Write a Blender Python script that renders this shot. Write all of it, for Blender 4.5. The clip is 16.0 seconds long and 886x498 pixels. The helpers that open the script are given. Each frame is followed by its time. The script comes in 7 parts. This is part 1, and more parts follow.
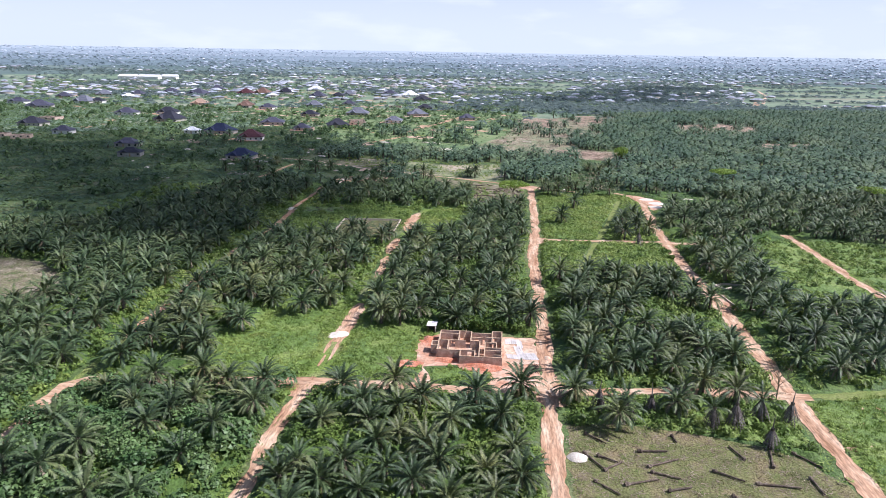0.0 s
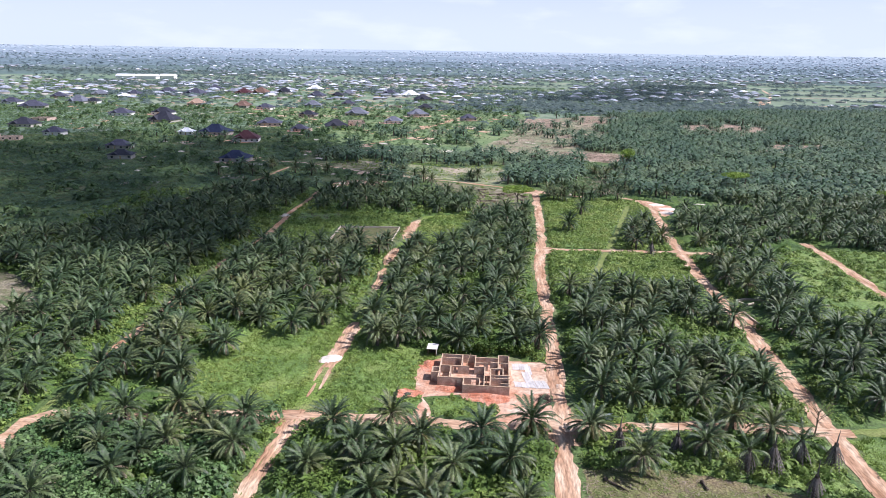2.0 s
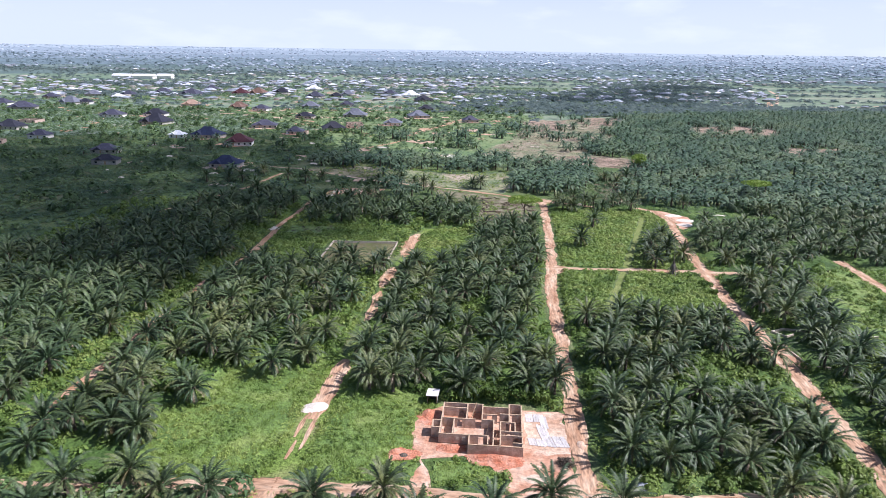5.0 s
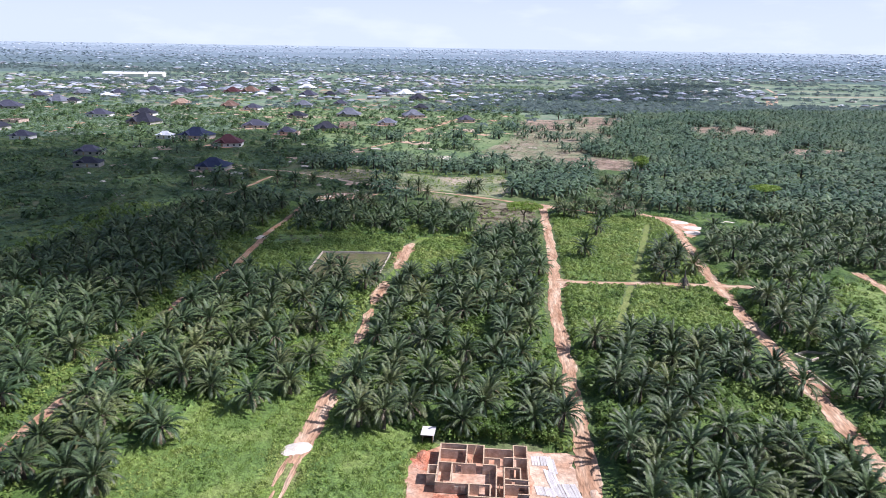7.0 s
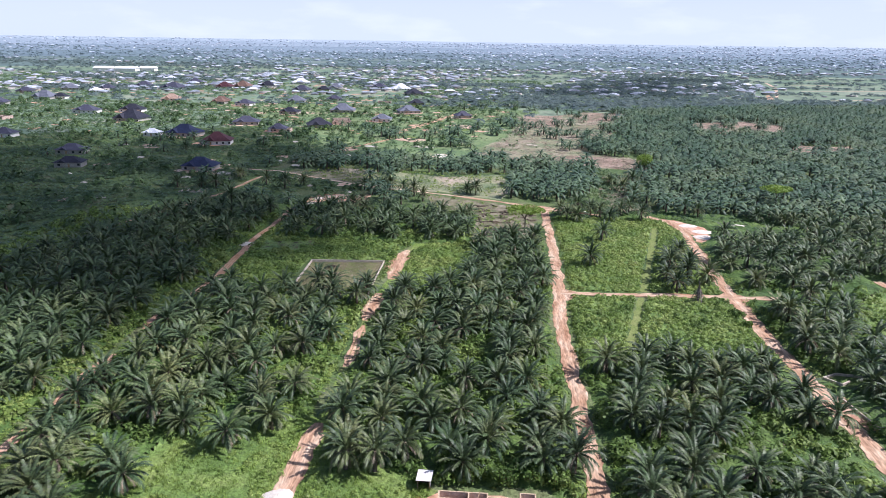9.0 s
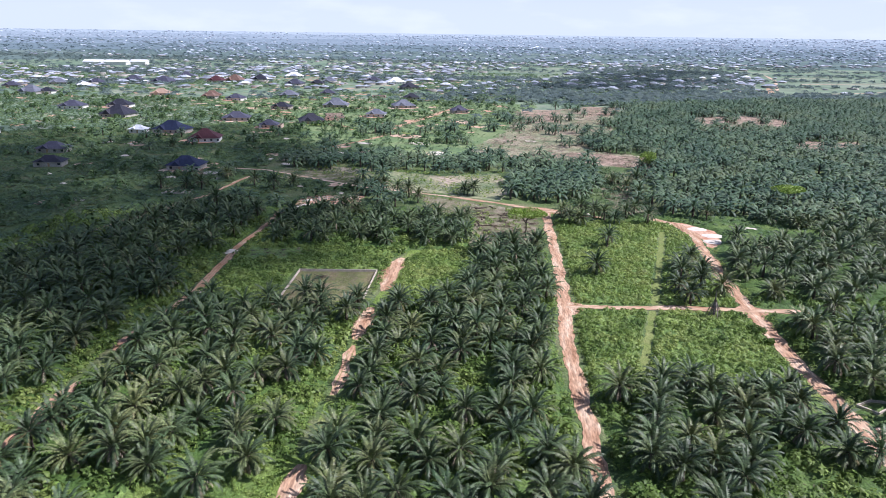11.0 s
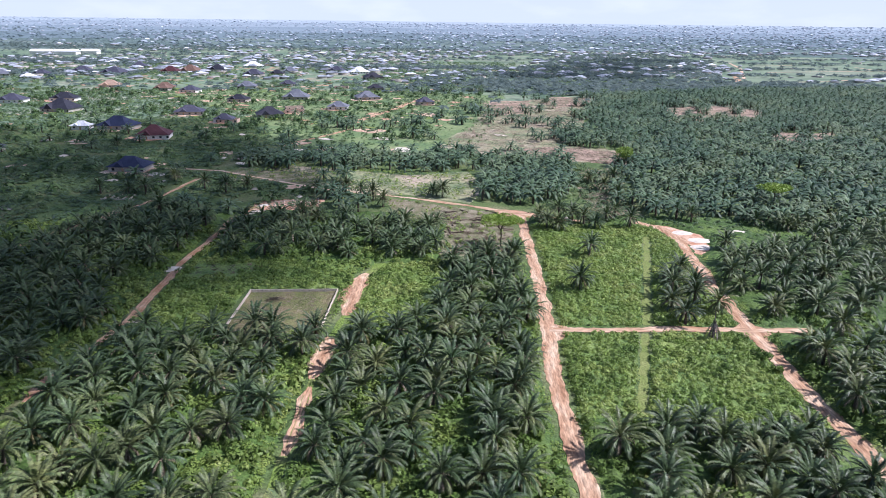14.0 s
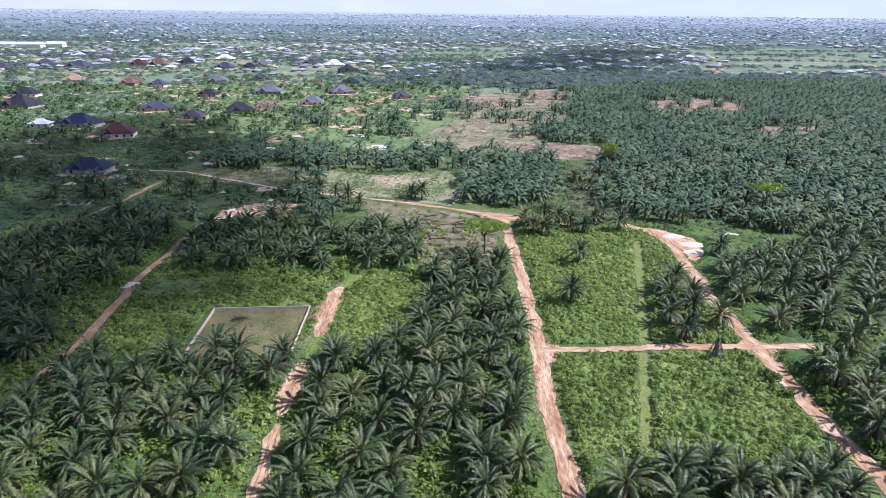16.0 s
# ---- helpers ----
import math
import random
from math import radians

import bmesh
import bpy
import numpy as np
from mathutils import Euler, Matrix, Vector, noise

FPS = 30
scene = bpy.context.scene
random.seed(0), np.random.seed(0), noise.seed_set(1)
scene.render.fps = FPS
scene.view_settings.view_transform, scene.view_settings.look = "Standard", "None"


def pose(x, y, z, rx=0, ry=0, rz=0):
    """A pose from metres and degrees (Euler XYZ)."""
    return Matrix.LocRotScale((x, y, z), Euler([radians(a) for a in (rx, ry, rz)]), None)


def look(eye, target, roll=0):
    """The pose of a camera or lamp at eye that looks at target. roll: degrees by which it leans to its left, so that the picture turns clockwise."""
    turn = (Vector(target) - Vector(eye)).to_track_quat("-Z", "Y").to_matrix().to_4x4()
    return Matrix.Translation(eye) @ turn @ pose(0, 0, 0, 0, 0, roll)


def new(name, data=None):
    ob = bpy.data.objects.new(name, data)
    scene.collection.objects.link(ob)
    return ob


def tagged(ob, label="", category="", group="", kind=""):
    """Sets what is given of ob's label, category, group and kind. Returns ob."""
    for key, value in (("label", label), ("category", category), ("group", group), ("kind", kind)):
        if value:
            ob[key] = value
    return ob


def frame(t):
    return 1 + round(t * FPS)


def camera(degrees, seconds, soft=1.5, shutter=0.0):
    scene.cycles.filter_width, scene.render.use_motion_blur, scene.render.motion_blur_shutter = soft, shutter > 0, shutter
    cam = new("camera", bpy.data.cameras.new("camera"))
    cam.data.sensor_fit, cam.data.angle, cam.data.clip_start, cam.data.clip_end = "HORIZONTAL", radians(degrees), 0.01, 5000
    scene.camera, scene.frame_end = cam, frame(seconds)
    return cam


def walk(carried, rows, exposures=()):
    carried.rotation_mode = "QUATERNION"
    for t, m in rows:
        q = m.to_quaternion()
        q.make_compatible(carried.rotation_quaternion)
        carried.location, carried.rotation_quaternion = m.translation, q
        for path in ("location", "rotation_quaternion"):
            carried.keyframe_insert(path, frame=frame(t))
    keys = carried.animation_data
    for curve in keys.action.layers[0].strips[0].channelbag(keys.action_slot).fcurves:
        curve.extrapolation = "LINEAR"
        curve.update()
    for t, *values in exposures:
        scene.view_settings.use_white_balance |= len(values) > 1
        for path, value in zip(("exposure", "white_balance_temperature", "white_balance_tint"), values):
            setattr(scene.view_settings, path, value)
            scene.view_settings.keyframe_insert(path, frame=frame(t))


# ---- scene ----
cam = camera(65.8, 16.0, soft=0.8)
METRES, EYE, TILT, LEAN, TURN = 116.3, 67.8, 0.0, 0.0, 4.7
ROWS = [
    (0.0, 0.0, 0.0, 0.0, 0.26, -16.13, -0.89),
    (0.5, -0.0006, 0.0311, -0.0001, 0.28, -16.15, -0.88),
    (1.0, -0.0011, 0.0622, -0.0005, 0.28, -16.17, -0.86),
    (1.5, -0.0015, 0.0934, -0.0007, 0.29, -16.19, -0.84),
    (2.0, -0.0019, 0.1245, -0.0006, 0.31, -16.21, -0.83),
    (2.5, -0.0022, 0.1558, -0.0005, 0.32, -16.22, -0.82),
    (3.0, -0.0025, 0.187, -0.0003, 0.34, -16.24, -0.81),
    (3.5, -0.0032, 0.2185, -0.0003, 0.36, -16.25, -0.82),
    (4.0, -0.0038, 0.25, 0.0001, 0.39, -16.25, -0.83),
    (6.5, -0.0065, 0.406, 0.0039, 0.22, -16.36, -0.87),
    (7.0, -0.0071, 0.4371, 0.005, -0.01, -16.44, -0.87),
    (7.5, -0.0079, 0.4683, 0.0058, -0.1, -16.55, -0.88),
    (8.0, -0.0083, 0.4995, 0.0066, -0.18, -16.68, -0.86),
    (8.5, -0.0087, 0.5308, 0.0074, -0.28, -16.81, -0.83),
    (9.0, -0.0089, 0.5621, 0.0081, -0.36, -16.93, -0.82),
    (11.5, -0.0094, 0.718, 0.0127, -0.83, -17.67, -0.73),
    (12.0, -0.0095, 0.7494, 0.0134, -0.93, -17.82, -0.73),
    (12.5, -0.0092, 0.7807, 0.0147, -1.06, -17.99, -0.71),
    (13.0, -0.0087, 0.8121, 0.0156, -1.47, -18.14, -0.7),
    (13.5, -0.008, 0.8435, 0.0167, -2.43, -18.29, -0.7),
    (14.0, -0.0075, 0.8746, 0.0178, -3.59, -18.44, -0.69),
    (14.5, -0.0072, 0.9057, 0.0191, -4.28, -18.58, -0.69),
    (15.0, -0.0063, 0.9371, 0.0198, -4.67, -18.73, -0.69),
    (15.5, -0.005, 0.9684, 0.0206, -5.07, -18.88, -0.66),
    (16.0, -0.0035, 0.9995, 0.0215, -5.49, -19.09, -0.64),
]
walk(cam, [(t, pose(0, 0, EYE, TILT, LEAN, TURN) @ pose(METRES * x, METRES * y, METRES * z, 90 + pitch, roll, yaw)) for t, x, y, z, yaw, pitch, roll in ROWS],
     exposures=[(0.0, 0.31, 5800, 23.0), (16.0, 0.27, 5650, 24.0)])

# ---- light ----
SUN_ELEVATION, SUN_AZIMUTH = 48.0, 93.0  # degrees; azimuth clockwise from +y
world = bpy.data.worlds.new("sky_world")
scene.world = world
world.use_nodes = True
wn, wl = world.node_tree.nodes, world.node_tree.links
wn.clear()
sky = wn.new("ShaderNodeTexSky")
sky.sky_type, sky.sun_disc = "NISHITA", False
sky.sun_elevation, sky.sun_rotation = radians(SUN_ELEVATION), radians(SUN_AZIMUTH)
sky.air_density, sky.dust_density, sky.ozone_density = 1.0, 1.0, 1.5
wcoord = wn.new("ShaderNodeTexCoord")
wsplit = wn.new("ShaderNodeSeparateXYZ")
whaze = wn.new("ShaderNodeMapRange")  # thick bright haze low down, thinning upwards
whaze.inputs["From Min"].default_value, whaze.inputs["From Max"].default_value = 0.0, 0.24
whaze.inputs["To Min"].default_value, whaze.inputs["To Max"].default_value = 0.94, 0.0
whaze.interpolation_type = "SMOOTHSTEP"
wmix = wn.new("ShaderNodeMixRGB")
wmix.inputs[2].default_value = (8.25, 9.3, 9.6, 1)
wmap = wn.new("ShaderNodeMapping")
wmap.inputs["Scale"].default_value = (1.0, 1.0, 3.5)
wnoise = wn.new("ShaderNodeTexNoise")
wnoise.inputs["Scale"].default_value, wnoise.inputs["Detail"].default_value = 7.0, 8.0
wramp = wn.new("ShaderNodeValToRGB")
wramp.color_ramp.elements[0].position, wramp.color_ramp.elements[1].position = 0.52, 0.72
wramp.color_ramp.elements[0].color, wramp.color_ramp.elements[1].color = (0, 0, 0, 1), (0.55, 0.55, 0.55, 1)
wcloud = wn.new("ShaderNodeMixRGB")
wcloud.inputs[2].default_value = (9.9, 10.6, 10.8, 1)
wback = wn.new("ShaderNodeBackground")
wback.inputs["Strength"].default_value = 0.08
wout = wn.new("ShaderNodeOutputWorld")
wl.new(wcoord.outputs["Generated"], wsplit.inputs["Vector"])
wl.new(wsplit.outputs["Z"], whaze.inputs["Value"])
wl.new(whaze.outputs["Result"], wmix.inputs[0])
wl.new(sky.outputs["Color"], wmix.inputs[1])
wl.new(wcoord.outputs["Generated"], wmap.inputs["Vector"])
wl.new(wmap.outputs["Vector"], wnoise.inputs["Vector"])
wl.new(wnoise.outputs["Fac"], wramp.inputs["Fac"])
wl.new(wramp.outputs["Color"], wcloud.inputs[0])
wl.new(wmix.outputs["Color"], wcloud.inputs[1])
wl.new(wcloud.outputs["Color"], wback.inputs["Color"])
wl.new(wback.outputs["Background"], wout.inputs["Surface"])

sun_data = bpy.data.lights.new("sun", "SUN")
sun_data.energy, sun_data.angle, sun_data.color = 5.4, radians(0.55), (1.0, 0.95, 0.87)
sun = new("sun", sun_data)
SUN_DIR = Vector((math.sin(radians(SUN_AZIMUTH)) * math.cos(radians(SUN_ELEVATION)),
                  math.cos(radians(SUN_AZIMUTH)) * math.cos(radians(SUN_ELEVATION)), math.sin(radians(SUN_ELEVATION))))
sun.matrix_world = look(SUN_DIR * 1500, (0, 0, 0))


# ---- materials ----
def material(name, colours, scale=0.2, fine=3.0, rough=0.8, bump=0.3, bump_scale=None, spec=0.4, stretch=(1, 1, 1),
             metal=0.0, leaf=0.0, vary=0.0, island=0.0, glow=0.0, fine_amount=0.35, haze_sheen=0.0):
    """A mottled surface: a broad noise through a ramp of colours, a fine noise over it, and a bump."""
    m = bpy.data.materials.new(name)
    m.use_nodes = True
    n, l = m.node_tree.nodes, m.node_tree.links
    n.clear()
    out = n.new("ShaderNodeOutputMaterial")
    bsdf = n.new("ShaderNodeBsdfPrincipled")
    geo = n.new("ShaderNodeNewGeometry")
    mapping = n.new("ShaderNodeMapping")
    mapping.inputs["Scale"].default_value = stretch
    l.new(geo.outputs["Position"], mapping.inputs["Vector"])
    broad = n.new("ShaderNodeTexNoise")
    broad.inputs["Scale"].default_value, broad.inputs["Detail"].default_value = scale, 4.0
    l.new(mapping.outputs["Vector"], broad.inputs["Vector"])
    ramp = n.new("ShaderNodeValToRGB")
    elements = ramp.color_ramp.elements
    while len(elements) < len(colours):
        elements.new(0.5)
    for i, c in enumerate(colours):
        elements[i].position = 0.32 + 0.36 * i / max(1, len(colours) - 1)
        elements[i].color = (*c, 1)
    l.new(broad.outputs["Fac"], ramp.inputs["Fac"])
    small = n.new("ShaderNodeTexNoise")
    small.inputs["Scale"].default_value, small.inputs["Detail"].default_value = fine, 5.0
    l.new(mapping.outputs["Vector"], small.inputs["Vector"])
    span = n.new("ShaderNodeMapRange")
    span.inputs["From Min"].default_value, span.inputs["From Max"].default_value = 0.25, 0.75
    span.inputs["To Min"].default_value, span.inputs["To Max"].default_value = 1 - fine_amount, 1 + fine_amount
    l.new(small.outputs["Fac"], span.inputs["Value"])
    value = span.outputs["Result"]
    if vary:
        info = n.new("ShaderNodeObjectInfo")
        add = n.new("ShaderNodeMapRange")
        add.inputs["To Min"].default_value, add.inputs["To Max"].default_value = 1 - vary, 1 + vary
        l.new(info.outputs["Random"], add.inputs["Value"])
        times = n.new("ShaderNodeMath")
        times.operation = "MULTIPLY"
        l.new(value, times.inputs[0]), l.new(add.outputs["Result"], times.inputs[1])
        value = times.outputs[0]
    if island:
        add = n.new("ShaderNodeMapRange")
        add.inputs["To Min"].default_value, add.inputs["To Max"].default_value = 1 - island, 1 + island
        l.new(geo.outputs["Random Per Island"], add.inputs["Value"])
        times = n.new("ShaderNodeMath")
        times.operation = "MULTIPLY"
        l.new(value, times.inputs[0]), l.new(add.outputs["Result"], times.inputs[1])
        value = times.outputs[0]
    mix = n.new("ShaderNodeVectorMath")
    mix.operation = "SCALE"
    l.new(ramp.outputs["Color"], mix.inputs[0]), l.new(value, mix.inputs["Scale"])
    l.new(mix.outputs["Vector"], bsdf.inputs["Base Color"])
    bsdf.inputs["Roughness"].default_value, bsdf.inputs["Metallic"].default_value = rough, metal
    bsdf.inputs["Specular IOR Level"].default_value = spec
    if haze_sheen:  # bluish sheen at grazing angles, standing in for distance haze
        bsdf.inputs["Sheen Weight"].default_value, bsdf.inputs["Sheen Roughness"].default_value = haze_sheen, 0.45
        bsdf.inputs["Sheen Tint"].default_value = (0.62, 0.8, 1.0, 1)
    # glow serves only the painted haze of the far plain
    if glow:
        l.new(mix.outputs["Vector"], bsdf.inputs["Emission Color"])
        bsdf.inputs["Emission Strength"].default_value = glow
    if bump:
        tex = n.new("ShaderNodeTexNoise")
        tex.inputs["Scale"].default_value, tex.inputs["Detail"].default_value = bump_scale or fine, 6.0
        l.new(mapping.outputs["Vector"], tex.inputs["Vector"])
        relief = n.new("ShaderNodeBump")
        relief.inputs["Strength"].default_value, relief.inputs["Distance"].default_value = bump, 0.4
        l.new(tex.outputs["Fac"], relief.inputs["Height"])
        l.new(relief.outputs["Normal"], bsdf.inputs["Normal"])
    last = bsdf.outputs["BSDF"]
    if leaf:
        trans = n.new("ShaderNodeBsdfTranslucent")
        l.new(mix.outputs["Vector"], trans.inputs["Color"])
        both = n.new("ShaderNodeMixShader")
        both.inputs[0].default_value = leaf
        l.new(last, both.inputs[1]), l.new(trans.outputs["BSDF"], both.inputs[2])
        last = both.outputs["Shader"]
    l.new(last, out.inputs["Surface"])
    return m


GRASS = material("ground_growth", [(0.06, 0.108, 0.03), (0.1, 0.15, 0.046), (0.17, 0.185, 0.085)], 0.06, 1.1, 0.75, 1.0, 1.6, 0.3, fine_amount=0.55)
DIRT = material("red_earth", [(0.36, 0.19, 0.11), (0.47, 0.28, 0.18), (0.55, 0.38, 0.27)], 0.22, 2.2, 0.9, 0.5, 2.5, 0.2)
LANE = material("rutted_earth", [(0.33, 0.185, 0.105), (0.47, 0.3, 0.188), (0.6, 0.45, 0.315)], 0.5, 2.8, 0.9, 0.6, 2.0, 0.2, (1.0, 0.22, 1.0), fine_amount=0.45)
CROSSLANE = material("rutted_earth_across", [(0.35, 0.2, 0.115), (0.48, 0.32, 0.205), (0.6, 0.46, 0.325)], 0.5, 2.8, 0.9, 0.6, 2.0, 0.2, (0.22, 1.0, 1.0), fine_amount=0.4)
REDSOIL = material("dug_red_soil", [(0.44, 0.15, 0.08), (0.52, 0.22, 0.13), (0.58, 0.33, 0.23)], 0.5, 3.0, 0.9, 0.7, 3.0, 0.2)
PALESOIL = material("pale_dry_soil", [(0.47, 0.29, 0.185), (0.58, 0.42, 0.3), (0.66, 0.54, 0.41)], 0.16, 1.1, 0.9, 0.4, 2.5, 0.2)
YARDSOIL = material("trodden_red_soil", [(0.42, 0.2, 0.115), (0.54, 0.33, 0.22), (0.63, 0.46, 0.34)], 0.25, 1.3, 0.9, 0.4, 2.0, 0.2)
SAND = material("white_sand", [(0.6, 0.54, 0.44), (0.74, 0.68, 0.58)], 0.8, 5.0, 0.9, 0.4, 4.0, 0.2, fine_amount=0.15)
DRYBLADE = material("dry_grass_blade", [(0.17, 0.175, 0.065), (0.23, 0.225, 0.09), (0.3, 0.25, 0.14)], 0.16, 2.5, 0.8, 0.0, None, 0.25, leaf=0.3)
DRYGRASS = material("dry_cleared_growth", [(0.12, 0.125, 0.05), (0.165, 0.18, 0.065), (0.24, 0.195, 0.105)], 0.16, 2.5, 0.85, 1.0, 2.0, 0.25, fine_amount=0.5)
LITTER = material("grey_cut_fronds", [(0.11, 0.14, 0.055), (0.21, 0.2, 0.115), (0.33, 0.29, 0.21)], 0.2, 1.6, 0.85, 1.0, 1.8, 0.2, fine_amount=0.55)
SHORTGRASS = material("short_grass", [(0.11, 0.18, 0.032), (0.16, 0.23, 0.048), (0.22, 0.24, 0.09)], 0.12, 1.6, 0.8, 1.0, 1.8, 0.25, fine_amount=0.55)
PALM = material("palm_leaf", [(0.041, 0.074, 0.031), (0.068, 0.103, 0.04), (0.135, 0.152, 0.056)], 0.12, 1.2, 0.5, 0.0, None, 0.34, leaf=0.08, vary=0.24, island=0.45)
FARPALM = material("palm_leaf_grove", [(0.044, 0.078, 0.032), (0.068, 0.106, 0.042), (0.118, 0.147, 0.058)], 0.12, 1.2, 0.52, 0.0, None, 0.32, leaf=0.08, island=0.45)
GREYFROND = material("weathered_frond", [(0.09, 0.08, 0.07), (0.15, 0.13, 0.115), (0.22, 0.2, 0.175)], 0.6, 2.0, 0.8, 0.0, None, 0.2, vary=0.15, island=0.4)
DEADLEAF = material("dead_frond", [(0.16, 0.12, 0.08), (0.25, 0.2, 0.14), (0.33, 0.28, 0.21)], 0.6, 2.0, 0.8, 0.0, None, 0.2, vary=0.15, island=0.3)
YELLOWLEAF = material("yellowing_frond", [(0.14, 0.13, 0.05), (0.22, 0.19, 0.09)], 0.6, 2.0, 0.7, 0.0, None, 0.3, leaf=0.1, island=0.3)
LOGWOOD = material("weathered_palm_log", [(0.08, 0.06, 0.045), (0.14, 0.11, 0.085), (0.21, 0.17, 0.13)], 0.9, 4.0, 0.9, 0.8, 4.0, 0.2, vary=0.3)
BARK = material("palm_trunk", [(0.06, 0.05, 0.04), (0.11, 0.09, 0.07), (0.17, 0.14, 0.11)], 0.9, 4.0, 0.9, 0.8, 4.0, 0.2)
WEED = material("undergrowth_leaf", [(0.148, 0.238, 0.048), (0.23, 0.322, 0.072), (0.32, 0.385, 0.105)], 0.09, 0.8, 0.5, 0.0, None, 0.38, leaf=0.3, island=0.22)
# darker than WEED, so gaps between the clumps look shaded
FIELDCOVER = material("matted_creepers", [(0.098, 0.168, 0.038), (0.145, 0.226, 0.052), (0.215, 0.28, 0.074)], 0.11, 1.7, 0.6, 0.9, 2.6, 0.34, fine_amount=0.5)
# FIELDCOVER darkened: the canopy's shade on the floor is in the colour
FLOORCOVER = material("shade_darkened_weeds", [(0.05, 0.1, 0.022), (0.08, 0.142, 0.031), (0.122, 0.185, 0.043)], 0.1, 1.6, 0.6, 0.9, 2.4, 0.3, fine_amount=0.5)
# WEED darkened for the shade between palms; also the darker bushes elsewhere
SHADEWEED = material("shaded_floor_and_bush_leaf", [(0.083, 0.148, 0.031), (0.138, 0.214, 0.045), (0.2, 0.268, 0.063)], 0.09, 0.8, 0.55, 0.0, None, 0.3, leaf=0.3, island=0.4)
BUSH = material("broad_leaf", [(0.06, 0.125, 0.04), (0.1, 0.175, 0.055), (0.14, 0.21, 0.075)], 0.15, 1.0, 0.5, 0.0, None, 0.4, leaf=0.2, vary=0.2, island=0.3)
BRIGHTLEAF = material("bright_feathery_leaf", [(0.14, 0.235, 0.028), (0.2, 0.3, 0.042), (0.26, 0.36, 0.06)], 0.4, 1.5, 0.5, 0.0, None, 0.4, leaf=0.25, island=0.3)
LOGGED = material("logged_land", [(0.185, 0.235, 0.1), (0.3, 0.295, 0.155), (0.43, 0.345, 0.245)], 0.045, 0.5, 0.85, 1.0, 1.0, 0.2, haze_sheen=0.15, fine_amount=0.5)
# palm leaf colour lightened and blued for distance haze
FARGROVE = material("haze_tinted_palm_leaf", [(0.053, 0.1, 0.052), (0.082, 0.138, 0.067), (0.134, 0.183, 0.086)], 0.03, 0.5, 0.55, 0.0, None, 0.34, leaf=0.14, island=0.35, haze_sheen=0.12)
REDLAND = material("reddish_cleared_land", [(0.22, 0.215, 0.125), (0.38, 0.285, 0.21), (0.5, 0.36, 0.285)], 0.07, 0.5, 0.9, 0.8, 1.0, 0.2, fine_amount=0.45)
PATHGRASS = material("trodden_grass", [(0.15, 0.205, 0.05), (0.22, 0.245, 0.085)], 0.3, 2.0, 0.85, 0.6, 2.0, 0.2)
FARBUSH = material("bushland_leaf", [(0.085, 0.15, 0.058), (0.125, 0.2, 0.076), (0.178, 0.255, 0.096)], 0.03, 0.6, 0.6, 0.0, None, 0.35, leaf=0.4, island=0.1, haze_sheen=0.35)
# foliage colour raised and blued in place of haze
FARTREE = material("haze_tinted_foliage", [(0.12, 0.17, 0.15), (0.148, 0.2, 0.172), (0.175, 0.232, 0.195)], 0.02, 0.3, 0.7, 0.0, None, 0.3, leaf=0.5, island=0.05, haze_sheen=0.5)
BLOCK = material("concrete_block_wall", [(0.36, 0.265, 0.205), (0.46, 0.35, 0.28), (0.55, 0.44, 0.36)], 0.9, 4.0, 0.9, 0.25, 6.0, 0.2, fine_amount=0.18)
# wall tops, paler and yellower than the wall faces
BLOCKTOP = material("tan_wall_top", [(0.48, 0.35, 0.22), (0.6, 0.46, 0.31)], 1.5, 5.0, 0.9, 0.4, 6.0, 0.2)
PALEBLOCK = material("pale_block", [(0.5, 0.42, 0.33), (0.62, 0.55, 0.46)], 1.2, 4.0, 0.9, 0.4, 5.0, 0.2)
SHEET = material("zinc_sheet", [(0.55, 0.52, 0.48), (0.68, 0.65, 0.61)], 0.8, 3.0, 0.6, 0.1, 4.0, 0.4, vary=0.12, fine_amount=0.1)
TIMBER = material("rough_timber", [(0.3, 0.2, 0.11), (0.45, 0.32, 0.2)], 1.2, 5.0, 0.8, 0.4, 6.0, 0.3)
PLASTER = material("painted_plaster", [(0.62, 0.6, 0.56), (0.76, 0.75, 0.72)], 0.3, 2.0, 0.8, 0.1, 3.0, 0.3, fine_amount=0.12)
RENDERED = material("bare_rendered_wall", [(0.3, 0.28, 0.25), (0.42, 0.4, 0.36)], 0.3, 2.0, 0.85, 0.1, 3.0, 0.2, fine_amount=0.2)
GLASS = material("dark_window_glass", [(0.02, 0.025, 0.03), (0.05, 0.055, 0.06)], 0.5, 2.0, 0.12, 0.0, None, 0.6)
PLASTIC = material("grey_plastic", [(0.5, 0.52, 0.54), (0.62, 0.64, 0.66)], 0.8, 3.0, 0.5, 0.2, 3.0, 0.5)
CLOUDY = material("cloud_white", [(0.8, 0.8, 0.8), (0.88, 0.88, 0.88)], 0.01, 0.05, 1.0, 0.0, None, 0.0, fine_amount=0.05)
CLOUDTHIN = material("thin_cloud_white", [(0.8, 0.8, 0.8), (0.88, 0.88, 0.88)], 0.01, 0.05, 1.0, 0.0, None, 0.0, fine_amount=0.05)
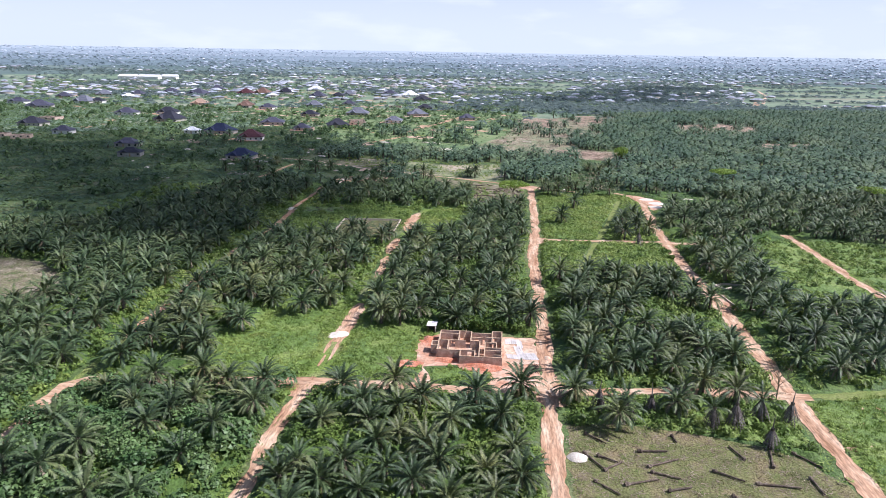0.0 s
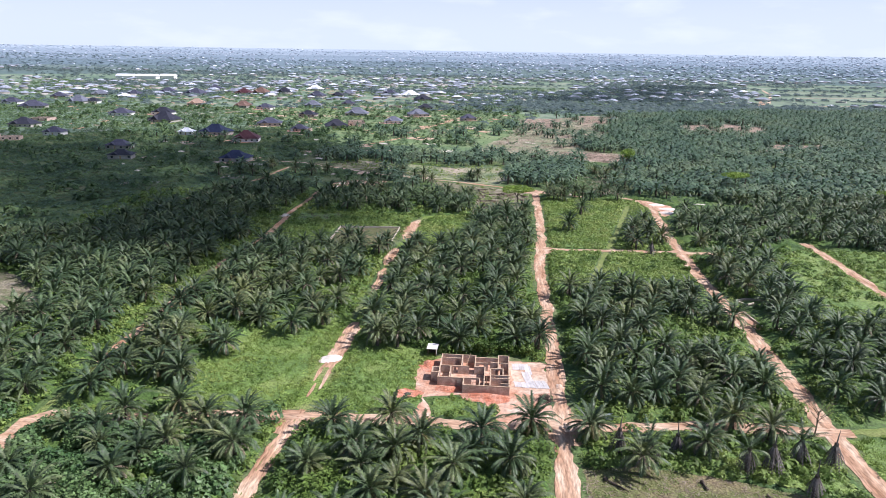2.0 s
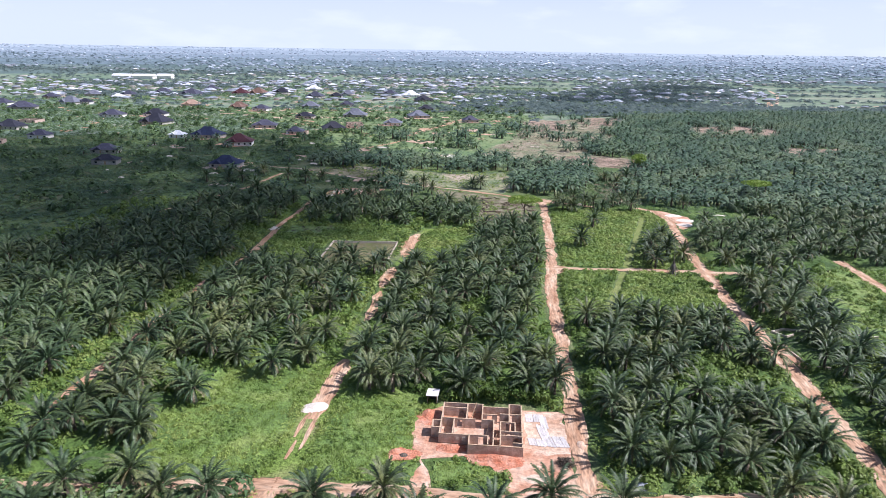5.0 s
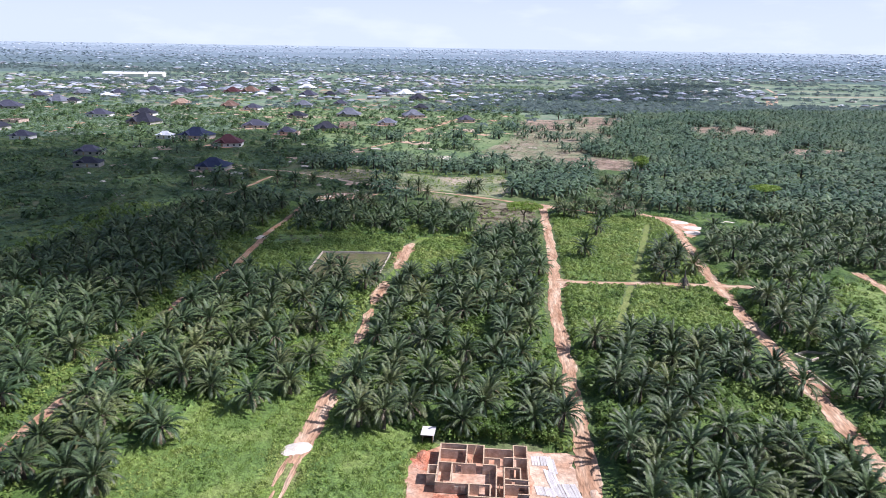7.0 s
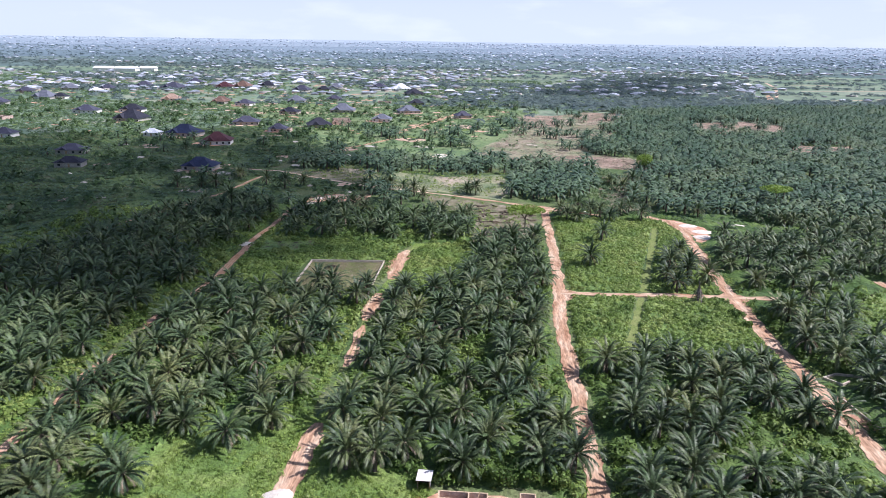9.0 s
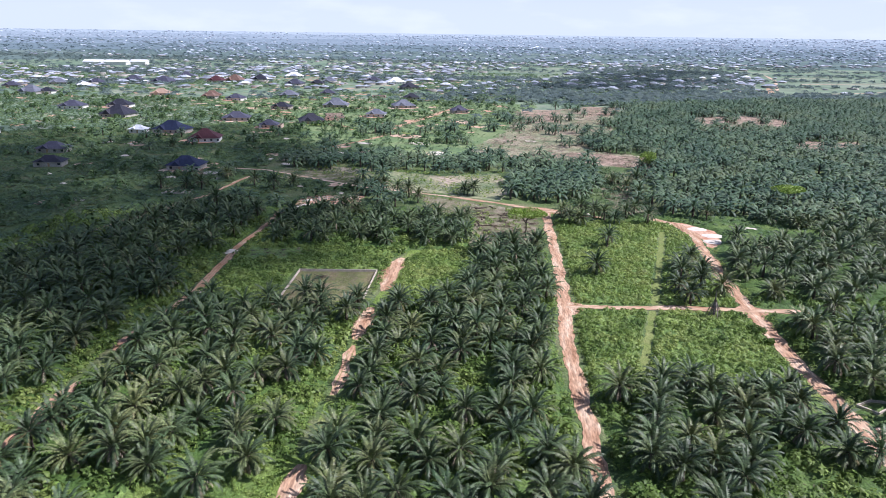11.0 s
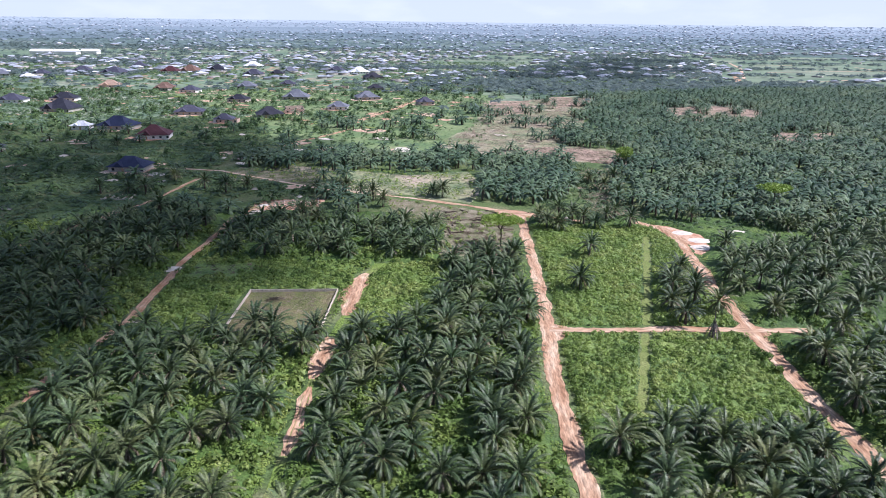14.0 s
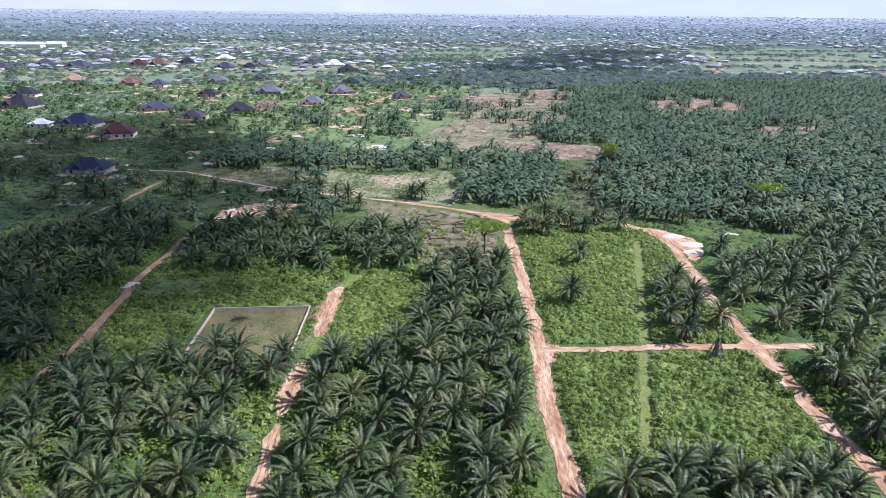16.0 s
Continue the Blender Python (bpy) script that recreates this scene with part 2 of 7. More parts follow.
for cloud_mat, through_it in ((CLOUDY, 0.66), (CLOUDTHIN, 0.82)):  # a cloud lets part of the sun through
    cloud_nodes, cloud_links = cloud_mat.node_tree.nodes, cloud_mat.node_tree.links
    cloud_out = [q for q in cloud_nodes if q.type == "OUTPUT_MATERIAL"][0]
    thin = cloud_nodes.new("ShaderNodeMixShader")
    thin.inputs[0].default_value = through_it
    cloud_links.new(cloud_out.inputs["Surface"].links[0].from_socket, thin.inputs[1])
    cloud_links.new(cloud_nodes.new("ShaderNodeBsdfTransparent").outputs["BSDF"], thin.inputs[2])
    cloud_links.new(thin.outputs["Shader"], cloud_out.inputs["Surface"])
ROOFS = {
    "red": material("maroon_roof", [(0.06, 0.022, 0.025), (0.09, 0.035, 0.04)], 0.3, 3.0, 0.65, 0.3, 3.0, 0.3),
    "blue": material("navy_roof", [(0.022, 0.03, 0.065), (0.035, 0.045, 0.09)], 0.3, 3.0, 0.65, 0.3, 3.0, 0.3),
    "dark": material("charcoal_roof", [(0.02, 0.022, 0.032), (0.035, 0.036, 0.05)], 0.3, 3.0, 0.65, 0.3, 3.0, 0.3),
    "slate": material("slate_roof", [(0.048, 0.05, 0.075), (0.075, 0.077, 0.105)], 0.3, 3.0, 0.65, 0.3, 3.0, 0.3),
    "grey": material("grey_roof", [(0.11, 0.12, 0.15), (0.17, 0.18, 0.21)], 0.3, 3.0, 0.65, 0.3, 3.0, 0.3),
    "brown": material("brown_roof", [(0.13, 0.08, 0.06), (0.19, 0.12, 0.09)], 0.3, 3.0, 0.65, 0.3, 3.0, 0.3),
    "tan": material("tan_roof", [(0.3, 0.2, 0.14), (0.38, 0.27, 0.2)], 0.3, 3.0, 0.6, 0.3, 3.0, 0.4),
    "white": material("pale_metal_roof", [(0.62, 0.64, 0.67), (0.78, 0.8, 0.82)], 0.3, 3.0, 0.5, 0.2, 3.0, 0.5),
}
# haze over the town land is put into its bluer green
TOWNLAND = material("haze_tinted_grassland", [(0.095, 0.155, 0.08), (0.155, 0.22, 0.112), (0.27, 0.29, 0.18)], 0.02, 0.12, 0.8, 0.8, 0.5, 0.3, fine_amount=0.45, haze_sheen=0.15)
OPENGRASS = material("light_open_grass", [(0.11, 0.178, 0.062), (0.16, 0.228, 0.078), (0.235, 0.275, 0.115)], 0.05, 0.5, 0.85, 0.5, 1.0, 0.2, fine_amount=0.45, haze_sheen=0.1)
# far grass painted paler and bluer for haze
TOWNGRASS = material("haze_tinted_far_grass", [(0.12, 0.18, 0.1), (0.165, 0.225, 0.125), (0.24, 0.27, 0.175)], 0.012, 0.08, 0.9, 0.0, None, 0.2, fine_amount=0.5, stretch=(0.35, 1, 1), haze_sheen=0.12)
FARROOF = material("town_roofs", [(0.16, 0.18, 0.21), (0.3, 0.33, 0.37), (0.66, 0.69, 0.73)], 0.05, 0.4, 0.6, 0.0, None, 0.4, island=0.35)
# Haze put into colour and glow, paler and bluer ring by ring.
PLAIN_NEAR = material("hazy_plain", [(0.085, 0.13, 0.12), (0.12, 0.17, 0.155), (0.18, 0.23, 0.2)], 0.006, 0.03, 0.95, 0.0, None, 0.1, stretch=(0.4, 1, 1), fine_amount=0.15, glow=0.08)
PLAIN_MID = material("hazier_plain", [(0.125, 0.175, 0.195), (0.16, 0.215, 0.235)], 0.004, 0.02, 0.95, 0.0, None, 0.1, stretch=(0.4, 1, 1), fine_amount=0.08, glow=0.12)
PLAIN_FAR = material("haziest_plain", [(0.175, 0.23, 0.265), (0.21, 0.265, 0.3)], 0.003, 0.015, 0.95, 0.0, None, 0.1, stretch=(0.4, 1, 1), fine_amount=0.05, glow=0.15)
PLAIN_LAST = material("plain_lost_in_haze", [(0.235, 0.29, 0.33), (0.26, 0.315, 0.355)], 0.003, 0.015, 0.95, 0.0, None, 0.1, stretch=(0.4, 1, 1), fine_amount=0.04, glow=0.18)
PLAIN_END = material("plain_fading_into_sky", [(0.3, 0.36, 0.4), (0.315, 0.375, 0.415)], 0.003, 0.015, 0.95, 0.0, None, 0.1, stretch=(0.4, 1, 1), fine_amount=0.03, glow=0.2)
# Horizon trees and roofs: haze painted in as pale blue with a faint glow.
HAZETREE = material("horizon_foliage", [(0.14, 0.195, 0.205), (0.175, 0.23, 0.24)], 0.004, 0.02, 0.95, 0.0, None, 0.1, fine_amount=0.1, glow=0.11)
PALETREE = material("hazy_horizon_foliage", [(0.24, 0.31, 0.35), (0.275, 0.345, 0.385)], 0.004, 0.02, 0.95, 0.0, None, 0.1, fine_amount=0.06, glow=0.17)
HAZEROOF = material("hazed_roofs", [(0.19, 0.24, 0.28), (0.29, 0.34, 0.39), (0.55, 0.59, 0.63)], 0.02, 0.1, 0.9, 0.0, None, 0.2, island=0.4, fine_amount=0.1, glow=0.1)


# ---- mesh helpers ----
def triangles(name, verts, faces, mats, index=None, smooth=False):
    """A mesh from arrays of corners and triangles, with a material for each triangle."""
    verts, faces = np.asarray(verts, dtype=np.float32), np.asarray(faces, dtype=np.int32)
    me = bpy.data.meshes.new(name)
    me.vertices.add(len(verts))
    me.vertices.foreach_set("co", verts.ravel())
    me.loops.add(faces.size)
    me.loops.foreach_set("vertex_index", faces.ravel())
    me.polygons.add(len(faces))
    me.polygons.foreach_set("loop_start", np.arange(0, faces.size, 3, dtype=np.int32))
    for m in mats:
        me.materials.append(m)
    if index is not None:
        me.polygons.foreach_set("material_index", np.asarray(index, dtype=np.int32))
    if smooth:
        me.polygons.foreach_set("use_smooth", np.ones(len(faces), dtype=bool))
    me.update(calc_edges=True)
    return me


def finish(bm, name, mat, smooth=False):
    me = bpy.data.meshes.new(name)
    bm.normal_update()
    bm.to_mesh(me)
    bm.free()
    for m in mat if isinstance(mat, (list, tuple)) else [mat]:
        me.materials.append(m)
    if smooth:
        for p in me.polygons:
            p.use_smooth = True
    return me


def part(name, bm, mat, parent, label=""):
    """One mesh object under a thing or a part."""
    ob = new(name, finish(bm, name, mat) if isinstance(bm, bmesh.types.BMesh) else bm)
    ob.parent = parent
    return tagged(ob, label)


def box(bm, x0, y0, z0, x1, y1, z1):
    vs = [bm.verts.new((x, y, z)) for z in (z0, z1) for x, y in ((x0, y0), (x1, y0), (x1, y1), (x0, y1))]
    for q in ((3, 2, 1, 0), (4, 5, 6, 7), (0, 1, 5, 4), (1, 2, 6, 5), (2, 3, 7, 6), (3, 0, 4, 7)):
        bm.faces.new([vs[i] for i in q])
    return vs


def tube(bm, points, radii, sides=6):
    """A tapered tube along points."""
    rings = []
    for i, p in enumerate(points):
        p = Vector(p)
        d = (Vector(points[min(i + 1, len(points) - 1)]) - Vector(points[max(i - 1, 0)])).normalized()
        u = d.orthogonal().normalized()
        v = d.cross(u)
        rings.append([bm.verts.new(p + radii[i] * (math.cos(a) * u + math.sin(a) * v)) for a in [2 * math.pi * k / sides for k in range(sides)]])
    for a, b in zip(rings, rings[1:]):
        for k in range(sides):
            bm.faces.new((a[k], a[(k + 1) % sides], b[(k + 1) % sides], b[k]))
    bm.faces.new(rings[-1])
    bm.faces.new(rings[0][::-1])


def inside(px, py, poly):
    """Which of the points lie in the polygon."""
    px, py = np.asarray(px, float), np.asarray(py, float)
    hit = np.zeros(px.shape, bool)
    for (x0, y0), (x1, y1) in zip(poly, poly[1:] + poly[:1]):
        if y0 != y1:
            hit ^= ((y0 > py) != (y1 > py)) & (px < (x1 - x0) * (py - y0) / (y1 - y0) + x0)
    return hit


def away(px, py, line):
    """The distance of points from a polyline."""
    best = np.full(np.shape(px), 1e9)
    for (x0, y0), (x1, y1) in zip(line, line[1:]):
        dx, dy = x1 - x0, y1 - y0
        f = np.clip(((px - x0) * dx + (py - y0) * dy) / (dx * dx + dy * dy), 0, 1)
        best = np.minimum(best, np.hypot(px - x0 - f * dx, py - y0 - f * dy))
    return best


# ---- plan ----
ROAD_MID = [(10.0, -40), (11.0, 60), (11.3, 97), (11.4, 118), (12.2, 140), (12.6, 170), (12.3, 200), (12.3, 230), (14.0, 252), (15.0, 275), (15.7, 309), (15.8, 352)]
ROAD_RIGHT = [(61, -40), (62, 60), (62, 102), (61.8, 135), (62.8, 160), (63, 195), (62.3, 225), (63.0, 252), (63.8, 280), (66.5, 310), (68, 325), (65, 338), (58, 346)]
ROAD_LEFT = [(-38, -40), (-38.5, 70), (-39, 96), (-39.7, 108), (-39.2, 118), (-38, 126), (-38, 145), (-37, 168), (-37, 205), (-37.5, 225), (-37, 245), (-35, 268), (-35, 285), (-30, 296)]
ROAD_FARLEFT = [(-85, -40), (-86, 60), (-86.5, 110), (-89, 150), (-89.6, 185), (-90.4, 223), (-87.5, 250), (-88.5, 270), (-90.3, 290), (-89.5, 315), (-90, 345), (-80, 358)]
ROAD_FARRIGHT = [(114, 150), (113.8, 199), (113, 220), (113.4, 242), (113, 272)]
CROSS_NEAR = [(-86.5, 105), (-88, 114), (-88, 121), (-85, 124), (-76, 124), (-68, 124.7), (-56, 126.8), (-46, 128), (-36, 129), (-2, 129), (22, 131), (38, 133.5), (66, 134)]
CROSS_MID = [(14, 251), (27, 251.2), (45, 252.7), (63, 252.8), (78, 253.5)]
CROSS_FAR = [(38, 346), (27, 350), (14, 356), (-2, 365), (-24, 375), (-38, 381), (-64, 389), (-88, 403), (-122, 424), (-150, 428)]
TRACK_FARLEFT = [(-150, 300), (-144, 320), (-137, 341), (-130, 366), (-126, 407)]
LANES = [(ROAD_MID, 2.1), (ROAD_RIGHT, 1.9), (ROAD_LEFT, 1.6), (ROAD_FARLEFT, 1.6), (ROAD_FARRIGHT, 1.6), (CROSS_NEAR, 1.7), (CROSS_MID, 1.3), (CROSS_FAR, 1.5), (TRACK_FARLEFT, 2.4)]

PLOT_WEST = [(-68, 131), (-68, 150), (-62, 168), (-52, 174), (-40, 178), (-34, 178), (-33, 166), (-18, 162), (-14, 158), (-15, 140), (-20, 131)]
YARD = [(-13.1, 158), (-16.2, 155), (-18.7, 150.7), (-17.6, 145.4), (-17.4, 142), (-15.6, 138.2), (-16.5, 132), (-16.5, 129), (-13.2, 129.5), (-13.4, 134), (-14.6, 139), (-12, 139.7), (-8.5, 140.5), (-7, 139), (-0.6, 136), (-1.6, 132.3), (2, 130), (10.4, 131), (10.4, 157.5), (-13, 157.6)]
GREEN_STRIP = [(-13.4, 135), (-12.6, 137.7), (-9.4, 140), (-7.6, 139.3), (-0.8, 136), (-1.6, 133.2), (-6.8, 132), (-12, 131.6)]
CLEARED_NEAR = [(13.8, 70), (13.8, 117), (25, 119), (40, 116.2), (50, 113), (55, 110), (59, 103), (60, 70)]
GRASS_EAST = [(64, 60), (64, 131), (84, 137), (160, 146), (160, 60)]
FIELD_MID = [(15.5, 212), (15.2, 249), (61, 251), (61, 215), (50, 208), (35, 212)]
FIELD_FAR = [(17.5, 254), (17.8, 338), (63, 340), (66, 322), (62, 290), (61, 254)]
FENCED = [(-63.3, 271.3), (-40.3, 273), (-40.3, 247), (-62.6, 245.6)]
WALLED = [(-65.2, 273), (-38.6, 274.8), (-38.6, 243), (-64.6, 242)]
FIELD_FENCE = [(-87, 252), (-88, 296), (-37, 296), (-38, 246), (-62, 244), (-80, 248)]
FIELD_BRIGHT = [(-35, 250), (-33, 296), (-12.5, 296), (-12.5, 256), (-20, 250)]
LOGGED_FAR = [(-14, 299), (10, 303), (13, 352), (-6, 362), (-40, 378), (-28, 345), (-12, 340)]
FIELD_EAST = [(84, 188), (86, 215), (91, 240), (97, 252), (108, 262), (130, 262), (150, 255), (160, 190)]
DRY_WEST = [(-175, 160), (-165, 204), (-148, 201), (-132, 190), (-120, 170), (-128, 158)]
SANDPIT = [(61, 343), (68, 342), (77, 331), (77, 322), (74, 314), (69, 308), (69, 322)]
GROVE_ROUND = [(0, 374), (2, 440), (9, 470), (50, 458), (43, 388), (26, 361)]
GROVE_BACK = [(-122, 458), (-74, 468), (-30, 462), (1, 486), (0, 434), (-27, 424), (-108, 438)]
GROVE_SMALL = [(-68, 385), (-43, 390), (-36, 361), (-51, 349)]
FOREST_EAST = [(68, 256), (70, 300), (101, 320), (104, 345), (60, 350), (62, 403), (75, 437), (54, 512), (82, 590), (124, 792), (309, 880), (470, 900), (470, 200), (160, 160), (150, 262), (114, 268), (95, 256)]
BARE_FAR = [(166, 707), (223, 732), (258, 695), (219, 626), (150, 622)]
BARE_FARTHER = [(207, 573), (251, 575), (220, 524), (187, 528)]
BARE_WIDE = [(-20, 500), (4, 585), (17, 700), (60, 760), (118, 790), (100, 690), (82, 590), (54, 510), (83, 496), (79, 450), (52, 462), (32, 493), (6, 476)]
BUSHLAND = [(-146, 322), (-130, 366), (-120, 418), (-126, 440), (-126, 475), (-75, 496), (-22, 505), (-30, 656), (20, 800), (-700, 800), (-500, 420), (-200, 240), (-152, 252)]
OPEN_GRASS = [(-150, 610), (-118, 500), (-72, 486), (4, 488), (14, 560), (20, 640), (40, 800), (-200, 830), (-330, 800), (-230, 700)]
TOWN_WOOD = [(10, 850), (60, 1110), (115, 1300), (205, 1550), (365, 1610), (470, 1480), (390, 1180), (325, 990), (500, 960), (470, 880), (200, 826), (70, 791)]
TOWN_FIELD = [(-57, 1170), (16, 1480), (158, 1685), (194, 1600), (116, 1344), (56, 1180), (-18, 1095)]
TOWN_GREEN = [(523, 1573), (926, 1800), (760, 1180), (575, 1060), (350, 985)]
FOOTING_PLOT = [(64.8, 183), (74, 183), (74, 202.6), (93, 201.6), (93, 206), (76, 207.5), (64.8, 208)]
FOOTING_RUNS = [(66.4, 204.3, 69.0, 201.4), (69.0, 201.4, 71.2, 203.0), (66.4, 204.3, 70.0, 206.4), (70.0, 206.4, 78, 205.2), (65.9, 195.6, 67.6, 184.2), (67.6, 184.2, 72.0, 184.0), (78, 205.2, 92, 203.6)]
EAST_BARE = [(64, 134.5), (72, 132.5), (90, 136), (110, 141), (110, 143.5), (84, 139.5)]
PIT = [(-21.7, 139.9), (-19.6, 142.2), (-15.9, 140.5), (-16.8, 137.6), (-20.6, 137.6)]
HOUSE_PLOT = [(-17, 139), (-17, 160), (5, 160), (5, 139)]


HOUSES = [(-192, 515, 20, "red"), (-230, 550, 24, "blue"), (-313, 632, 25, "dark"), (-348, 700, 22, "dark"), (-211, 624, 22, "slate"), (-148, 616, 20, "dark"), (-135, 642, 16, "raw"), (-200, 712, 18, "dark"), (-155, 738, 24, "grey"), (-105, 668, 17, "grey"), (-91, 744, 22, "grey"), (-93, 830, 17, "dark"), (-172, 585, 14, "slate"), (-164, 422, 18, "blue"), (-306, 812, 20, "brown"), (-270, 785, 18, "slate"), (-368, 824, 22, "tan"), (-228, 832, 20, "grey"), (-193, 866, 17, "slate"), (-36, 710, 15, "slate")]
HOUSES_FAR = [(-387, 1030, 24, "red"), (-497, 1015, 26, "slate"), (-445, 995, 30, "slate"), (-366, 1045, 26, "brown"), (-338, 1070, 24, "dark"), (-268, 1000, 24, "slate"), (-242, 1015, 19, "dark"), (-236, 1062, 20, "grey"), (-314, 1160, 30, "white"), (-142, 1064, 28, "white"), (-177, 1090, 22, "slate"), (-237, 421, 15, "dark"), (-261, 462, 17, "slate"), (-348, 523, 15, "slate"), (-415, 582, 17, "dark"), (-360, 490, 14, "raw"), (-380, 494, 13, "raw"), (-517, 740, 28, "slate"), (-426, 622, 20, "raw"), (-575, 787, 22, "slate"), (-511, 816, 26, "grey"), (-407, 571, 22, "dark"), (-384, 684, 22, "slate"), (-252, 545, 12, "white"), (-303, 800, 16, "brown"), (-520, 962, 20, "slate"), (-563, 948, 22, "grey"), (-585, 890, 20, "slate"), (-509, 915, 16, "white"), (-131, 847, 16, "raw"), (-169, 585, 15, "raw"), (-496, 821, 16, "dark"), (-112, 974, 24, "dark"), (-468, 1118, 22, "slate"), (-140, 662, 15, "raw")]


# ---- large structure: ground, lanes, cleared plots ----
def rise(x, y):
    """The far plain climbs very gently towards the horizon."""
    d = np.hypot(x, y)
    f = np.clip((d - 1500) / 3400, 0, 1)
    return 62 * f ** 1.35


def ring_sheet(name, radii, steps, mat):
    verts, faces = [], []
    for r in radii:
        a = np.linspace(0, 2 * np.pi, steps, endpoint=False)
        x, y = r * np.cos(a), r * np.sin(a)
        verts.append(np.stack([x, y, rise(x, y)], 1))
    for i in range(len(radii) - 1):
        k = np.arange(steps)
        a, b = i * steps + k, i * steps + (k + 1) % steps
        c, d = a + steps, b + steps
        faces += [np.stack([a, c, b], 1), np.stack([b, c, d], 1)]
    return new(name, triangles(name, np.concatenate(verts), np.concatenate(faces), [mat], smooth=True))


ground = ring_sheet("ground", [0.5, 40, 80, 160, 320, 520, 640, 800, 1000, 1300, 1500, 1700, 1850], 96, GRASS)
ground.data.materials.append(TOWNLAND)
for face in ground.data.polygons:  # open grassland of the town beyond the bush, haze in its colour
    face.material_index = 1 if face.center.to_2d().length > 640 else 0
tagged(ground, "green plain of undergrowth and fields reaching the horizon", "ground", kind="structure")
# each ring outwards carries more painted haze
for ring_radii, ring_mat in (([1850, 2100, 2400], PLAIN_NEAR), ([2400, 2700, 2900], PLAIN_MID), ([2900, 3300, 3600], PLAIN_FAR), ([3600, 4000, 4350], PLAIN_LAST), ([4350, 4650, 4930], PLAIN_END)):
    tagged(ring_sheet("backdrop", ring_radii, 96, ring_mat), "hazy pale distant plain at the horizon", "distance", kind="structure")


def lane(name, line, half, mat, z, label, taper=False):
    """A rutted earth lane with ragged edges along a line."""
    pts, rnd = [], random.Random(len(line) * 7 + int(line[0][0]))
    for (x0, y0), (x1, y1) in zip(line, line[1:]):
        n = max(2, int(math.hypot(x1 - x0, y1 - y0) / 0.9))
        pts += [(x0 + (x1 - x0) * i / n, y0 + (y1 - y0) * i / n) for i in range(n)]
    pts.append(line[-1])
    verts, faces = [], []
    profile = [(-1.0, 0.0), (-0.62, 0.05), (-0.42, -0.015), (-0.2, 0.07), (0.2, 0.07), (0.42, -0.015), (0.62, 0.05), (1.0, 0.0)]
    for i, (x, y) in enumerate(pts):
        xa, ya = pts[max(0, i - 1)]
        xb, yb = pts[min(len(pts) - 1, i + 1)]
        d = math.hypot(xb - xa, yb - ya)
        nx, ny = (yb - ya) / d, -(xb - xa) / d
        sway = 0.5 * noise.noise((x * 0.08, y * 0.08, 3.0))
        run = min(i, len(pts) - 1 - i) * 0.9
        ends = min(1.0, 0.35 + run / 7.0) if taper else 1.0
        wl_, wr_ = (ends * half * (1 + 0.5 * noise.noise((x * 0.13, y * 0.13, s)) + 0.3 * noise.noise((x * 0.5, y * 0.5, s))) for s in (0.0, 9.0))
        for f, h in profile:
            w = (wl_ if f < 0 else wr_) * f + sway
            verts.append((x + nx * w, y + ny * w, z + h + 0.03 * noise.noise((x, y, f * 3))))
    m = len(profile)
    for i in range(len(pts) - 1):
        for k in range(m - 1):
            a = i * m + k
            faces += [(a, a + 1, a + m), (a + 1, a + m + 1, a + m)]
    ob = new(name, triangles(name, verts, faces, [mat], smooth=True))
    return tagged(ob, label, "earth road", kind="structure")


def patch(name, poly, mat, z, label, ragged=1.0, category="ground"):
    """A ragged-edged plot of another soil or growth."""
    pts = []
    for (x0, y0), (x1, y1) in zip(poly, poly[1:] + poly[:1]):
        n = max(1, int(math.hypot(x1 - x0, y1 - y0) / 1.5))
        for i in range(n):
            x, y = x0 + (x1 - x0) * i / n, y0 + (y1 - y0) * i / n
            wide = 7.0 if ragged >= 1.5 else 0.0
            pts.append((x + ragged * noise.noise((x * 0.4, y * 0.4, 1.0)) * 1.6 + wide * noise.noise((x * 0.05, y * 0.05, 2.0)),
                        y + ragged * noise.noise((x * 0.4, y * 0.4, 5.0)) * 1.6 + wide * noise.noise((x * 0.05, y * 0.05, 8.0)), z))
    bm = bmesh.new()
    f = bm.faces.new([bm.verts.new(p) for p in pts])
    bm.normal_update()
    if f.normal.z < 0:
        f.normal_flip()
    bmesh.ops.triangulate(bm, faces=[f])
    return tagged(new(name, finish(bm, name, mat)), label, category, kind="structure")


def ragged_disc(cx, cy, rx, ry, turn=0.0, n=14):
    c, s = math.cos(turn), math.sin(turn)
    return [(cx + rx * math.cos(a) * c - ry * math.sin(a) * s, cy + rx * math.cos(a) * s + ry * math.sin(a) * c) for a in [2 * math.pi * k / n for k in range(n)]]


FROND_LITTER = [(-87, 281), (-83, 287), (-85, 292), (-76, 291), (-69, 294), (-66, 289), (-71, 286), (-70, 281), (-77, 284), (-80, 279)]
patch("plot_grass", PLOT_WEST, SHORTGRASS, 0.02, "bright green grassy building plot", 1.0)
patch("yard_earth", YARD, YARDSOIL, 0.05, "trampled pale red earth round the shell house", 1.0)
patch("cleared_plot", CLEARED_NEAR, DRYGRASS, 0.02, "cleared plot of dry cut growth with felled palms", 0.8)
patch("east_grass", GRASS_EAST, SHORTGRASS, 0.02, "open grassy land beside the lane", 1.0)
patch("dry_plot", DRY_WEST, LITTER, 0.02, "dry cleared plot of cut fronds", 1.5)
# dark GRASS under both fields stands in for shade between clumps
patch("field_growth", FIELD_MID, GRASS, 0.02, "low green field of creeping growth", 1.0)
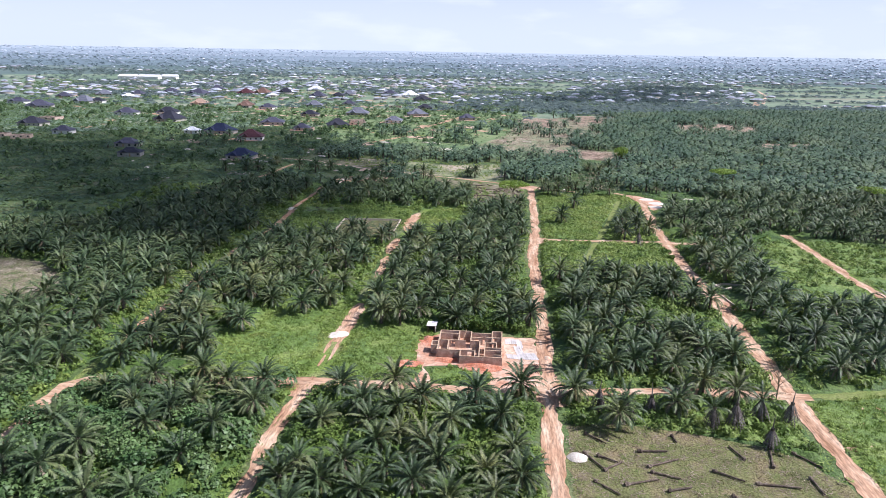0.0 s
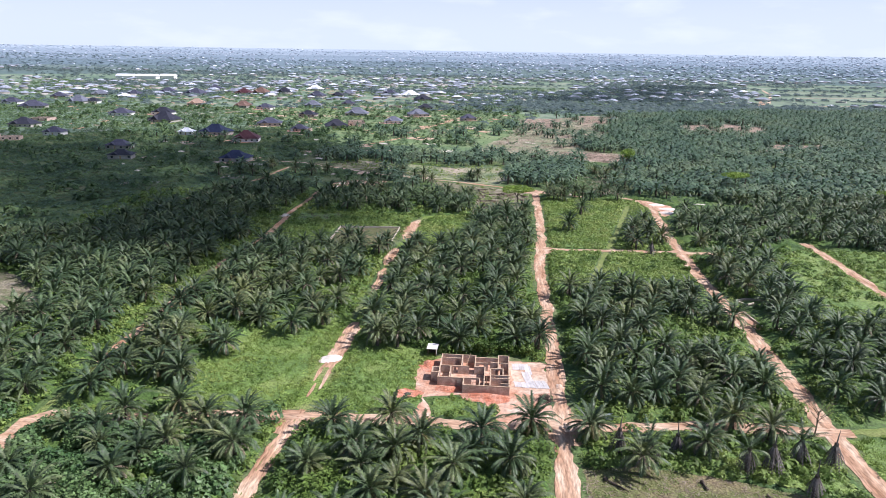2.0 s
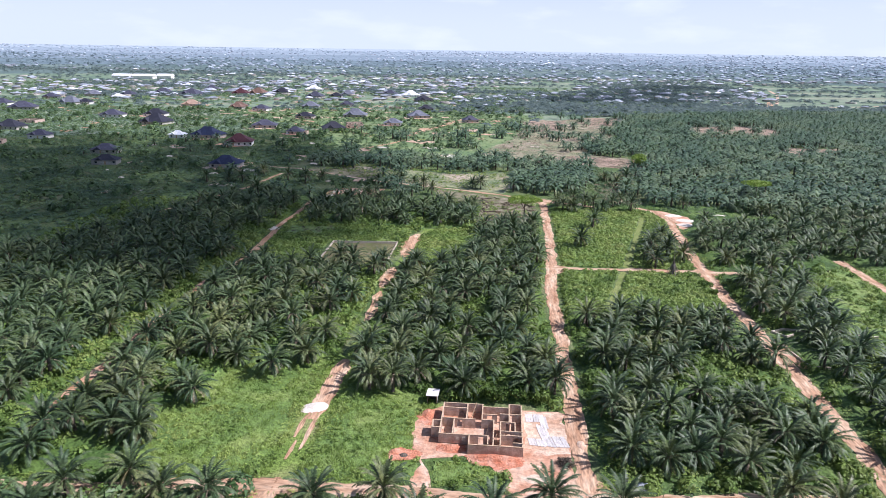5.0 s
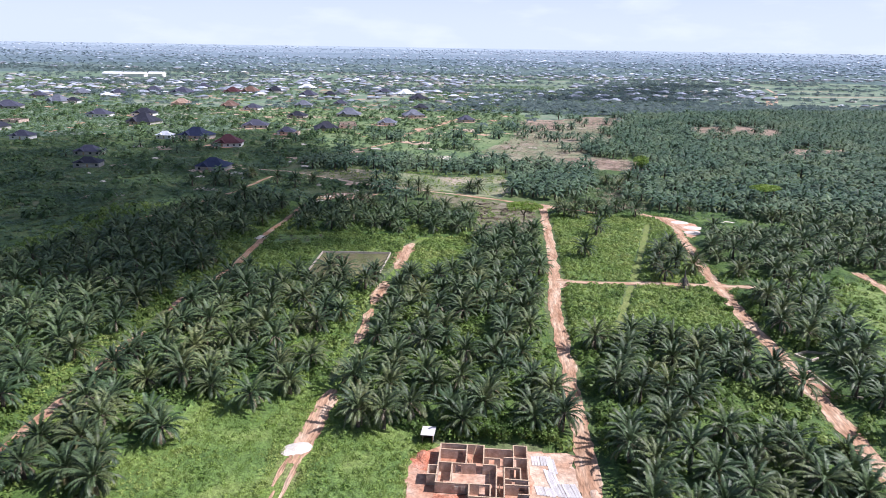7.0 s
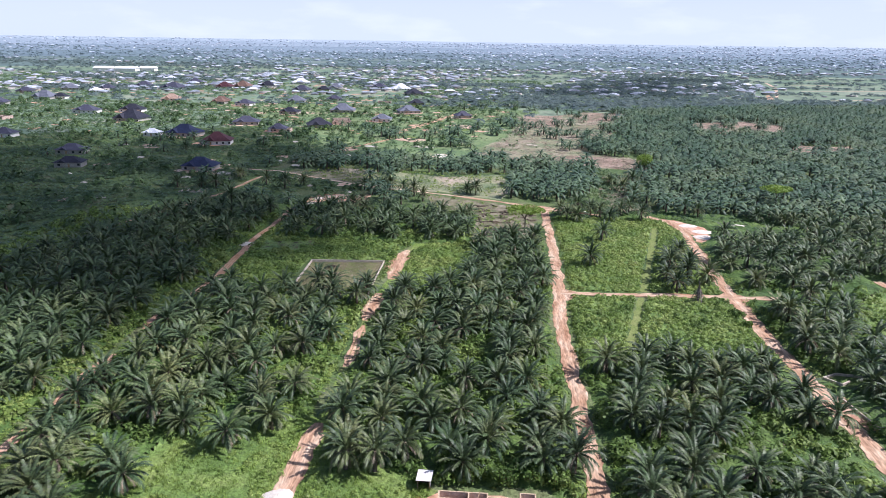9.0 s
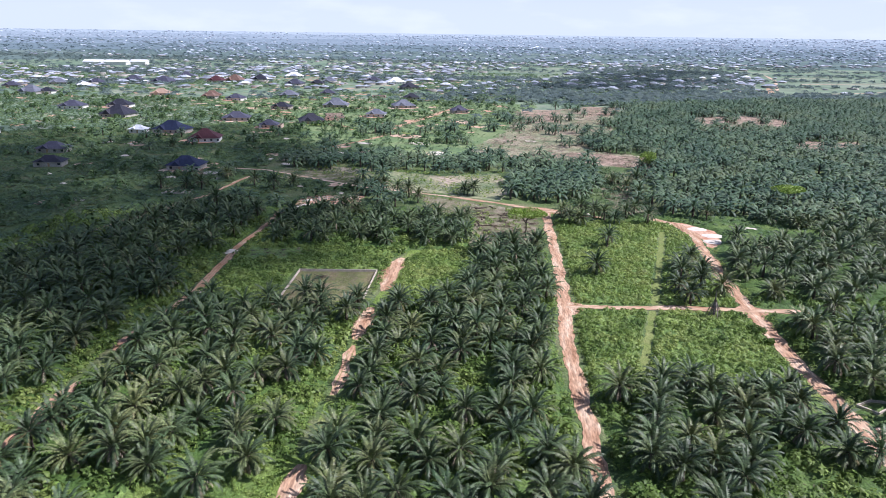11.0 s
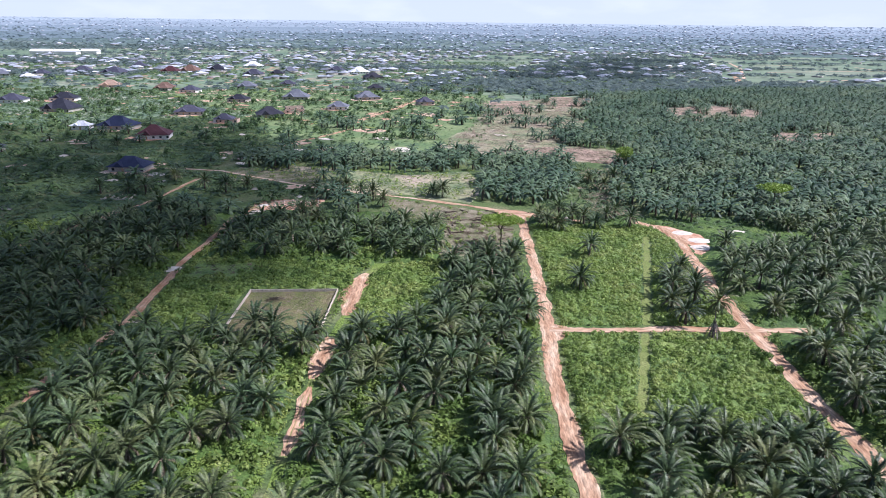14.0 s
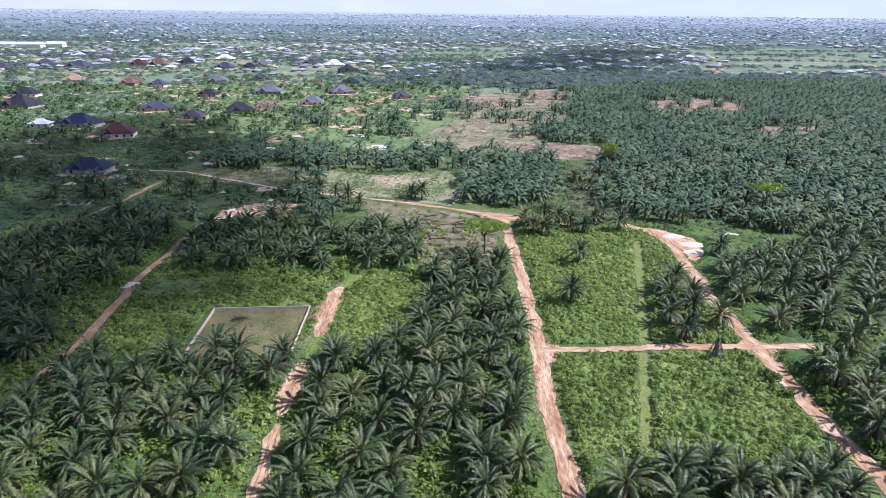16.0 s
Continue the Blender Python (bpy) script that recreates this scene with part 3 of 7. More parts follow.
patch("field_growth_far", FIELD_FAR, GRASS, 0.02, "low green field of creeping growth", 1.0)
patch("field_bright", FIELD_BRIGHT, SHORTGRASS, 0.02, "bright green overgrown plot", 1.0)
patch("field_east", FIELD_EAST, SHORTGRASS, 0.02, "green field between palm blocks", 1.0)
patch("fenced_plot", FENCED, DRYGRASS, 0.03, "brown cleared ground inside a low block wall", 0.4)
patch("logged_plot", LOGGED_FAR, LITTER, 0.02, "logged plot of grey cut fronds", 1.2)
patch("litter_plot", FROND_LITTER, LITTER, 0.03, "heap of grey cut fronds", 2.0)
patch("litter_strip", [(-140, 352), (-126, 352), (-112, 330), (-118, 300), (-132, 300)], LITTER, 0.03, "grey cut fronds between palms", 1.5)
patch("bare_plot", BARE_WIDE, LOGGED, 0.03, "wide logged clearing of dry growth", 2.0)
patch("bare_plot_far", BARE_FAR, REDLAND, 0.04, "bare reddish clearing among palms", 2.0)
patch("bare_plot_farther", BARE_FARTHER, REDLAND, 0.04, "bare reddish clearing among palms", 2.0)
patch("bare_strip", [(4, 486), (21, 473), (49, 469), (80, 453), (94, 488), (60, 500), (30, 500)], REDLAND, 0.05, "bare reddish strip in a clearing", 2.0)
patch("bare_strip_far", [(17, 741), (57, 751), (48, 659), (18, 636)], REDLAND, 0.05, "bare reddish strip in a clearing", 2.0)
patch("bare_strip_far", [(72, 695), (80, 790), (124, 785), (110, 723)], REDLAND, 0.05, "bare reddish strip in a clearing", 2.0)
patch("grove_grass", [(-120, 405), (-95, 440), (-25, 424), (0, 432), (0, 374), (-24, 378), (-60, 391), (-90, 406)], LOGGED, 0.02, "short grass between palm groves", 1.5)
patch("clearing_grass", [(42, 355), (45, 390), (54, 440), (76, 438), (62, 403), (60, 352)], LITTER, 0.02, "logged strip between palm groves", 1.5)
patch("sand_bank_earth", [(82, 337), (98, 339), (103, 332), (98, 327), (86, 330)], YARDSOIL, 0.03, "bare earth round dug white sand", 1.0)
patch("sandpit_earth", SANDPIT, YARDSOIL, 0.03, "bare earth round dug white sand", 1.0)
patch("field_path", [(19.5, 190), (21.2, 190), (37.6, 250), (35.8, 250)], PATHGRASS, 0.05, "faint trodden strip running aslant through a field", 0.5, "path")
patch("field_path_far", [(37.4, 254.5), (39.4, 254.5), (58.5, 328), (56.4, 328)], PATHGRASS, 0.05, "faint trodden strip running aslant through a field", 0.5, "path")
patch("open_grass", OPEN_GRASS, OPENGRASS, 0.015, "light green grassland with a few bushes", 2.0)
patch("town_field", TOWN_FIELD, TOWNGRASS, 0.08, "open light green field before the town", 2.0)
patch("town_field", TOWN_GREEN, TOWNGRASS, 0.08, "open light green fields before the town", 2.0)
for ash_no, (ash_x, ash_y, ash_r) in enumerate([(-51.9, 153.5, 2.0), (-46.2, 156.4, 1.2), (-56.5, 152.1, 1.6), (-44, 148, 1.0), (-58, 146, 1.3)]):
    patch("ash_patch", ragged_disc(ash_x, ash_y, ash_r, ash_r * 0.7, ash_no), LITTER, 0.06, "small grey patch of burnt litter on grass", 0.5)
patch("footing_earth", [(64.6, 196), (67.2, 197), (68.5, 190), (68.4, 184), (65.4, 184), (64.4, 190)], DIRT, 0.06, "bare earth beside a new house footing", 0.6)
for bare_no, (bare_x, bare_y, bare_r) in enumerate([(70, 125, 3.0), (78, 131, 4.0), (67.5, 115, 2.2), (84, 122, 2.5), (74, 112, 1.8)]):
    patch("bare_patch", ragged_disc(bare_x, bare_y, bare_r * 1.5, bare_r * 0.6, 0.3), DIRT, 0.06, "bare earth patch in grass", 0.8)
patch("dug_plot", [(-114, 433), (-71, 421), (-70, 398), (-92, 403), (-116, 416)], LITTER, 0.03, "brown dug plot behind the lane", 1.2)
for sandy_no, (sandy_x, sandy_y, sandy_r) in enumerate([(-233, 499, 5), (-151, 413, 4), (-156, 436, 3.5), (-98, 482, 4), (-40, 488, 6), (-65, 554, 7), (-53, 524, 6), (-119, 455, 4), (-133, 468, 5), (-88, 520, 4), (-20, 470, 5), (-30, 640, 9), (20, 545, 3.5), (-170, 560, 6), (-192, 343, 3), (-180, 351, 3), (-234, 502, 5), (-169, 403, 3), (-148, 413, 4), (-78, 393, 5), (-145, 339, 2), (-117, 441, 3), (-226, 491, 4), (-82, 485, 5), (-38, 487, 6), (-66, 556, 9), (-99, 503, 5), (-143, 532, 3), (-170, 451, 3), (-223, 427, 4)]):
    patch("pale_spot", ragged_disc(sandy_x, sandy_y, sandy_r * 1.3, sandy_r * 0.8, sandy_no), PALESOIL if sandy_no % 3 else SAND, 0.11 + 0.006 * sandy_no, "pale sandy spot in open bush", 0.8)
patch("junction_earth", ragged_disc(-39, 126, 5.5, 4.0, 0.2), LANE, 0.06, "worn earth at a lane junction", 0.8, "earth road")
patch("junction_earth_mid", ragged_disc(12.5, 130, 4.5, 6.5, 0.1), LANE, 0.06, "worn earth at a lane junction", 0.8, "earth road")
patch("junction_earth_right", ragged_disc(63, 252, 4.0, 4.5, 0.1), LANE, 0.06, "worn earth at a lane junction", 0.8, "earth road")
patch("junction_earth_left", ragged_disc(15.5, 250, 3.5, 5.0, 0.1), LANE, 0.06, "worn earth at a lane junction", 0.8, "earth road")
patch("junction_earth_far", ragged_disc(15, 355, 9, 4.5, -0.4), DIRT, 0.06, "worn earth at a lane junction", 0.8, "earth road")
patch("lane_bare", ragged_disc(-36.5, 270, 3.2, 8.0), DIRT, 0.07, "bare red earth beside a low wall", 0.8, "earth road")
patch("east_bare", EAST_BARE, PATHGRASS, 0.05, "bare earth beside the lane", 1.2)
lane("road_1", ROAD_MID, 1.7, LANE, 0.09, "rutted pale red earth lane between palm blocks")
lane("road_2", ROAD_RIGHT, 1.9, LANE, 0.09, "rutted pale red earth lane between palm blocks")
def stretch_of(line, y0, y1, shift=0.0):
    """The piece of a lane between two y."""
    ys = [p[1] for p in line]
    xs = [p[0] for p in line]
    return [(float(np.interp(y, ys, xs)) + shift, y) for y in [y0] + [q for q in ys if y0 < q < y1] + [y1]]


lane("road_3", ROAD_LEFT, 0.75, SHORTGRASS, 0.05, "overgrown lane of short yellowed grass")
for worn_from, worn_to, worn_half in ((-38, 131, 1.45), (149.5, 176, 1.9), (199, 222, 1.3), (225, 245, 2.3), (257, 287, 2.2)):
    lane("worn_lane", stretch_of(ROAD_LEFT, worn_from, worn_to), worn_half, LANE, 0.09, "bare red earth stretch of an overgrown lane", True)
for rut_shift, rut_from, rut_to in ((-1.3, 143, 151), (0.9, 139, 152), (-0.6, 136, 142)):
    lane("worn_lane", stretch_of(ROAD_LEFT, rut_from, rut_to, rut_shift), 0.55, LANE, 0.1, "faint bare wheel track in grass", True)
lane("road_4", ROAD_FARLEFT[:-1], 0.7, SHORTGRASS, 0.05, "overgrown lane of short yellowed grass")
for worn_from, worn_to, worn_half in ((-38, 114, 1.8), (146, 171, 1.3), (176, 200, 1.6), (214, 228, 1.5), (236, 345, 1.1)):
    lane("worn_lane", stretch_of(ROAD_FARLEFT, worn_from, worn_to), worn_half, DIRT, 0.09, "bare red earth stretch of an overgrown lane", True)
lane("road_5", ROAD_FARRIGHT, 1.6, LANE, 0.09, "rutted pale red earth lane beside a field")
lane("road_6", CROSS_NEAR, 1.7, CROSSLANE, 0.12, "red earth cross lane through the palms")
lane("road_7", CROSS_MID, 1.3, CROSSLANE, 0.12, "pale earth cross lane between two fields")
lane("road_8", CROSS_FAR[:5], 1.4, CROSSLANE, 0.12, "earth lane past a palm grove")
lane("road_13", CROSS_FAR[4:], 0.9, PALESOIL, 0.11, "narrow pale earth track past a palm grove")
lane("road_10", [(-110, 495), (-105, 506), (-93, 528), (-80, 560)], 1.6, LANE, 0.09, "pale earth track through grass")
lane("road_11", [(-82, 590), (-75, 619), (-61, 672), (-50, 721), (-40, 760)], 3.0, LANE, 0.09, "wide pale earth road towards the town")
lane("road_12", [(386, 1104), (350, 1000), (326, 935), (315, 890)], 4.0, LANE, 0.09, "wide pale earth road beyond the palms")
for strip_no, (sx0, sy0, sx1, sy1) in enumerate([(420, 1010, 760, 1190), (470, 1200, 840, 1330), (520, 1370, 900, 1520), (380, 1060, 520, 1500), (640, 1100, 700, 1400), (-20, 1140, 130, 1180)]):
    lane("town_track", [(sx0, sy0), ((sx0 + sx1) / 2 + 12, (sy0 + sy1) / 2), (sx1, sy1)], 2.2, PALESOIL, 0.14 + 0.01 * strip_no, "pale earth track through far fields")
lane("road_9", TRACK_FARLEFT, 1.0, LANE, 0.09, "narrow foot track through bush")


# ---- palms ----
def frond(rnd, root, azimuth, lift, length, bend, pairs, breadth, leaf_w, segs, sag=0.55, keel=0.3):
    """An arching feather leaf as arrays of triangles: a midrib and pairs of leaflets."""
    ca, sa = math.cos(azimuth), math.sin(azimuth)
    side = np.array((-sa, ca, 0.0))
    pts, tans = [np.array(root, float)], []
    n = 12
    for i in range(n):
        e = lift - bend * ((i + 0.5) / n) ** 1.7
        d = np.array((ca * math.cos(e), sa * math.cos(e), math.sin(e)))
        tans.append(d)
        pts.append(pts[-1] + d * length / n)
    tans.append(tans[-1])
    v, f = [], []

    def at(s):
        k = min(n - 1, int(s * n))
        return pts[k] + (pts[k + 1] - pts[k]) * (s * n - k), tans[k]
    for i in range(segs):  # midrib
        (p0, _), (p1, _) = at(i / segs), at((i + 1) / segs)
        w0, w1 = 0.09 * (1 - 0.8 * i / segs), 0.09 * (1 - 0.8 * (i + 1) / segs)
        b = len(v)
        v += [p0 - side * w0, p0 + side * w0, p1 - side * w1, p1 + side * w1]
        f += [(b, b + 1, b + 2), (b + 1, b + 3, b + 2)]
    for i in range(pairs):
        s = 0.14 + 0.85 * (i + 0.5) / pairs
        p, t = at(min(s, 0.999))
        up = np.cross(t, side)
        up = up if up[2] > 0 else -up
        size = breadth * (math.sin(math.pi * (0.12 + 0.8 * s)) ** 0.7) * rnd.uniform(0.85, 1.15)
        for sg in (-1, 1):
            d = side * sg * rnd.uniform(0.7, 0.95) + t * rnd.uniform(0.5, 0.8) + up * keel * rnd.uniform(0.0, 1.0)
            d = d / np.linalg.norm(d)
            tip = p + d * size + np.array((0, 0, -sag * size))
            b = len(v)
            v += [p - t * leaf_w / 2, p + t * leaf_w / 2, tip]
            f.append((b, b + 1, b + 2) if sg > 0 else (b, b + 2, b + 1))
    return v, f


def join(pieces):
    v, f, o = [], [], 0
    for pv, pf in pieces:
        v.append(np.asarray(pv, float)), f.append(np.asarray(pf, int).reshape(-1, 3) + o)
        o += len(pv)
    return np.concatenate(v), np.concatenate(f)


def crown_arrays(seed, height, fronds, pairs, leaf_w, segs, length=5.0, spread=1.0, sag=0.7, upright=86):
    """The green crown of an oil palm: upright young leaves, arching middle ones and drooping old ones."""
    rnd, pieces = random.Random(seed), []
    for i in range(fronds):
        age = (i + 0.5) / fronds
        az = i * 2.39996 + rnd.uniform(-0.3, 0.3)
        lift = radians(upright - 92 * age ** 0.95 + rnd.uniform(-8, 8))
        bend = radians(48 + 34 * age + rnd.uniform(-12, 14)) * spread
        ln = length * (0.74 + 0.38 * math.sin(math.pi * min(0.95, 0.2 + age * 0.75))) * rnd.uniform(0.85, 1.1)
        root = (0.22 * math.cos(az), 0.22 * math.sin(az), height - 0.45 * age)
        pieces.append(frond(rnd, root, az, lift, ln, bend, pairs, 0.76, leaf_w, segs, sag * (0.7 + 0.3 * age), 0.3))
    return join(pieces)


def skirt_arrays(seed, height, fronds, pairs, leaf_w, segs, length=3.6, hang=(-35, 5), curl=(50, 80), breadth=0.55):
    """Old dry leaves hanging down round the trunk."""
    rnd, pieces = random.Random(seed), []
    for i in range(fronds):
        az = i * 2.39996 + rnd.uniform(-0.3, 0.3)
        pieces.append(frond(rnd, (0.25 * math.cos(az), 0.25 * math.sin(az), height - 0.3), az, radians(rnd.uniform(*hang)), length * rnd.uniform(0.7, 1.1),
                            radians(rnd.uniform(*curl)), pairs, breadth, leaf_w, segs))
    return join(pieces)


def trunk_arrays(seed, height, sides, rings, radius=0.34):
    """A thick rough trunk, its girth stepped by old leaf bases."""
    rnd = random.Random(seed)
    v, f = [], []
    lean = (rnd.uniform(-0.3, 0.3), rnd.uniform(-0.3, 0.3))
    for i in range(rings):
        s = i / (rings - 1)
        r = radius * (1.25 - 0.45 * s + (0.14 if i % 2 else -0.04)) * (1.25 if s > 0.8 else 1)
        for k in range(sides):
            a = 2 * math.pi * (k + 0.5 * (i % 2)) / sides
            v.append((lean[0] * s * (1 - s) + r * math.cos(a), lean[1] * s * (1 - s) + r * math.sin(a), height * s - 0.05))
    for i in range(rings - 1):
        for k in range(sides):
            a, b = i * sides + k, i * sides + (k + 1) % sides
            f += [(a, b, a + sides), (b, b + sides, a + sides)]
    return np.array(v), np.array(f)


PALM_KINDS = []
for kind_seed, (tall, count, reach, droop, dry) in enumerate([(3.9, 38, 4.7, 1.05, 11), (4.6, 34, 5.0, 1.12, 14), (3.2, 38, 4.5, 1.0, 8), (4.2, 35, 4.9, 1.2, 13), (5.4, 36, 4.7, 1.1, 16), (2.8, 34, 4.3, 0.95, 6)]):
    PALM_KINDS.append((
        triangles("trunk", *trunk_arrays(kind_seed, tall, 8, 9), [BARK]),
        triangles("crown", *crown_arrays(kind_seed, tall, count, 18, 0.32, 4, reach * 1.02, droop, 0.62, 80), [PALM]),
        triangles("old_fronds", *skirt_arrays(kind_seed, tall, dry, 9, 0.22, 4), [DEADLEAF if kind_seed % 2 else YELLOWLEAF]), tall))

# single palms that stand out, block by block
PALMS_Z = [(-99.2, 169.6), (-98.7, 213.4), (-98.2, 148.9), (-96.2, 181.9), (-94.5, 245.7), (-94.5, 252.2), (-94.1, 213.8), (-92.7, 152.1), (-91.8, 183.3), (-91.3, 167.5)]
PALMS_A = [(-80.9, 130.3), (-80.6, 193.2), (-79.7, 200.1), (-78.8, 140.1), (-78.6, 154.2), (-75.4, 182.4), (-74.1, 154.7), (-72.9, 200.7), (-71.6, 139.9), (-70.8, 185.6), (-70.2, 219.2), (-70.1, 190.7), (-69.3, 145.6), (-68.7, 122.2), (-67.0, 172.0), (-66.6, 156.7), (-65.6, 138.0), (-65.6, 206.8), (-64.2, 220.2), (-64.0, 191.2), (-62.4, 174.1), (-62.1, 153.2), (-62.0, 212.3), (-61.4, 195.8), (-60.6, 178.9), (-60.2, 125.7), (-60.2, 170.2), (-56.6, 113.5), (-55.0, 218.1), (-53.7, 122.3), (-53.4, 201.1), (-50.8, 166.6), (-48.8, 237.4), (-48.2, 226.2), (-47.6, 203.2), (-47.1, 211.3), (-45.5, 121.7), (-45.1, 173.0), (-44.5, 113.2), (-44.2, 184.7), (-43.4, 211.0), (-41.6, 234.7), (-39.8, 241.8)]
PALMS_B = [(-32.6, 175.6), (-32.0, 181.5), (-30.4, 123.3), (-30.4, 229.0), (-30.3, 203.3), (-30.0, 244.9), (-29.9, 167.3), (-29.0, 162.1), (-25.7, 186.5), (-24.8, 115.8), (-24.6, 227.3), (-24.1, 162.0), (-23.2, 198.9), (-21.4, 241.9), (-20.8, 208.7), (-19.8, 165.6), (-19.4, 124.6), (-18.0, 179.4), (-17.6, 115.3), (-16.1, 204.3), (-14.1, 228.6), (-13.5, 119.2), (-12.5, 214.3), (-12.0, 221.1), (-10.5, 177.3), (-10.4, 190.2), (-10.4, 243.5), (-4.5, 173.1), (-4.5, 282.4), (-4.0, 191.4), (-3.7, 232.3), (-3.2, 121.3), (-2.5, 251.7), (-2.0, 211.0), (-1.9, 183.2), (-1.2, 206.0), (2.0, 190.6), (2.2, 113.4), (3.3, 218.3), (3.4, 163.1), (4.6, 206.8), (5.2, 222.9), (5.8, 126.0), (6.1, 228.7), (6.3, 288.8), (7.5, 174.4), (8.9, 164.8), (9.1, 255.0), (9.8, 218.0)]
PALMS_C = [(16.4, 126.7), (19.5, 155.1), (19.6, 200.7), (20.5, 141.3), (20.8, 178.6), (22.1, 147.0), (22.1, 184.2), (22.7, 151.2), (24.2, 116.6), (25.0, 175.6), (25.9, 277.0), (26.0, 138.8), (26.0, 197.8), (28.2, 204.5), (28.4, 167.8), (29.7, 155.3), (31.4, 179.4), (32.2, 150.4), (33.5, 305.7), (33.9, 205.8), (35.6, 193.7), (36.0, 122.8), (36.4, 144.8), (37.2, 201.3), (37.3, 179.2), (37.4, 163.4), (38.6, 186.5), (39.5, 139.3), (41.6, 194.6), (41.7, 157.4), (42.0, 201.3), (43.7, 132.7), (46.4, 191.6), (47.2, 159.1), (47.8, 255.3), (48.0, 153.8), (48.4, 127.8), (48.6, 148.9), (49.0, 188.1), (53.2, 199.9), (54.0, 183.0), (54.3, 146.9), (54.5, 152.4), (56.9, 192.8), (58.8, 182.3)]
PALMS_D = [(67.5, 216.6), (68.6, 147.4), (69.3, 223.0), (70.2, 183.6), (70.6, 241.1), (70.8, 234.8), (71.1, 208.9), (71.9, 261.1), (72.5, 167.6), (72.8, 228.6), (73.0, 178.2), (78.5, 346.1), (81.8, 177.4), (82.2, 210.2), (82.2, 249.1)]
PALMS_E = [(47, 264), (54, 268), (50, 274), (57, 277), (52, 283), (58, 262), (56, 288), (28, 334), (22, 343), (35, 347), (41, 336), (47, 345), (54, 338), (24, 335), (38, 341), (58, 349), (51, 350), (30, 348), (79, 314), (84, 300), (59, 380), (56, 395), (64, 412), (52, 408)]
PALMS_F = [(-200, 484), (-133, 398), (-116, 386), (-98, 387), (-105, 380), (-144, 376), (-137, 376), (-121, 350), (-156, 376), (-67, 382), (-18, 381), (-14, 379), (-58, 380), (-42, 372), (-37, 362), (-62, 347), (-55, 383), (-48, 379)]
placed = [tuple(p) for p in PALMS_Z + PALMS_A + PALMS_B + PALMS_C + PALMS_D + PALMS_E + PALMS_F]
placed = [p for p in placed if not (-18 < p[0] < 5 and 132 < p[1] < 157)]

placed = [p for p in placed if p[1] < 140 or all(away(np.array([p[0]]), np.array([p[1]]), line)[0] > gap for line, gap in ((ROAD_FARLEFT, 5.2), (ROAD_RIGHT, 3.8), (ROAD_MID, 3.4)))]

# the rest of each block stands in loose rows about nine metres apart
rng = np.random.default_rng(5)
rows_x, rows_y = np.meshgrid(np.arange(-330, 480, 7.3), np.arange(84, 900, 6.4))
rows_x = rows_x + np.where((np.arange(rows_x.shape[0]) % 2)[:, None] == 0, 0, 4.2)
loose = np.where(rows_y > 260, 3.4, 1.7)
cand_x = (rows_x + rng.uniform(-1, 1, rows_x.shape) * loose).ravel()
cand_y = (rows_y + rng.uniform(-1, 1, rows_y.shape) * loose).ravel()
blocks = [
    [(-210, 84), (-210, 235), (-152, 250), (-146, 320), (-128, 364), (-93, 350), (-93, 84)],
    [(-85, 84), (-85, 250), (-42, 246), (-42, 84)],
    [(-34, 84), (-34, 248), (8.5, 256), (8, 84)],
    [(-12, 256), (-12, 298), (10, 302), (11, 254)],
    [(-86, 298), (-86, 345), (-60, 342), (-36, 338), (-14, 335), (-14, 298)],
    [(17, 137), (17, 210), (30, 212), (58, 206), (58, 138)],
    [(67, 140), (67, 252), (94, 252), (88, 232), (84, 210), (84, 190), (110, 186), (160, 186), (160, 150), (100, 145)],
    [(118, 186), (118, 290), (200, 300), (200, 186)],
    GROVE_ROUND, GROVE_BACK, GROVE_SMALL, FOREST_EAST,
]
keep = np.zeros(cand_x.shape, bool)
ragged_x = np.array([26 * noise.noise((a * 0.03, b * 0.03, 4.0)) + 12 * noise.noise((a * 0.11, b * 0.11, 8.0)) for a, b in zip(cand_x, cand_y)])
for b in blocks:
    keep |= inside(cand_x + (ragged_x if b is FOREST_EAST else 0), cand_y, b)
for b in (PLOT_WEST, YARD, CLEARED_NEAR, FIELD_FENCE, FIELD_BRIGHT, FIELD_EAST, DRY_WEST, SANDPIT, BARE_FAR, BARE_FARTHER, BARE_WIDE, HOUSE_PLOT, LOGGED_FAR):
    keep &= ~inside(cand_x + np.where(cand_y > 380, ragged_x * 0.8, 0), cand_y, b)
for line, half in LANES:
    keep &= away(cand_x, cand_y, line) > half + np.where((cand_x > 13) & (cand_x < 22) & (cand_y > 132), 5.6, 3.5)
keep &= ~((np.abs(cand_x + 41) < 6.2) & (cand_y > 132) & (cand_y < 250)) & ~((np.abs(cand_x + 90.5) < np.where(cand_y < 235, 4.6, 6.5)) & (cand_y > 140) & (cand_y < 300))
for x, y in placed:
    keep &= np.hypot(cand_x - x, cand_y - y) > 5.0
keep &= ~((cand_x > -20) & (cand_x < 6) & (cand_y > 126) & (cand_y < 158)) & ~((cand_x > 62) & (cand_x < 69.5) & (cand_y > 138) & (cand_y < 205)) & ~((np.hypot(cand_x - 49, cand_y - 175) < 8) | ((cand_x > 54) & (cand_x < 62) & (cand_y > 162) & (cand_y < 188)))
keep &= ~((cand_x < -42) & (cand_y < 122) & (rng.random(cand_x.shape) < 0.4))
keep &= np.abs(cand_x + 3) < 0.72 * cand_y + 30
keep &= rng.random(cand_x.shape) > np.where(cand_y > 500, 0.12, 0.04)
fill = np.stack([cand_x[keep], cand_y[keep]], 1)
# a few stray palms in the logged land and the bush
strays = np.stack([rng.uniform(-20, 110, 14), rng.uniform(480, 780, 14)], 1)
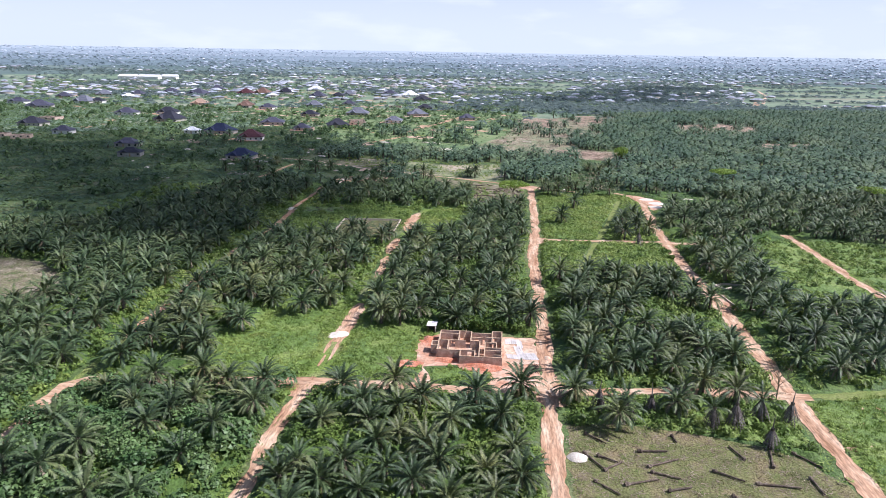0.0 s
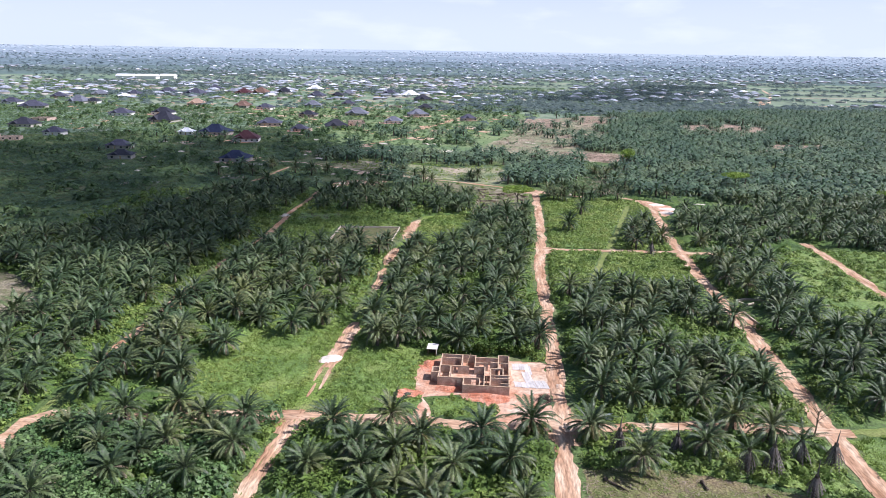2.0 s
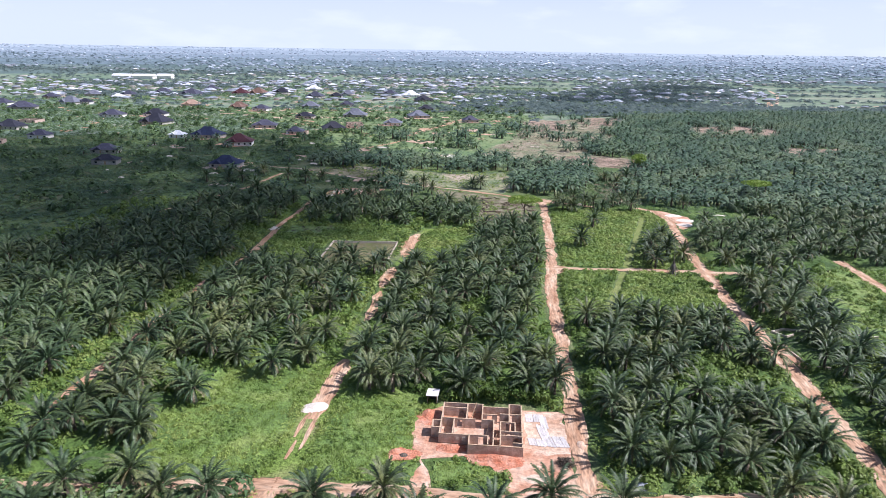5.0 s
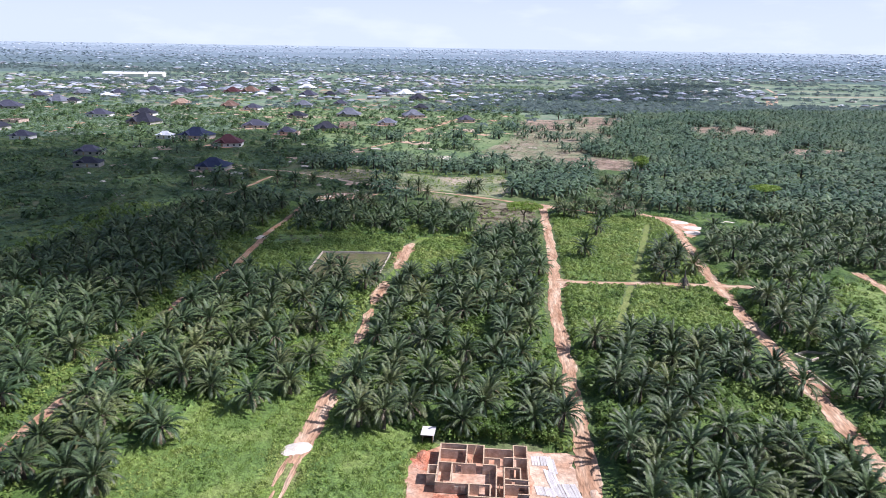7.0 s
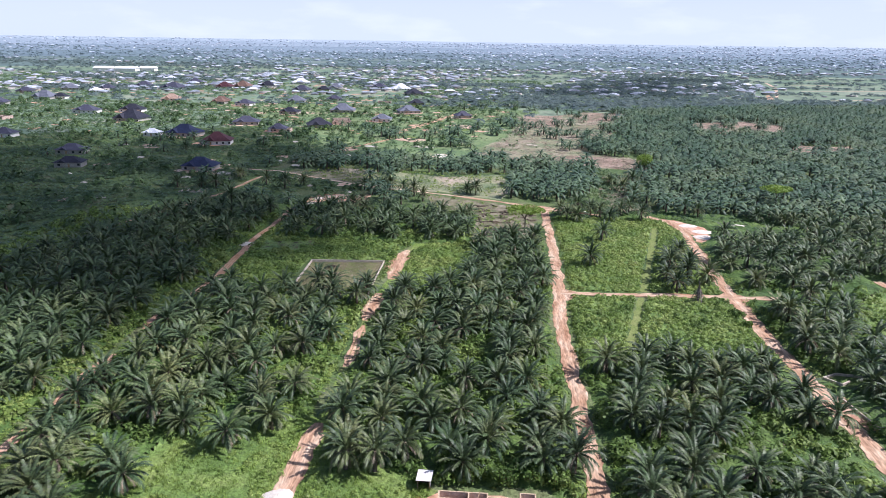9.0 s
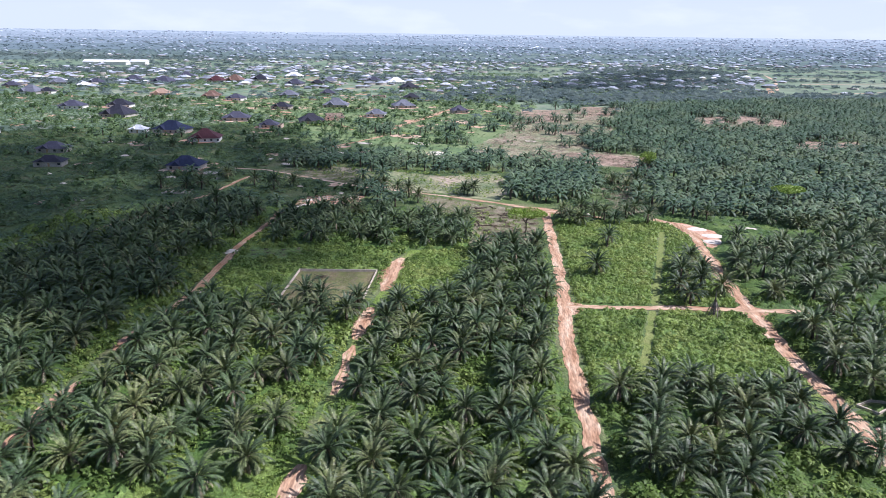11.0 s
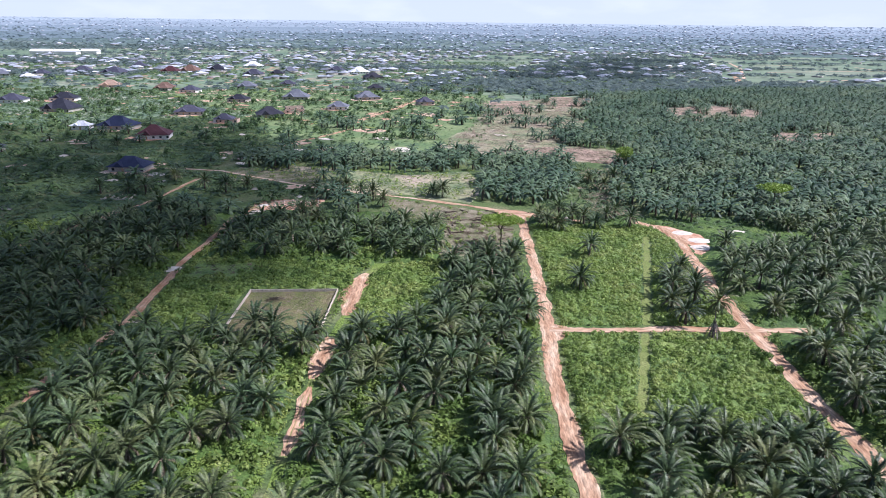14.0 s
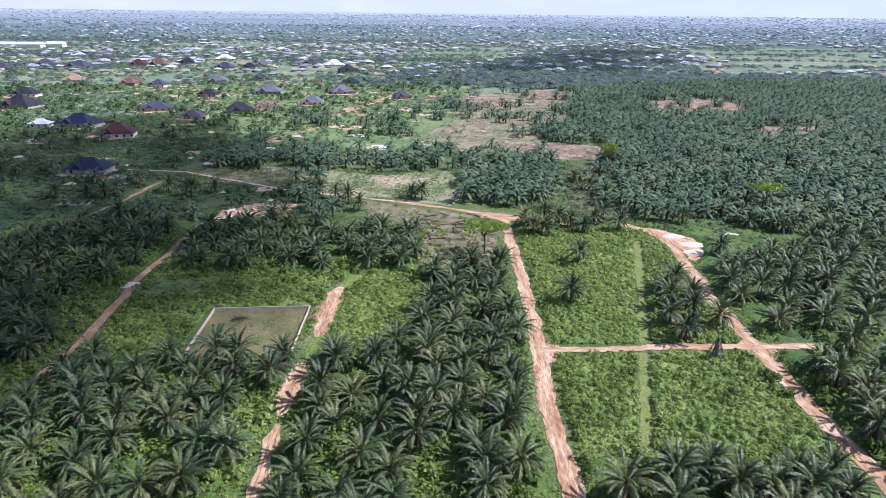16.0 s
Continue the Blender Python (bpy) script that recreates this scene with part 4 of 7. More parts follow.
strays = np.concatenate([strays, np.stack([rng.uniform(-300, -90, 40), rng.uniform(390, 640, 40)], 1)])
fill = np.concatenate([fill, strays])

for cx, cy, cr, cn in ((170, 660, 16, 7), (200, 690, 18, 8), (230, 665, 16, 7), (195, 632, 12, 5), (212, 545, 12, 6), (235, 560, 10, 4), (-60, 448, 26, 16), (-20, 455, 16, 12), (-100, 446, 14, 8), (-44, 579, 11, 6), (-34, 591, 11, 4), (-32, 529, 11, 3), (-18, 629, 11, 3), (-5, 592, 6, 2), (4, 652, 11, 8), (14, 839, 11, 8), (34, 792, 6, 2), (51, 817, 6, 1), (68, 773, 11, 4), (75, 733, 6, 2), (51, 656, 11, 5), (29, 640, 11, 3), (33, 607, 6, 2), (41, 595, 11, 5), (41, 542, 6, 2), (60, 596, 11, 6), (61, 543, 11, 8), (66, 525, 11, 5), (16, 632, 6, 1), (12, 612, 6, 1), (22, 606, 6, 1), (-23, 835, 11, 8), (-40, 808, 11, 6), (-84, 565, 11, 10), (-77, 588, 11, 3)):
    fill = np.concatenate([fill, np.stack([rng.normal(cx, cr * 0.6, cn), rng.normal(cy, cr * 0.8, cn)], 1)])

# the three hundred in the blocks under the walk's middle are single trees, the others one grove
order = np.argsort(np.hypot((fill[:, 0] + 10) * 0.9, fill[:, 1] - 165))
single = placed + [tuple(p) for p in fill[order[:max(0, 300 - len(placed))]]]
grove = fill[order[max(0, 300 - len(placed)):]]


def oil_palm(x, y, seed, usual=False):
    rnd = random.Random(seed)
    trunk_me, crown_me, old_me, tall = PALM_KINDS[rnd.choice((0, 1, 3)) if usual else rnd.randrange(len(PALM_KINDS))]
    top = new("oil_palm")
    part("trunk", trunk_me, None, top)
    part("crown", crown_me, None, top)
    if rnd.random() < 0.75:
        part("old_fronds", old_me, None, top, "dry hanging old fronds")
    k = rnd.uniform(0.86, 1.0) if usual else rnd.uniform(0.74, 1.02)
    top.matrix_basis = pose(x, y, 0, rnd.uniform(-4, 4), rnd.uniform(-4, 4), rnd.uniform(0, 360)) @ Matrix.Diagonal((k, k, k * rnd.uniform(0.88, 1.1), 1))
    return tagged(top, "oil palm with arching dark green feather fronds and a rough trunk", "palm tree", "plantation palms")


for palm_no, (px_, py_) in enumerate(single):
    oil_palm(px_, py_, palm_no, palm_no < len(placed))


def scatter(name, kinds, places, mats, seed, scale=(0.85, 1.1), tilt=0.0):
    """Many copies of small array meshes (corners, triangles, material index) joined in one mesh."""
    r = np.random.default_rng(seed)
    vs, fs, ms, o = [], [], [], 0
    pick = r.integers(0, len(kinds), len(places))
    turn = r.uniform(0, 2 * np.pi, len(places))
    size = r.uniform(scale[0], scale[1], len(places))
    for k, (kv, kf, km) in enumerate(kinds):
        idx = np.nonzero(pick == k)[0]
        if not len(idx):
            continue
        c, s = np.cos(turn[idx]) * size[idx], np.sin(turn[idx]) * size[idx]
        x = c[:, None] * kv[None, :, 0] - s[:, None] * kv[None, :, 1] + places[idx, 0][:, None]
        y = s[:, None] * kv[None, :, 0] + c[:, None] * kv[None, :, 1] + places[idx, 1][:, None]
        z = size[idx][:, None] * kv[None, :, 2] + (places[idx, 2][:, None] if places.shape[1] > 2 else 0)
        vs.append(np.stack([x, y, z], 2).reshape(-1, 3))
        fs.append((kf[None] + (np.arange(len(idx)) * len(kv))[:, None, None] + o).reshape(-1, 3))
        ms.append(np.tile(km, len(idx)))
        o += len(idx) * len(kv)
    return new(name, triangles(name, np.concatenate(vs), np.concatenate(fs), mats, np.concatenate(ms)))


def blade_crown(seed, height, fronds, length, upright, breadth):
    """A far palm's crown: every leaf one arching folded blade."""
    rnd, v, f = random.Random(seed), [], []
    for i in range(fronds):
        age = (i + 0.5) / fronds
        az = i * 2.39996 + rnd.uniform(-0.3, 0.3)
        lift = radians(upright - 88 * age + rnd.uniform(-8, 8))
        ln = length * rnd.uniform(0.85, 1.1)
        ca, sa = math.cos(az), math.sin(az)
        side = np.array((-sa, ca, 0.0)) * breadth * rnd.uniform(0.8, 1.2)
        p = [np.array((0.1 * ca, 0.1 * sa, height - 0.3 * age))]
        for e, share in ((lift, 0.42), (lift - 0.65, 0.33), (lift - 1.4, 0.25)):
            p.append(p[-1] + np.array((ca * math.cos(e), sa * math.cos(e), math.sin(e))) * ln * share)
        fold = np.array((0, 0, -0.5 * breadth))
        b = len(v)
        v += [p[0], p[1] + side + fold, p[1], p[1] - side + fold, p[2] + side * 0.9 + fold, p[2], p[2] - side * 0.9 + fold, p[3]]
        f += [(b, b + 2, b + 1), (b, b + 3, b + 2), (b + 1, b + 2, b + 5), (b + 1, b + 5, b + 4), (b + 2, b + 3, b + 6), (b + 2, b + 6, b + 5), (b + 4, b + 5, b + 7), (b + 5, b + 6, b + 7)]
    return np.array(v), np.array(f)


def far_palm_template(seed, tall):
    t, c = trunk_arrays(seed, tall, 4, 2), blade_crown(seed, tall, 19, 5.2, 74, 0.46)
    return (*join([c, t]), np.concatenate([np.zeros(len(c[1]), int), np.ones(len(t[1]), int)]))


def palm_template(seed, tall, fronds, pairs, leaf_w, segs, sides, rings, dry, spread=1.0, sag=0.55, upright=82):
    t, c = trunk_arrays(seed, tall, sides, rings), crown_arrays(seed, tall, fronds, pairs, leaf_w, segs, 4.8, spread, sag, upright)
    pieces, idx = [c, t], [np.zeros(len(c[1]), int), np.ones(len(t[1]), int)]
    if dry:
        d = skirt_arrays(seed, tall, dry, 4, 0.4, 2)
        pieces.append(d), idx.append(np.full(len(d[1]), 2))
    return (*join(pieces), np.concatenate(idx))


mid_kinds = [palm_template(20 + i, h, 28, 11, 0.52, 1, 5, 3, 2, 1.1, 0.6, 76) for i, h in enumerate((3.5, 4.2, 3.0, 4.8))]
far_kinds = [far_palm_template(40 + i, h) for i, h in enumerate((2.6, 3.2, 2.2, 3.9))]
far_line = grove[:, 1] > 345
mid_grove = scatter("palm_grove", mid_kinds, grove[~far_line], [FARPALM, BARK, DEADLEAF], 3, (0.8, 1.1))
tagged(mid_grove, "rows of dark green oil palms in plantation blocks", "palm grove", kind="stuff")
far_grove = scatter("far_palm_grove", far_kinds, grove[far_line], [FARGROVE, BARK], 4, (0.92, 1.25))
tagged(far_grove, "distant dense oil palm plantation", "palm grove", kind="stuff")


# ---- undergrowth, bush and far trees ----
def lattice(ix, iy, seed):
    """A repeatable random number for every lattice place."""
    q = np.sin(ix * 127.1 + iy * 311.7 + seed * 74.7) * 43758.5453
    return q - np.floor(q)


def domes(x, y, cell, seed):
    """Heights of rounded leafy clumps of uneven size, creased where they meet; 0 to about 1."""
    gx, gy = np.floor(x / cell), np.floor(y / cell)
    best = np.zeros(np.shape(x))
    for ox in (-1, 0, 1):
        for oy in (-1, 0, 1):
            kx, ky = gx + ox, gy + oy
            cx, cy = (kx + lattice(kx, ky, seed)) * cell, (ky + lattice(kx, ky, seed + 1)) * cell
            r = cell * (0.45 + 0.6 * lattice(kx, ky, seed + 2))
            tall = 0.35 + 0.65 * lattice(kx, ky, seed + 3)
            best = np.maximum(best, tall * np.sqrt(np.clip(1 - ((x - cx) ** 2 + (y - cy) ** 2) / r ** 2, 0, 1)))
    return best


FIELD_PATHS = [[(19, 190), (21.8, 190), (38.2, 250), (35.2, 250)], [(36.8, 254.5), (40, 254.5), (59, 328), (55.9, 328)]]
NEAR_STRIP = [(16, 114), (16, 129), (58, 132), (58, 112), (40, 117)]
OPEN_PLOTS = [(FIELD_MID, 0.9), (FIELD_FAR, 0.8), (FIELD_FENCE, 0.8), (FIELD_BRIGHT, 0.6), (FIELD_EAST, 0.6), (PLOT_WEST, 0.4), (GREEN_STRIP, 0.5), (NEAR_STRIP, 0.8)]
BARE = [YARD, WALLED, CLEARED_NEAR, DRY_WEST, SANDPIT, LOGGED_FAR, HOUSE_PLOT, PIT, EAST_BARE] + FIELD_PATHS


def growth_height(x, y):
    """How high the weeds stand at a place: none on lanes and bare plots."""
    amp = np.full(np.shape(x), 1.3)
    for poly, high in OPEN_PLOTS:
        amp[inside(x, y, poly)] = high
    for poly in BARE:
        amp[inside(x, y, poly)] = 0.0
        amp *= np.clip(away(x, y, poly + poly[:1]) / 1.4, 0, 1)
    amp[(x > 64) & (y < 131 + 0.25 * (x - 64))] = 0.35
    for line, half in LANES:
        amp *= np.clip((away(x, y, line) - half * 1.2 - 0.5) / 2.0, 0, 1)
    for fx0, fy0, fx1, fy1 in FOOTING_RUNS:
        amp *= np.clip((away(x, y, [(fx0, fy0), (fx1, fy1)]) - 0.5) / 2.0, 0, 1)
    lumps = 0.6 * domes(x, y, 1.9, 3) + 0.3 * domes(x + 31, y, 0.9, 13) + 0.2 * lattice(np.floor(x * 3), np.floor(y * 3), 5)
    return amp * lumps - 0.04


def growth_sheet(name, x0, x1, y0, y1, step, test, mat, label):
    """A lumpy sheet of weeds over the cells whose middle passes the test."""
    xs, ys = np.arange(x0, x1 + step, step), np.arange(y0, y1 + step, step)
    gx, gy = np.meshgrid(xs, ys)
    r = np.random.default_rng(len(xs))
    px, py = gx + r.uniform(-0.3, 0.3, gx.shape) * step, gy + r.uniform(-0.3, 0.3, gx.shape) * step
    high = growth_height(px.ravel(), py.ravel())
    w = len(xs)
    a = (np.arange(len(ys) - 1)[:, None] * w + np.arange(w - 1)[None]).ravel()
    mx, my = px.ravel()[a] + step / 2, py.ravel()[a] + step / 2
    ok = test(mx, my) & (np.maximum(high[a], high[a + w + 1]) > 0.0) & (np.abs(mx + 3) < 0.72 * my + 25)
    a = a[ok]
    f = np.concatenate([np.stack([a, a + 1, a + w], 1), np.stack([a + 1, a + w + 1, a + w], 1)])
    used, f = np.unique(f, return_inverse=True)
    v = np.stack([px.ravel(), py.ravel(), high], 1)[used]
    return tagged(new(name, triangles(name, v, f.reshape(-1, 3), [mat])), label, "undergrowth", kind="stuff")


def open_land(x, y):
    hit = np.zeros(np.shape(x), bool)
    for poly, _ in OPEN_PLOTS:
        hit |= inside(x, y, poly)
    return hit | ((x > 64) & (y < 131 + 0.25 * (x - 64)))


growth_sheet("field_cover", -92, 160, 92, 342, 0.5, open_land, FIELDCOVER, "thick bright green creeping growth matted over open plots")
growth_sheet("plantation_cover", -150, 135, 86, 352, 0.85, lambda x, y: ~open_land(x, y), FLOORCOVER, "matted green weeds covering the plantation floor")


def clump_template(seed, leaves, radius, high, size, small=False):
    """A low tuft of broad leaves set at all angles."""
    r = np.random.default_rng(seed)
    v, f = [], []
    for _ in range(leaves):
        a, q = r.uniform(0, 2 * np.pi), math.sqrt(r.uniform(0, 1)) * radius
        p = np.array((q * math.cos(a), q * math.sin(a), high * (1 - 0.6 * (q / radius) ** 2) * r.uniform(0.35, 1.0)))
        d = np.array((math.cos(a) + r.normal() * 0.5, math.sin(a) + r.normal() * 0.5, r.uniform(-0.4, 0.3)))
        d /= np.linalg.norm(d)
        w = np.cross(d, (r.normal() * 0.3, r.normal() * 0.3, 1.0))
        w /= np.linalg.norm(w)
        s = size * r.uniform(0.7, 1.3)
        b = len(v)
        if small:  # a pointed leaf
            v += [p - w * s * 0.34, p + w * s * 0.34, p + d * s]
            f.append((b, b + 1, b + 2))
            continue
        v += [p - d * s * 0.5, p + w * s * 0.36, p + d * s * 0.6 + np.array((0, 0, -0.1 * s)), p - w * s * 0.36]
        f += [(b, b + 1, b + 2), (b, b + 2, b + 3)]
    return np.array(v), np.array(f), np.zeros(len(f), int)


def mound_template(seed, leaves, radius, high, size, rough=0.22, cap=1.0):
    """A rounded leafy clump: pointed leaves shingled over a low dome, lit on one side and dark on the other."""
    r = np.random.default_rng(seed)
    v, f = [], []
    for _ in range(leaves):
        a, q = r.uniform(0, 2 * np.pi), cap * math.sqrt(r.uniform(0, 1))
        c = math.sqrt(max(0.05, 1 - q * q))
        out = np.array((q * math.cos(a), q * math.sin(a), c)) + r.normal(0, rough, 3)
        out /= np.linalg.norm(out)
        p = np.array((radius / cap * q * math.cos(a), radius / cap * q * math.sin(a), high * (0.12 + 0.88 * c))) * r.uniform(0.85, 1.12)
        w = np.cross(out, r.normal(0, 1, 3))
        w /= np.linalg.norm(w)
        d = np.cross(w, out)
        k = size * r.uniform(0.7, 1.35)
        b = len(v)
        v += [p - w * k * 0.42 - d * k * 0.3, p + w * k * 0.42 - d * k * 0.3, p + d * k * 0.75 + out * k * 0.15]
        f.append((b, b + 1, b + 2))
    return np.array(v), np.array(f), np.zeros(len(f), int)


def off_houses(p, gap=11.0):
    """The places that lie clear of the bungalows."""
    for hx0, hy0, hw0, _ in HOUSES + HOUSES_FAR:
        p = p[(np.abs(p[:, 0] - hx0) > hw0 * 0.6) | (p[:, 1] > hy0 + hw0 * 0.45) | (p[:, 1] < hy0 - gap)]
    return p


def sow(polys, spacing, seed, avoid=(), lane_gap=0.2, wild=0.0):
    """Places spread over polygons, off the lanes and the polygons to avoid."""
    r = np.random.default_rng(seed)
    out = []
    for poly in polys:
        xs, ys = [p[0] for p in poly], [p[1] for p in poly]
        n = int((max(xs) - min(xs)) * (max(ys) - min(ys)) / spacing ** 2)
        out.append(np.stack([r.uniform(min(xs), max(xs), n), r.uniform(min(ys), max(ys), n)], 1)[:])
        out[-1] = out[-1][inside(out[-1][:, 0], out[-1][:, 1], poly)]
    p = np.concatenate(out)
    ok = np.ones(len(p), bool)
    for line, half in LANES:
        ok &= away(p[:, 0], p[:, 1], line) > half * (0.95 + 0.3 * r.random(len(p))) + lane_gap
    for a in avoid:
        ok &= ~inside(p[:, 0], p[:, 1], a)
    if wild:
        dense = np.array([noise.noise((x * wild, y * wild, seed)) for x, y in p])
        ok &= dense + r.uniform(-0.25, 0.25, len(p)) > -0.1
    return p[ok]


WORN = [YARD, FENCED, CLEARED_NEAR, DRY_WEST, SANDPIT, LOGGED_FAR]
tufts = [clump_template(i, 26, 0.85, 0.7, 0.3, True) for i in range(6)]
mounds = [mound_template(200 + i, 24, 0.85, 0.95, 0.46) for i in range(7)]
lift_on = lambda p: np.column_stack([p, np.maximum(growth_height(p[:, 0], p[:, 1]) - 0.25, 0)])
creepers = sow([[(16, 114), (16, 129), (58, 132), (58, 112), (40, 117)], FIELD_FENCE, FIELD_BRIGHT], 1.0, 11, (WALLED, CLEARED_NEAR, FROND_LITTER, [(19, 190), (21.8, 190), (38.2, 250), (35.2, 250)], [(36.8, 254.5), (40, 254.5), (59, 328), (55.9, 328)]), 0.5)
creepers = np.concatenate([creepers, sow([FIELD_MID, FIELD_FAR], 1.02, 37, ([(19, 190), (21.8, 190), (38.2, 250), (35.2, 250)], [(36.8, 254.5), (40, 254.5), (59, 328), (55.9, 328)]), 0.5), sow([FIELD_EAST], 1.25, 15, (), 0.8, 0.1), sow([[(-120, 405), (-95, 440), (-25, 424), (0, 432), (0, 374), (-24, 378), (-60, 391), (-90, 406)], LOGGED_FAR], 2.2, 18, (), 1.0, 0.1), sow([[(-47.5, 176), (-47.5, 248), (-35, 248), (-35, 180)], [(-97, 140), (-97, 300), (-86, 300), (-86, 140)]], 1.3, 16, (PLOT_WEST,), 0.3)])
tagged(scatter("creeping_growth", mounds, lift_on(creepers), [WEED], 7, (0.35, 1.05)), "lush bright green creeping growth over open plots", "undergrowth", kind="stuff")
plot_tufts = np.concatenate([sow([PLOT_WEST, GREEN_STRIP], 1.0, 14, (YARD, PIT), 0.8, 0.12), sow([[(64, 90), (64, 131), (84, 137), (130, 143), (130, 90)]], 1.2, 17, (), 1.0, 0.1)])
tagged(scatter("plot_growth", mounds, plot_tufts, [WEED], 15, (0.25, 0.7)), "low bright green growth on a building plot", "undergrowth", kind="stuff")


def blades_template(seed, blades, radius, high):
    """A tuft of thin grass blades."""
    r = np.random.default_rng(seed)
    v, f = [], []
    for _ in range(blades):
        a, q = r.uniform(0, 6.283), radius * math.sqrt(r.random())
        p = np.array((q * math.cos(a), q * math.sin(a), 0.02))
        lean = np.array((r.normal() * 0.35, r.normal() * 0.35, 1.0)) * high * r.uniform(0.5, 1.2)
        w = np.array((r.normal(), r.normal(), 0.0))
        w *= 0.07 / (np.linalg.norm(w) + 0.01)
        k = len(v)
        v += [p - w, p + w, p + lean]
        f.append((k, k + 1, k + 2))
    return np.array(v), np.array(f), np.zeros(len(f), int)


sward = sow([PLOT_WEST, GREEN_STRIP, [(64, 95), (64, 131), (84, 137), (100, 138), (100, 95)]], 0.95, 26, (YARD, PIT), 0.6)
tagged(scatter("grass", [blades_template(i, 18, 0.6, 0.55) for i in range(5)], sward, [WEED], 27, (0.6, 1.3)), "bright green rough grass on open plots", "grass", kind="stuff")
floor = sow([[(-170, 84), (-170, 330), (-90, 330), (-90, 84)], [(-90, 84), (-90, 340), (11, 340), (11, 84)], [(14, 134), (14, 214), (60, 214), (60, 134)], [(64, 136), (64, 262), (112, 262), (112, 146)], [(16, 112), (16, 129), (58, 132), (58, 110), (40, 116)], [(14, 134), (14, 139), (60, 140), (60, 135)], [(-13, 157.5), (-13, 166), (9, 166), (9, 158)]], 2.7, 12, WORN + [FOOTING_PLOT, GREEN_STRIP, HOUSE_PLOT, PLOT_WEST, FIELD_FENCE, FIELD_BRIGHT, FIELD_EAST], 0.3)
floor = floor[np.abs(floor[:, 0] + 3) < 0.72 * floor[:, 1] + 20]
tall_tufts = [mound_template(50 + i, 44, 1.3, 1.7, 0.55) for i in range(6)]
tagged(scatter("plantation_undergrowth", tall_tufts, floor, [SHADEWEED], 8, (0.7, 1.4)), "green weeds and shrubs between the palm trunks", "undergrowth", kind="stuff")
field_bushes = sow([FIELD_MID, FIELD_BRIGHT, FIELD_FENCE, FIELD_FENCE, FIELD_EAST], 2.6, 21, (WALLED, FROND_LITTER, [(19, 190), (21.8, 190), (38.2, 250), (35.2, 250)], [(36.8, 254.5), (40, 254.5), (59, 328), (55.9, 328)]), 1.2, 0.14)
tagged(scatter("field_bushes", tall_tufts, field_bushes, [SHADEWEED], 22, (0.4, 0.95)), "darker green low bushes in the overgrown plots", "bush", kind="stuff")
field_clumps = sow([FIELD_MID, FIELD_FAR, FIELD_BRIGHT], 1.9, 31, ([(19, 190), (21.8, 190), (38.2, 250), (35.2, 250)], [(36.8, 254.5), (40, 254.5), (59, 328), (55.9, 328)]), 0.9)
tagged(scatter("field_clumps", tall_tufts, field_clumps, [WEED], 32, (0.35, 0.75)), "bright green leafy clumps in the overgrown fields", "bush", kind="stuff")
verge = []
for line, half in LANES[:6]:
    for (x0, y0), (x1, y1) in zip(line, line[1:]):
        n = int(math.hypot(x1 - x0, y1 - y0) * 2.2)
        f = rng.random(n)
        s = np.where(rng.random(n) < 0.5, -1, 1) * (half + 0.6 + 2.8 * rng.random(n) ** 1.3)
        d = math.hypot(x1 - x0, y1 - y0)
        verge.append(np.stack([x0 + (x1 - x0) * f + s * (y1 - y0) / d, y0 + (y1 - y0) * f - s * (x1 - x0) / d], 1))
verge = np.concatenate(verge)
for line, half in LANES:
    verge = verge[away(verge[:, 0], verge[:, 1], line) > half * 0.95 + 0.6]
for poly in WORN:
    verge = verge[~inside(verge[:, 0], verge[:, 1], poly)]
tagged(scatter("verge_growth", tufts, verge, [WEED], 9, (0.7, 1.5)), "bright green weeds along the lane edges", "undergrowth", kind="stuff")
bushes = sow([BUSHLAND, [(-130, 350), (-124, 424), (-88, 404), (-64, 390), (-40, 380), (-58, 372), (-92, 346)]], 3.1, 13, (), 1.0)
bushes = bushes[~inside(bushes[:, 0], bushes[:, 1], OPEN_GRASS) | (rng.random(len(bushes)) < 0.3)]
bushes = off_houses(bushes[np.abs(bushes[:, 0] + 3) < 0.74 * bushes[:, 1] + 30])
shrub_kinds = [mound_template(70 + i, 13, 1.8, 0.9, 1.5, 0.06, 0.75) for i in range(6)]
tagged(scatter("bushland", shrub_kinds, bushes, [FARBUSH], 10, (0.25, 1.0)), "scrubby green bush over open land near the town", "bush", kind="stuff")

thickets = sow([[(42, 350), (45, 390), (54, 440), (76, 438), (62, 403), (104, 345), (60, 340)], [(-120, 405), (-95, 440), (-25, 424), (0, 432), (0, 374), (-24, 378), (-60, 391), (-90, 406)], [(-330, 300), (-250, 240), (-150, 255), (-144, 325), (-128, 366), (-118, 420), (-60, 400), (-60, 480), (-330, 480)]], 2.8, 19, (), 0.8, 0.06)
thickets = np.concatenate([thickets, sow([BARE_WIDE], 7.5, 38, (), 1.0, 0.03)])
rough_land = np.concatenate([sow([[(66, 320), (112, 318), (112, 354), (64, 354)], [(42, 352), (45, 392), (54, 442), (78, 440), (64, 404), (62, 352)], [(-6, 478), (10, 474), (54, 462), (60, 446), (48, 384), (40, 362), (26, 358)]], 2.5, 45, (SANDPIT,), 0.8), sow([OPEN_GRASS], 5.0, 46, (), 1.0, 0.05)])
tagged(scatter("rough_growth", mounds, rough_land, [FARBUSH], 47, (0.5, 1.5)), "rough green growth over open ground between groves", "undergrowth", kind="stuff")
tagged(scatter("thicket_growth", tufts, thickets, [FARBUSH], 20, (0.8, 2.4)), "low green thicket over open bush land", "bush", kind="stuff")

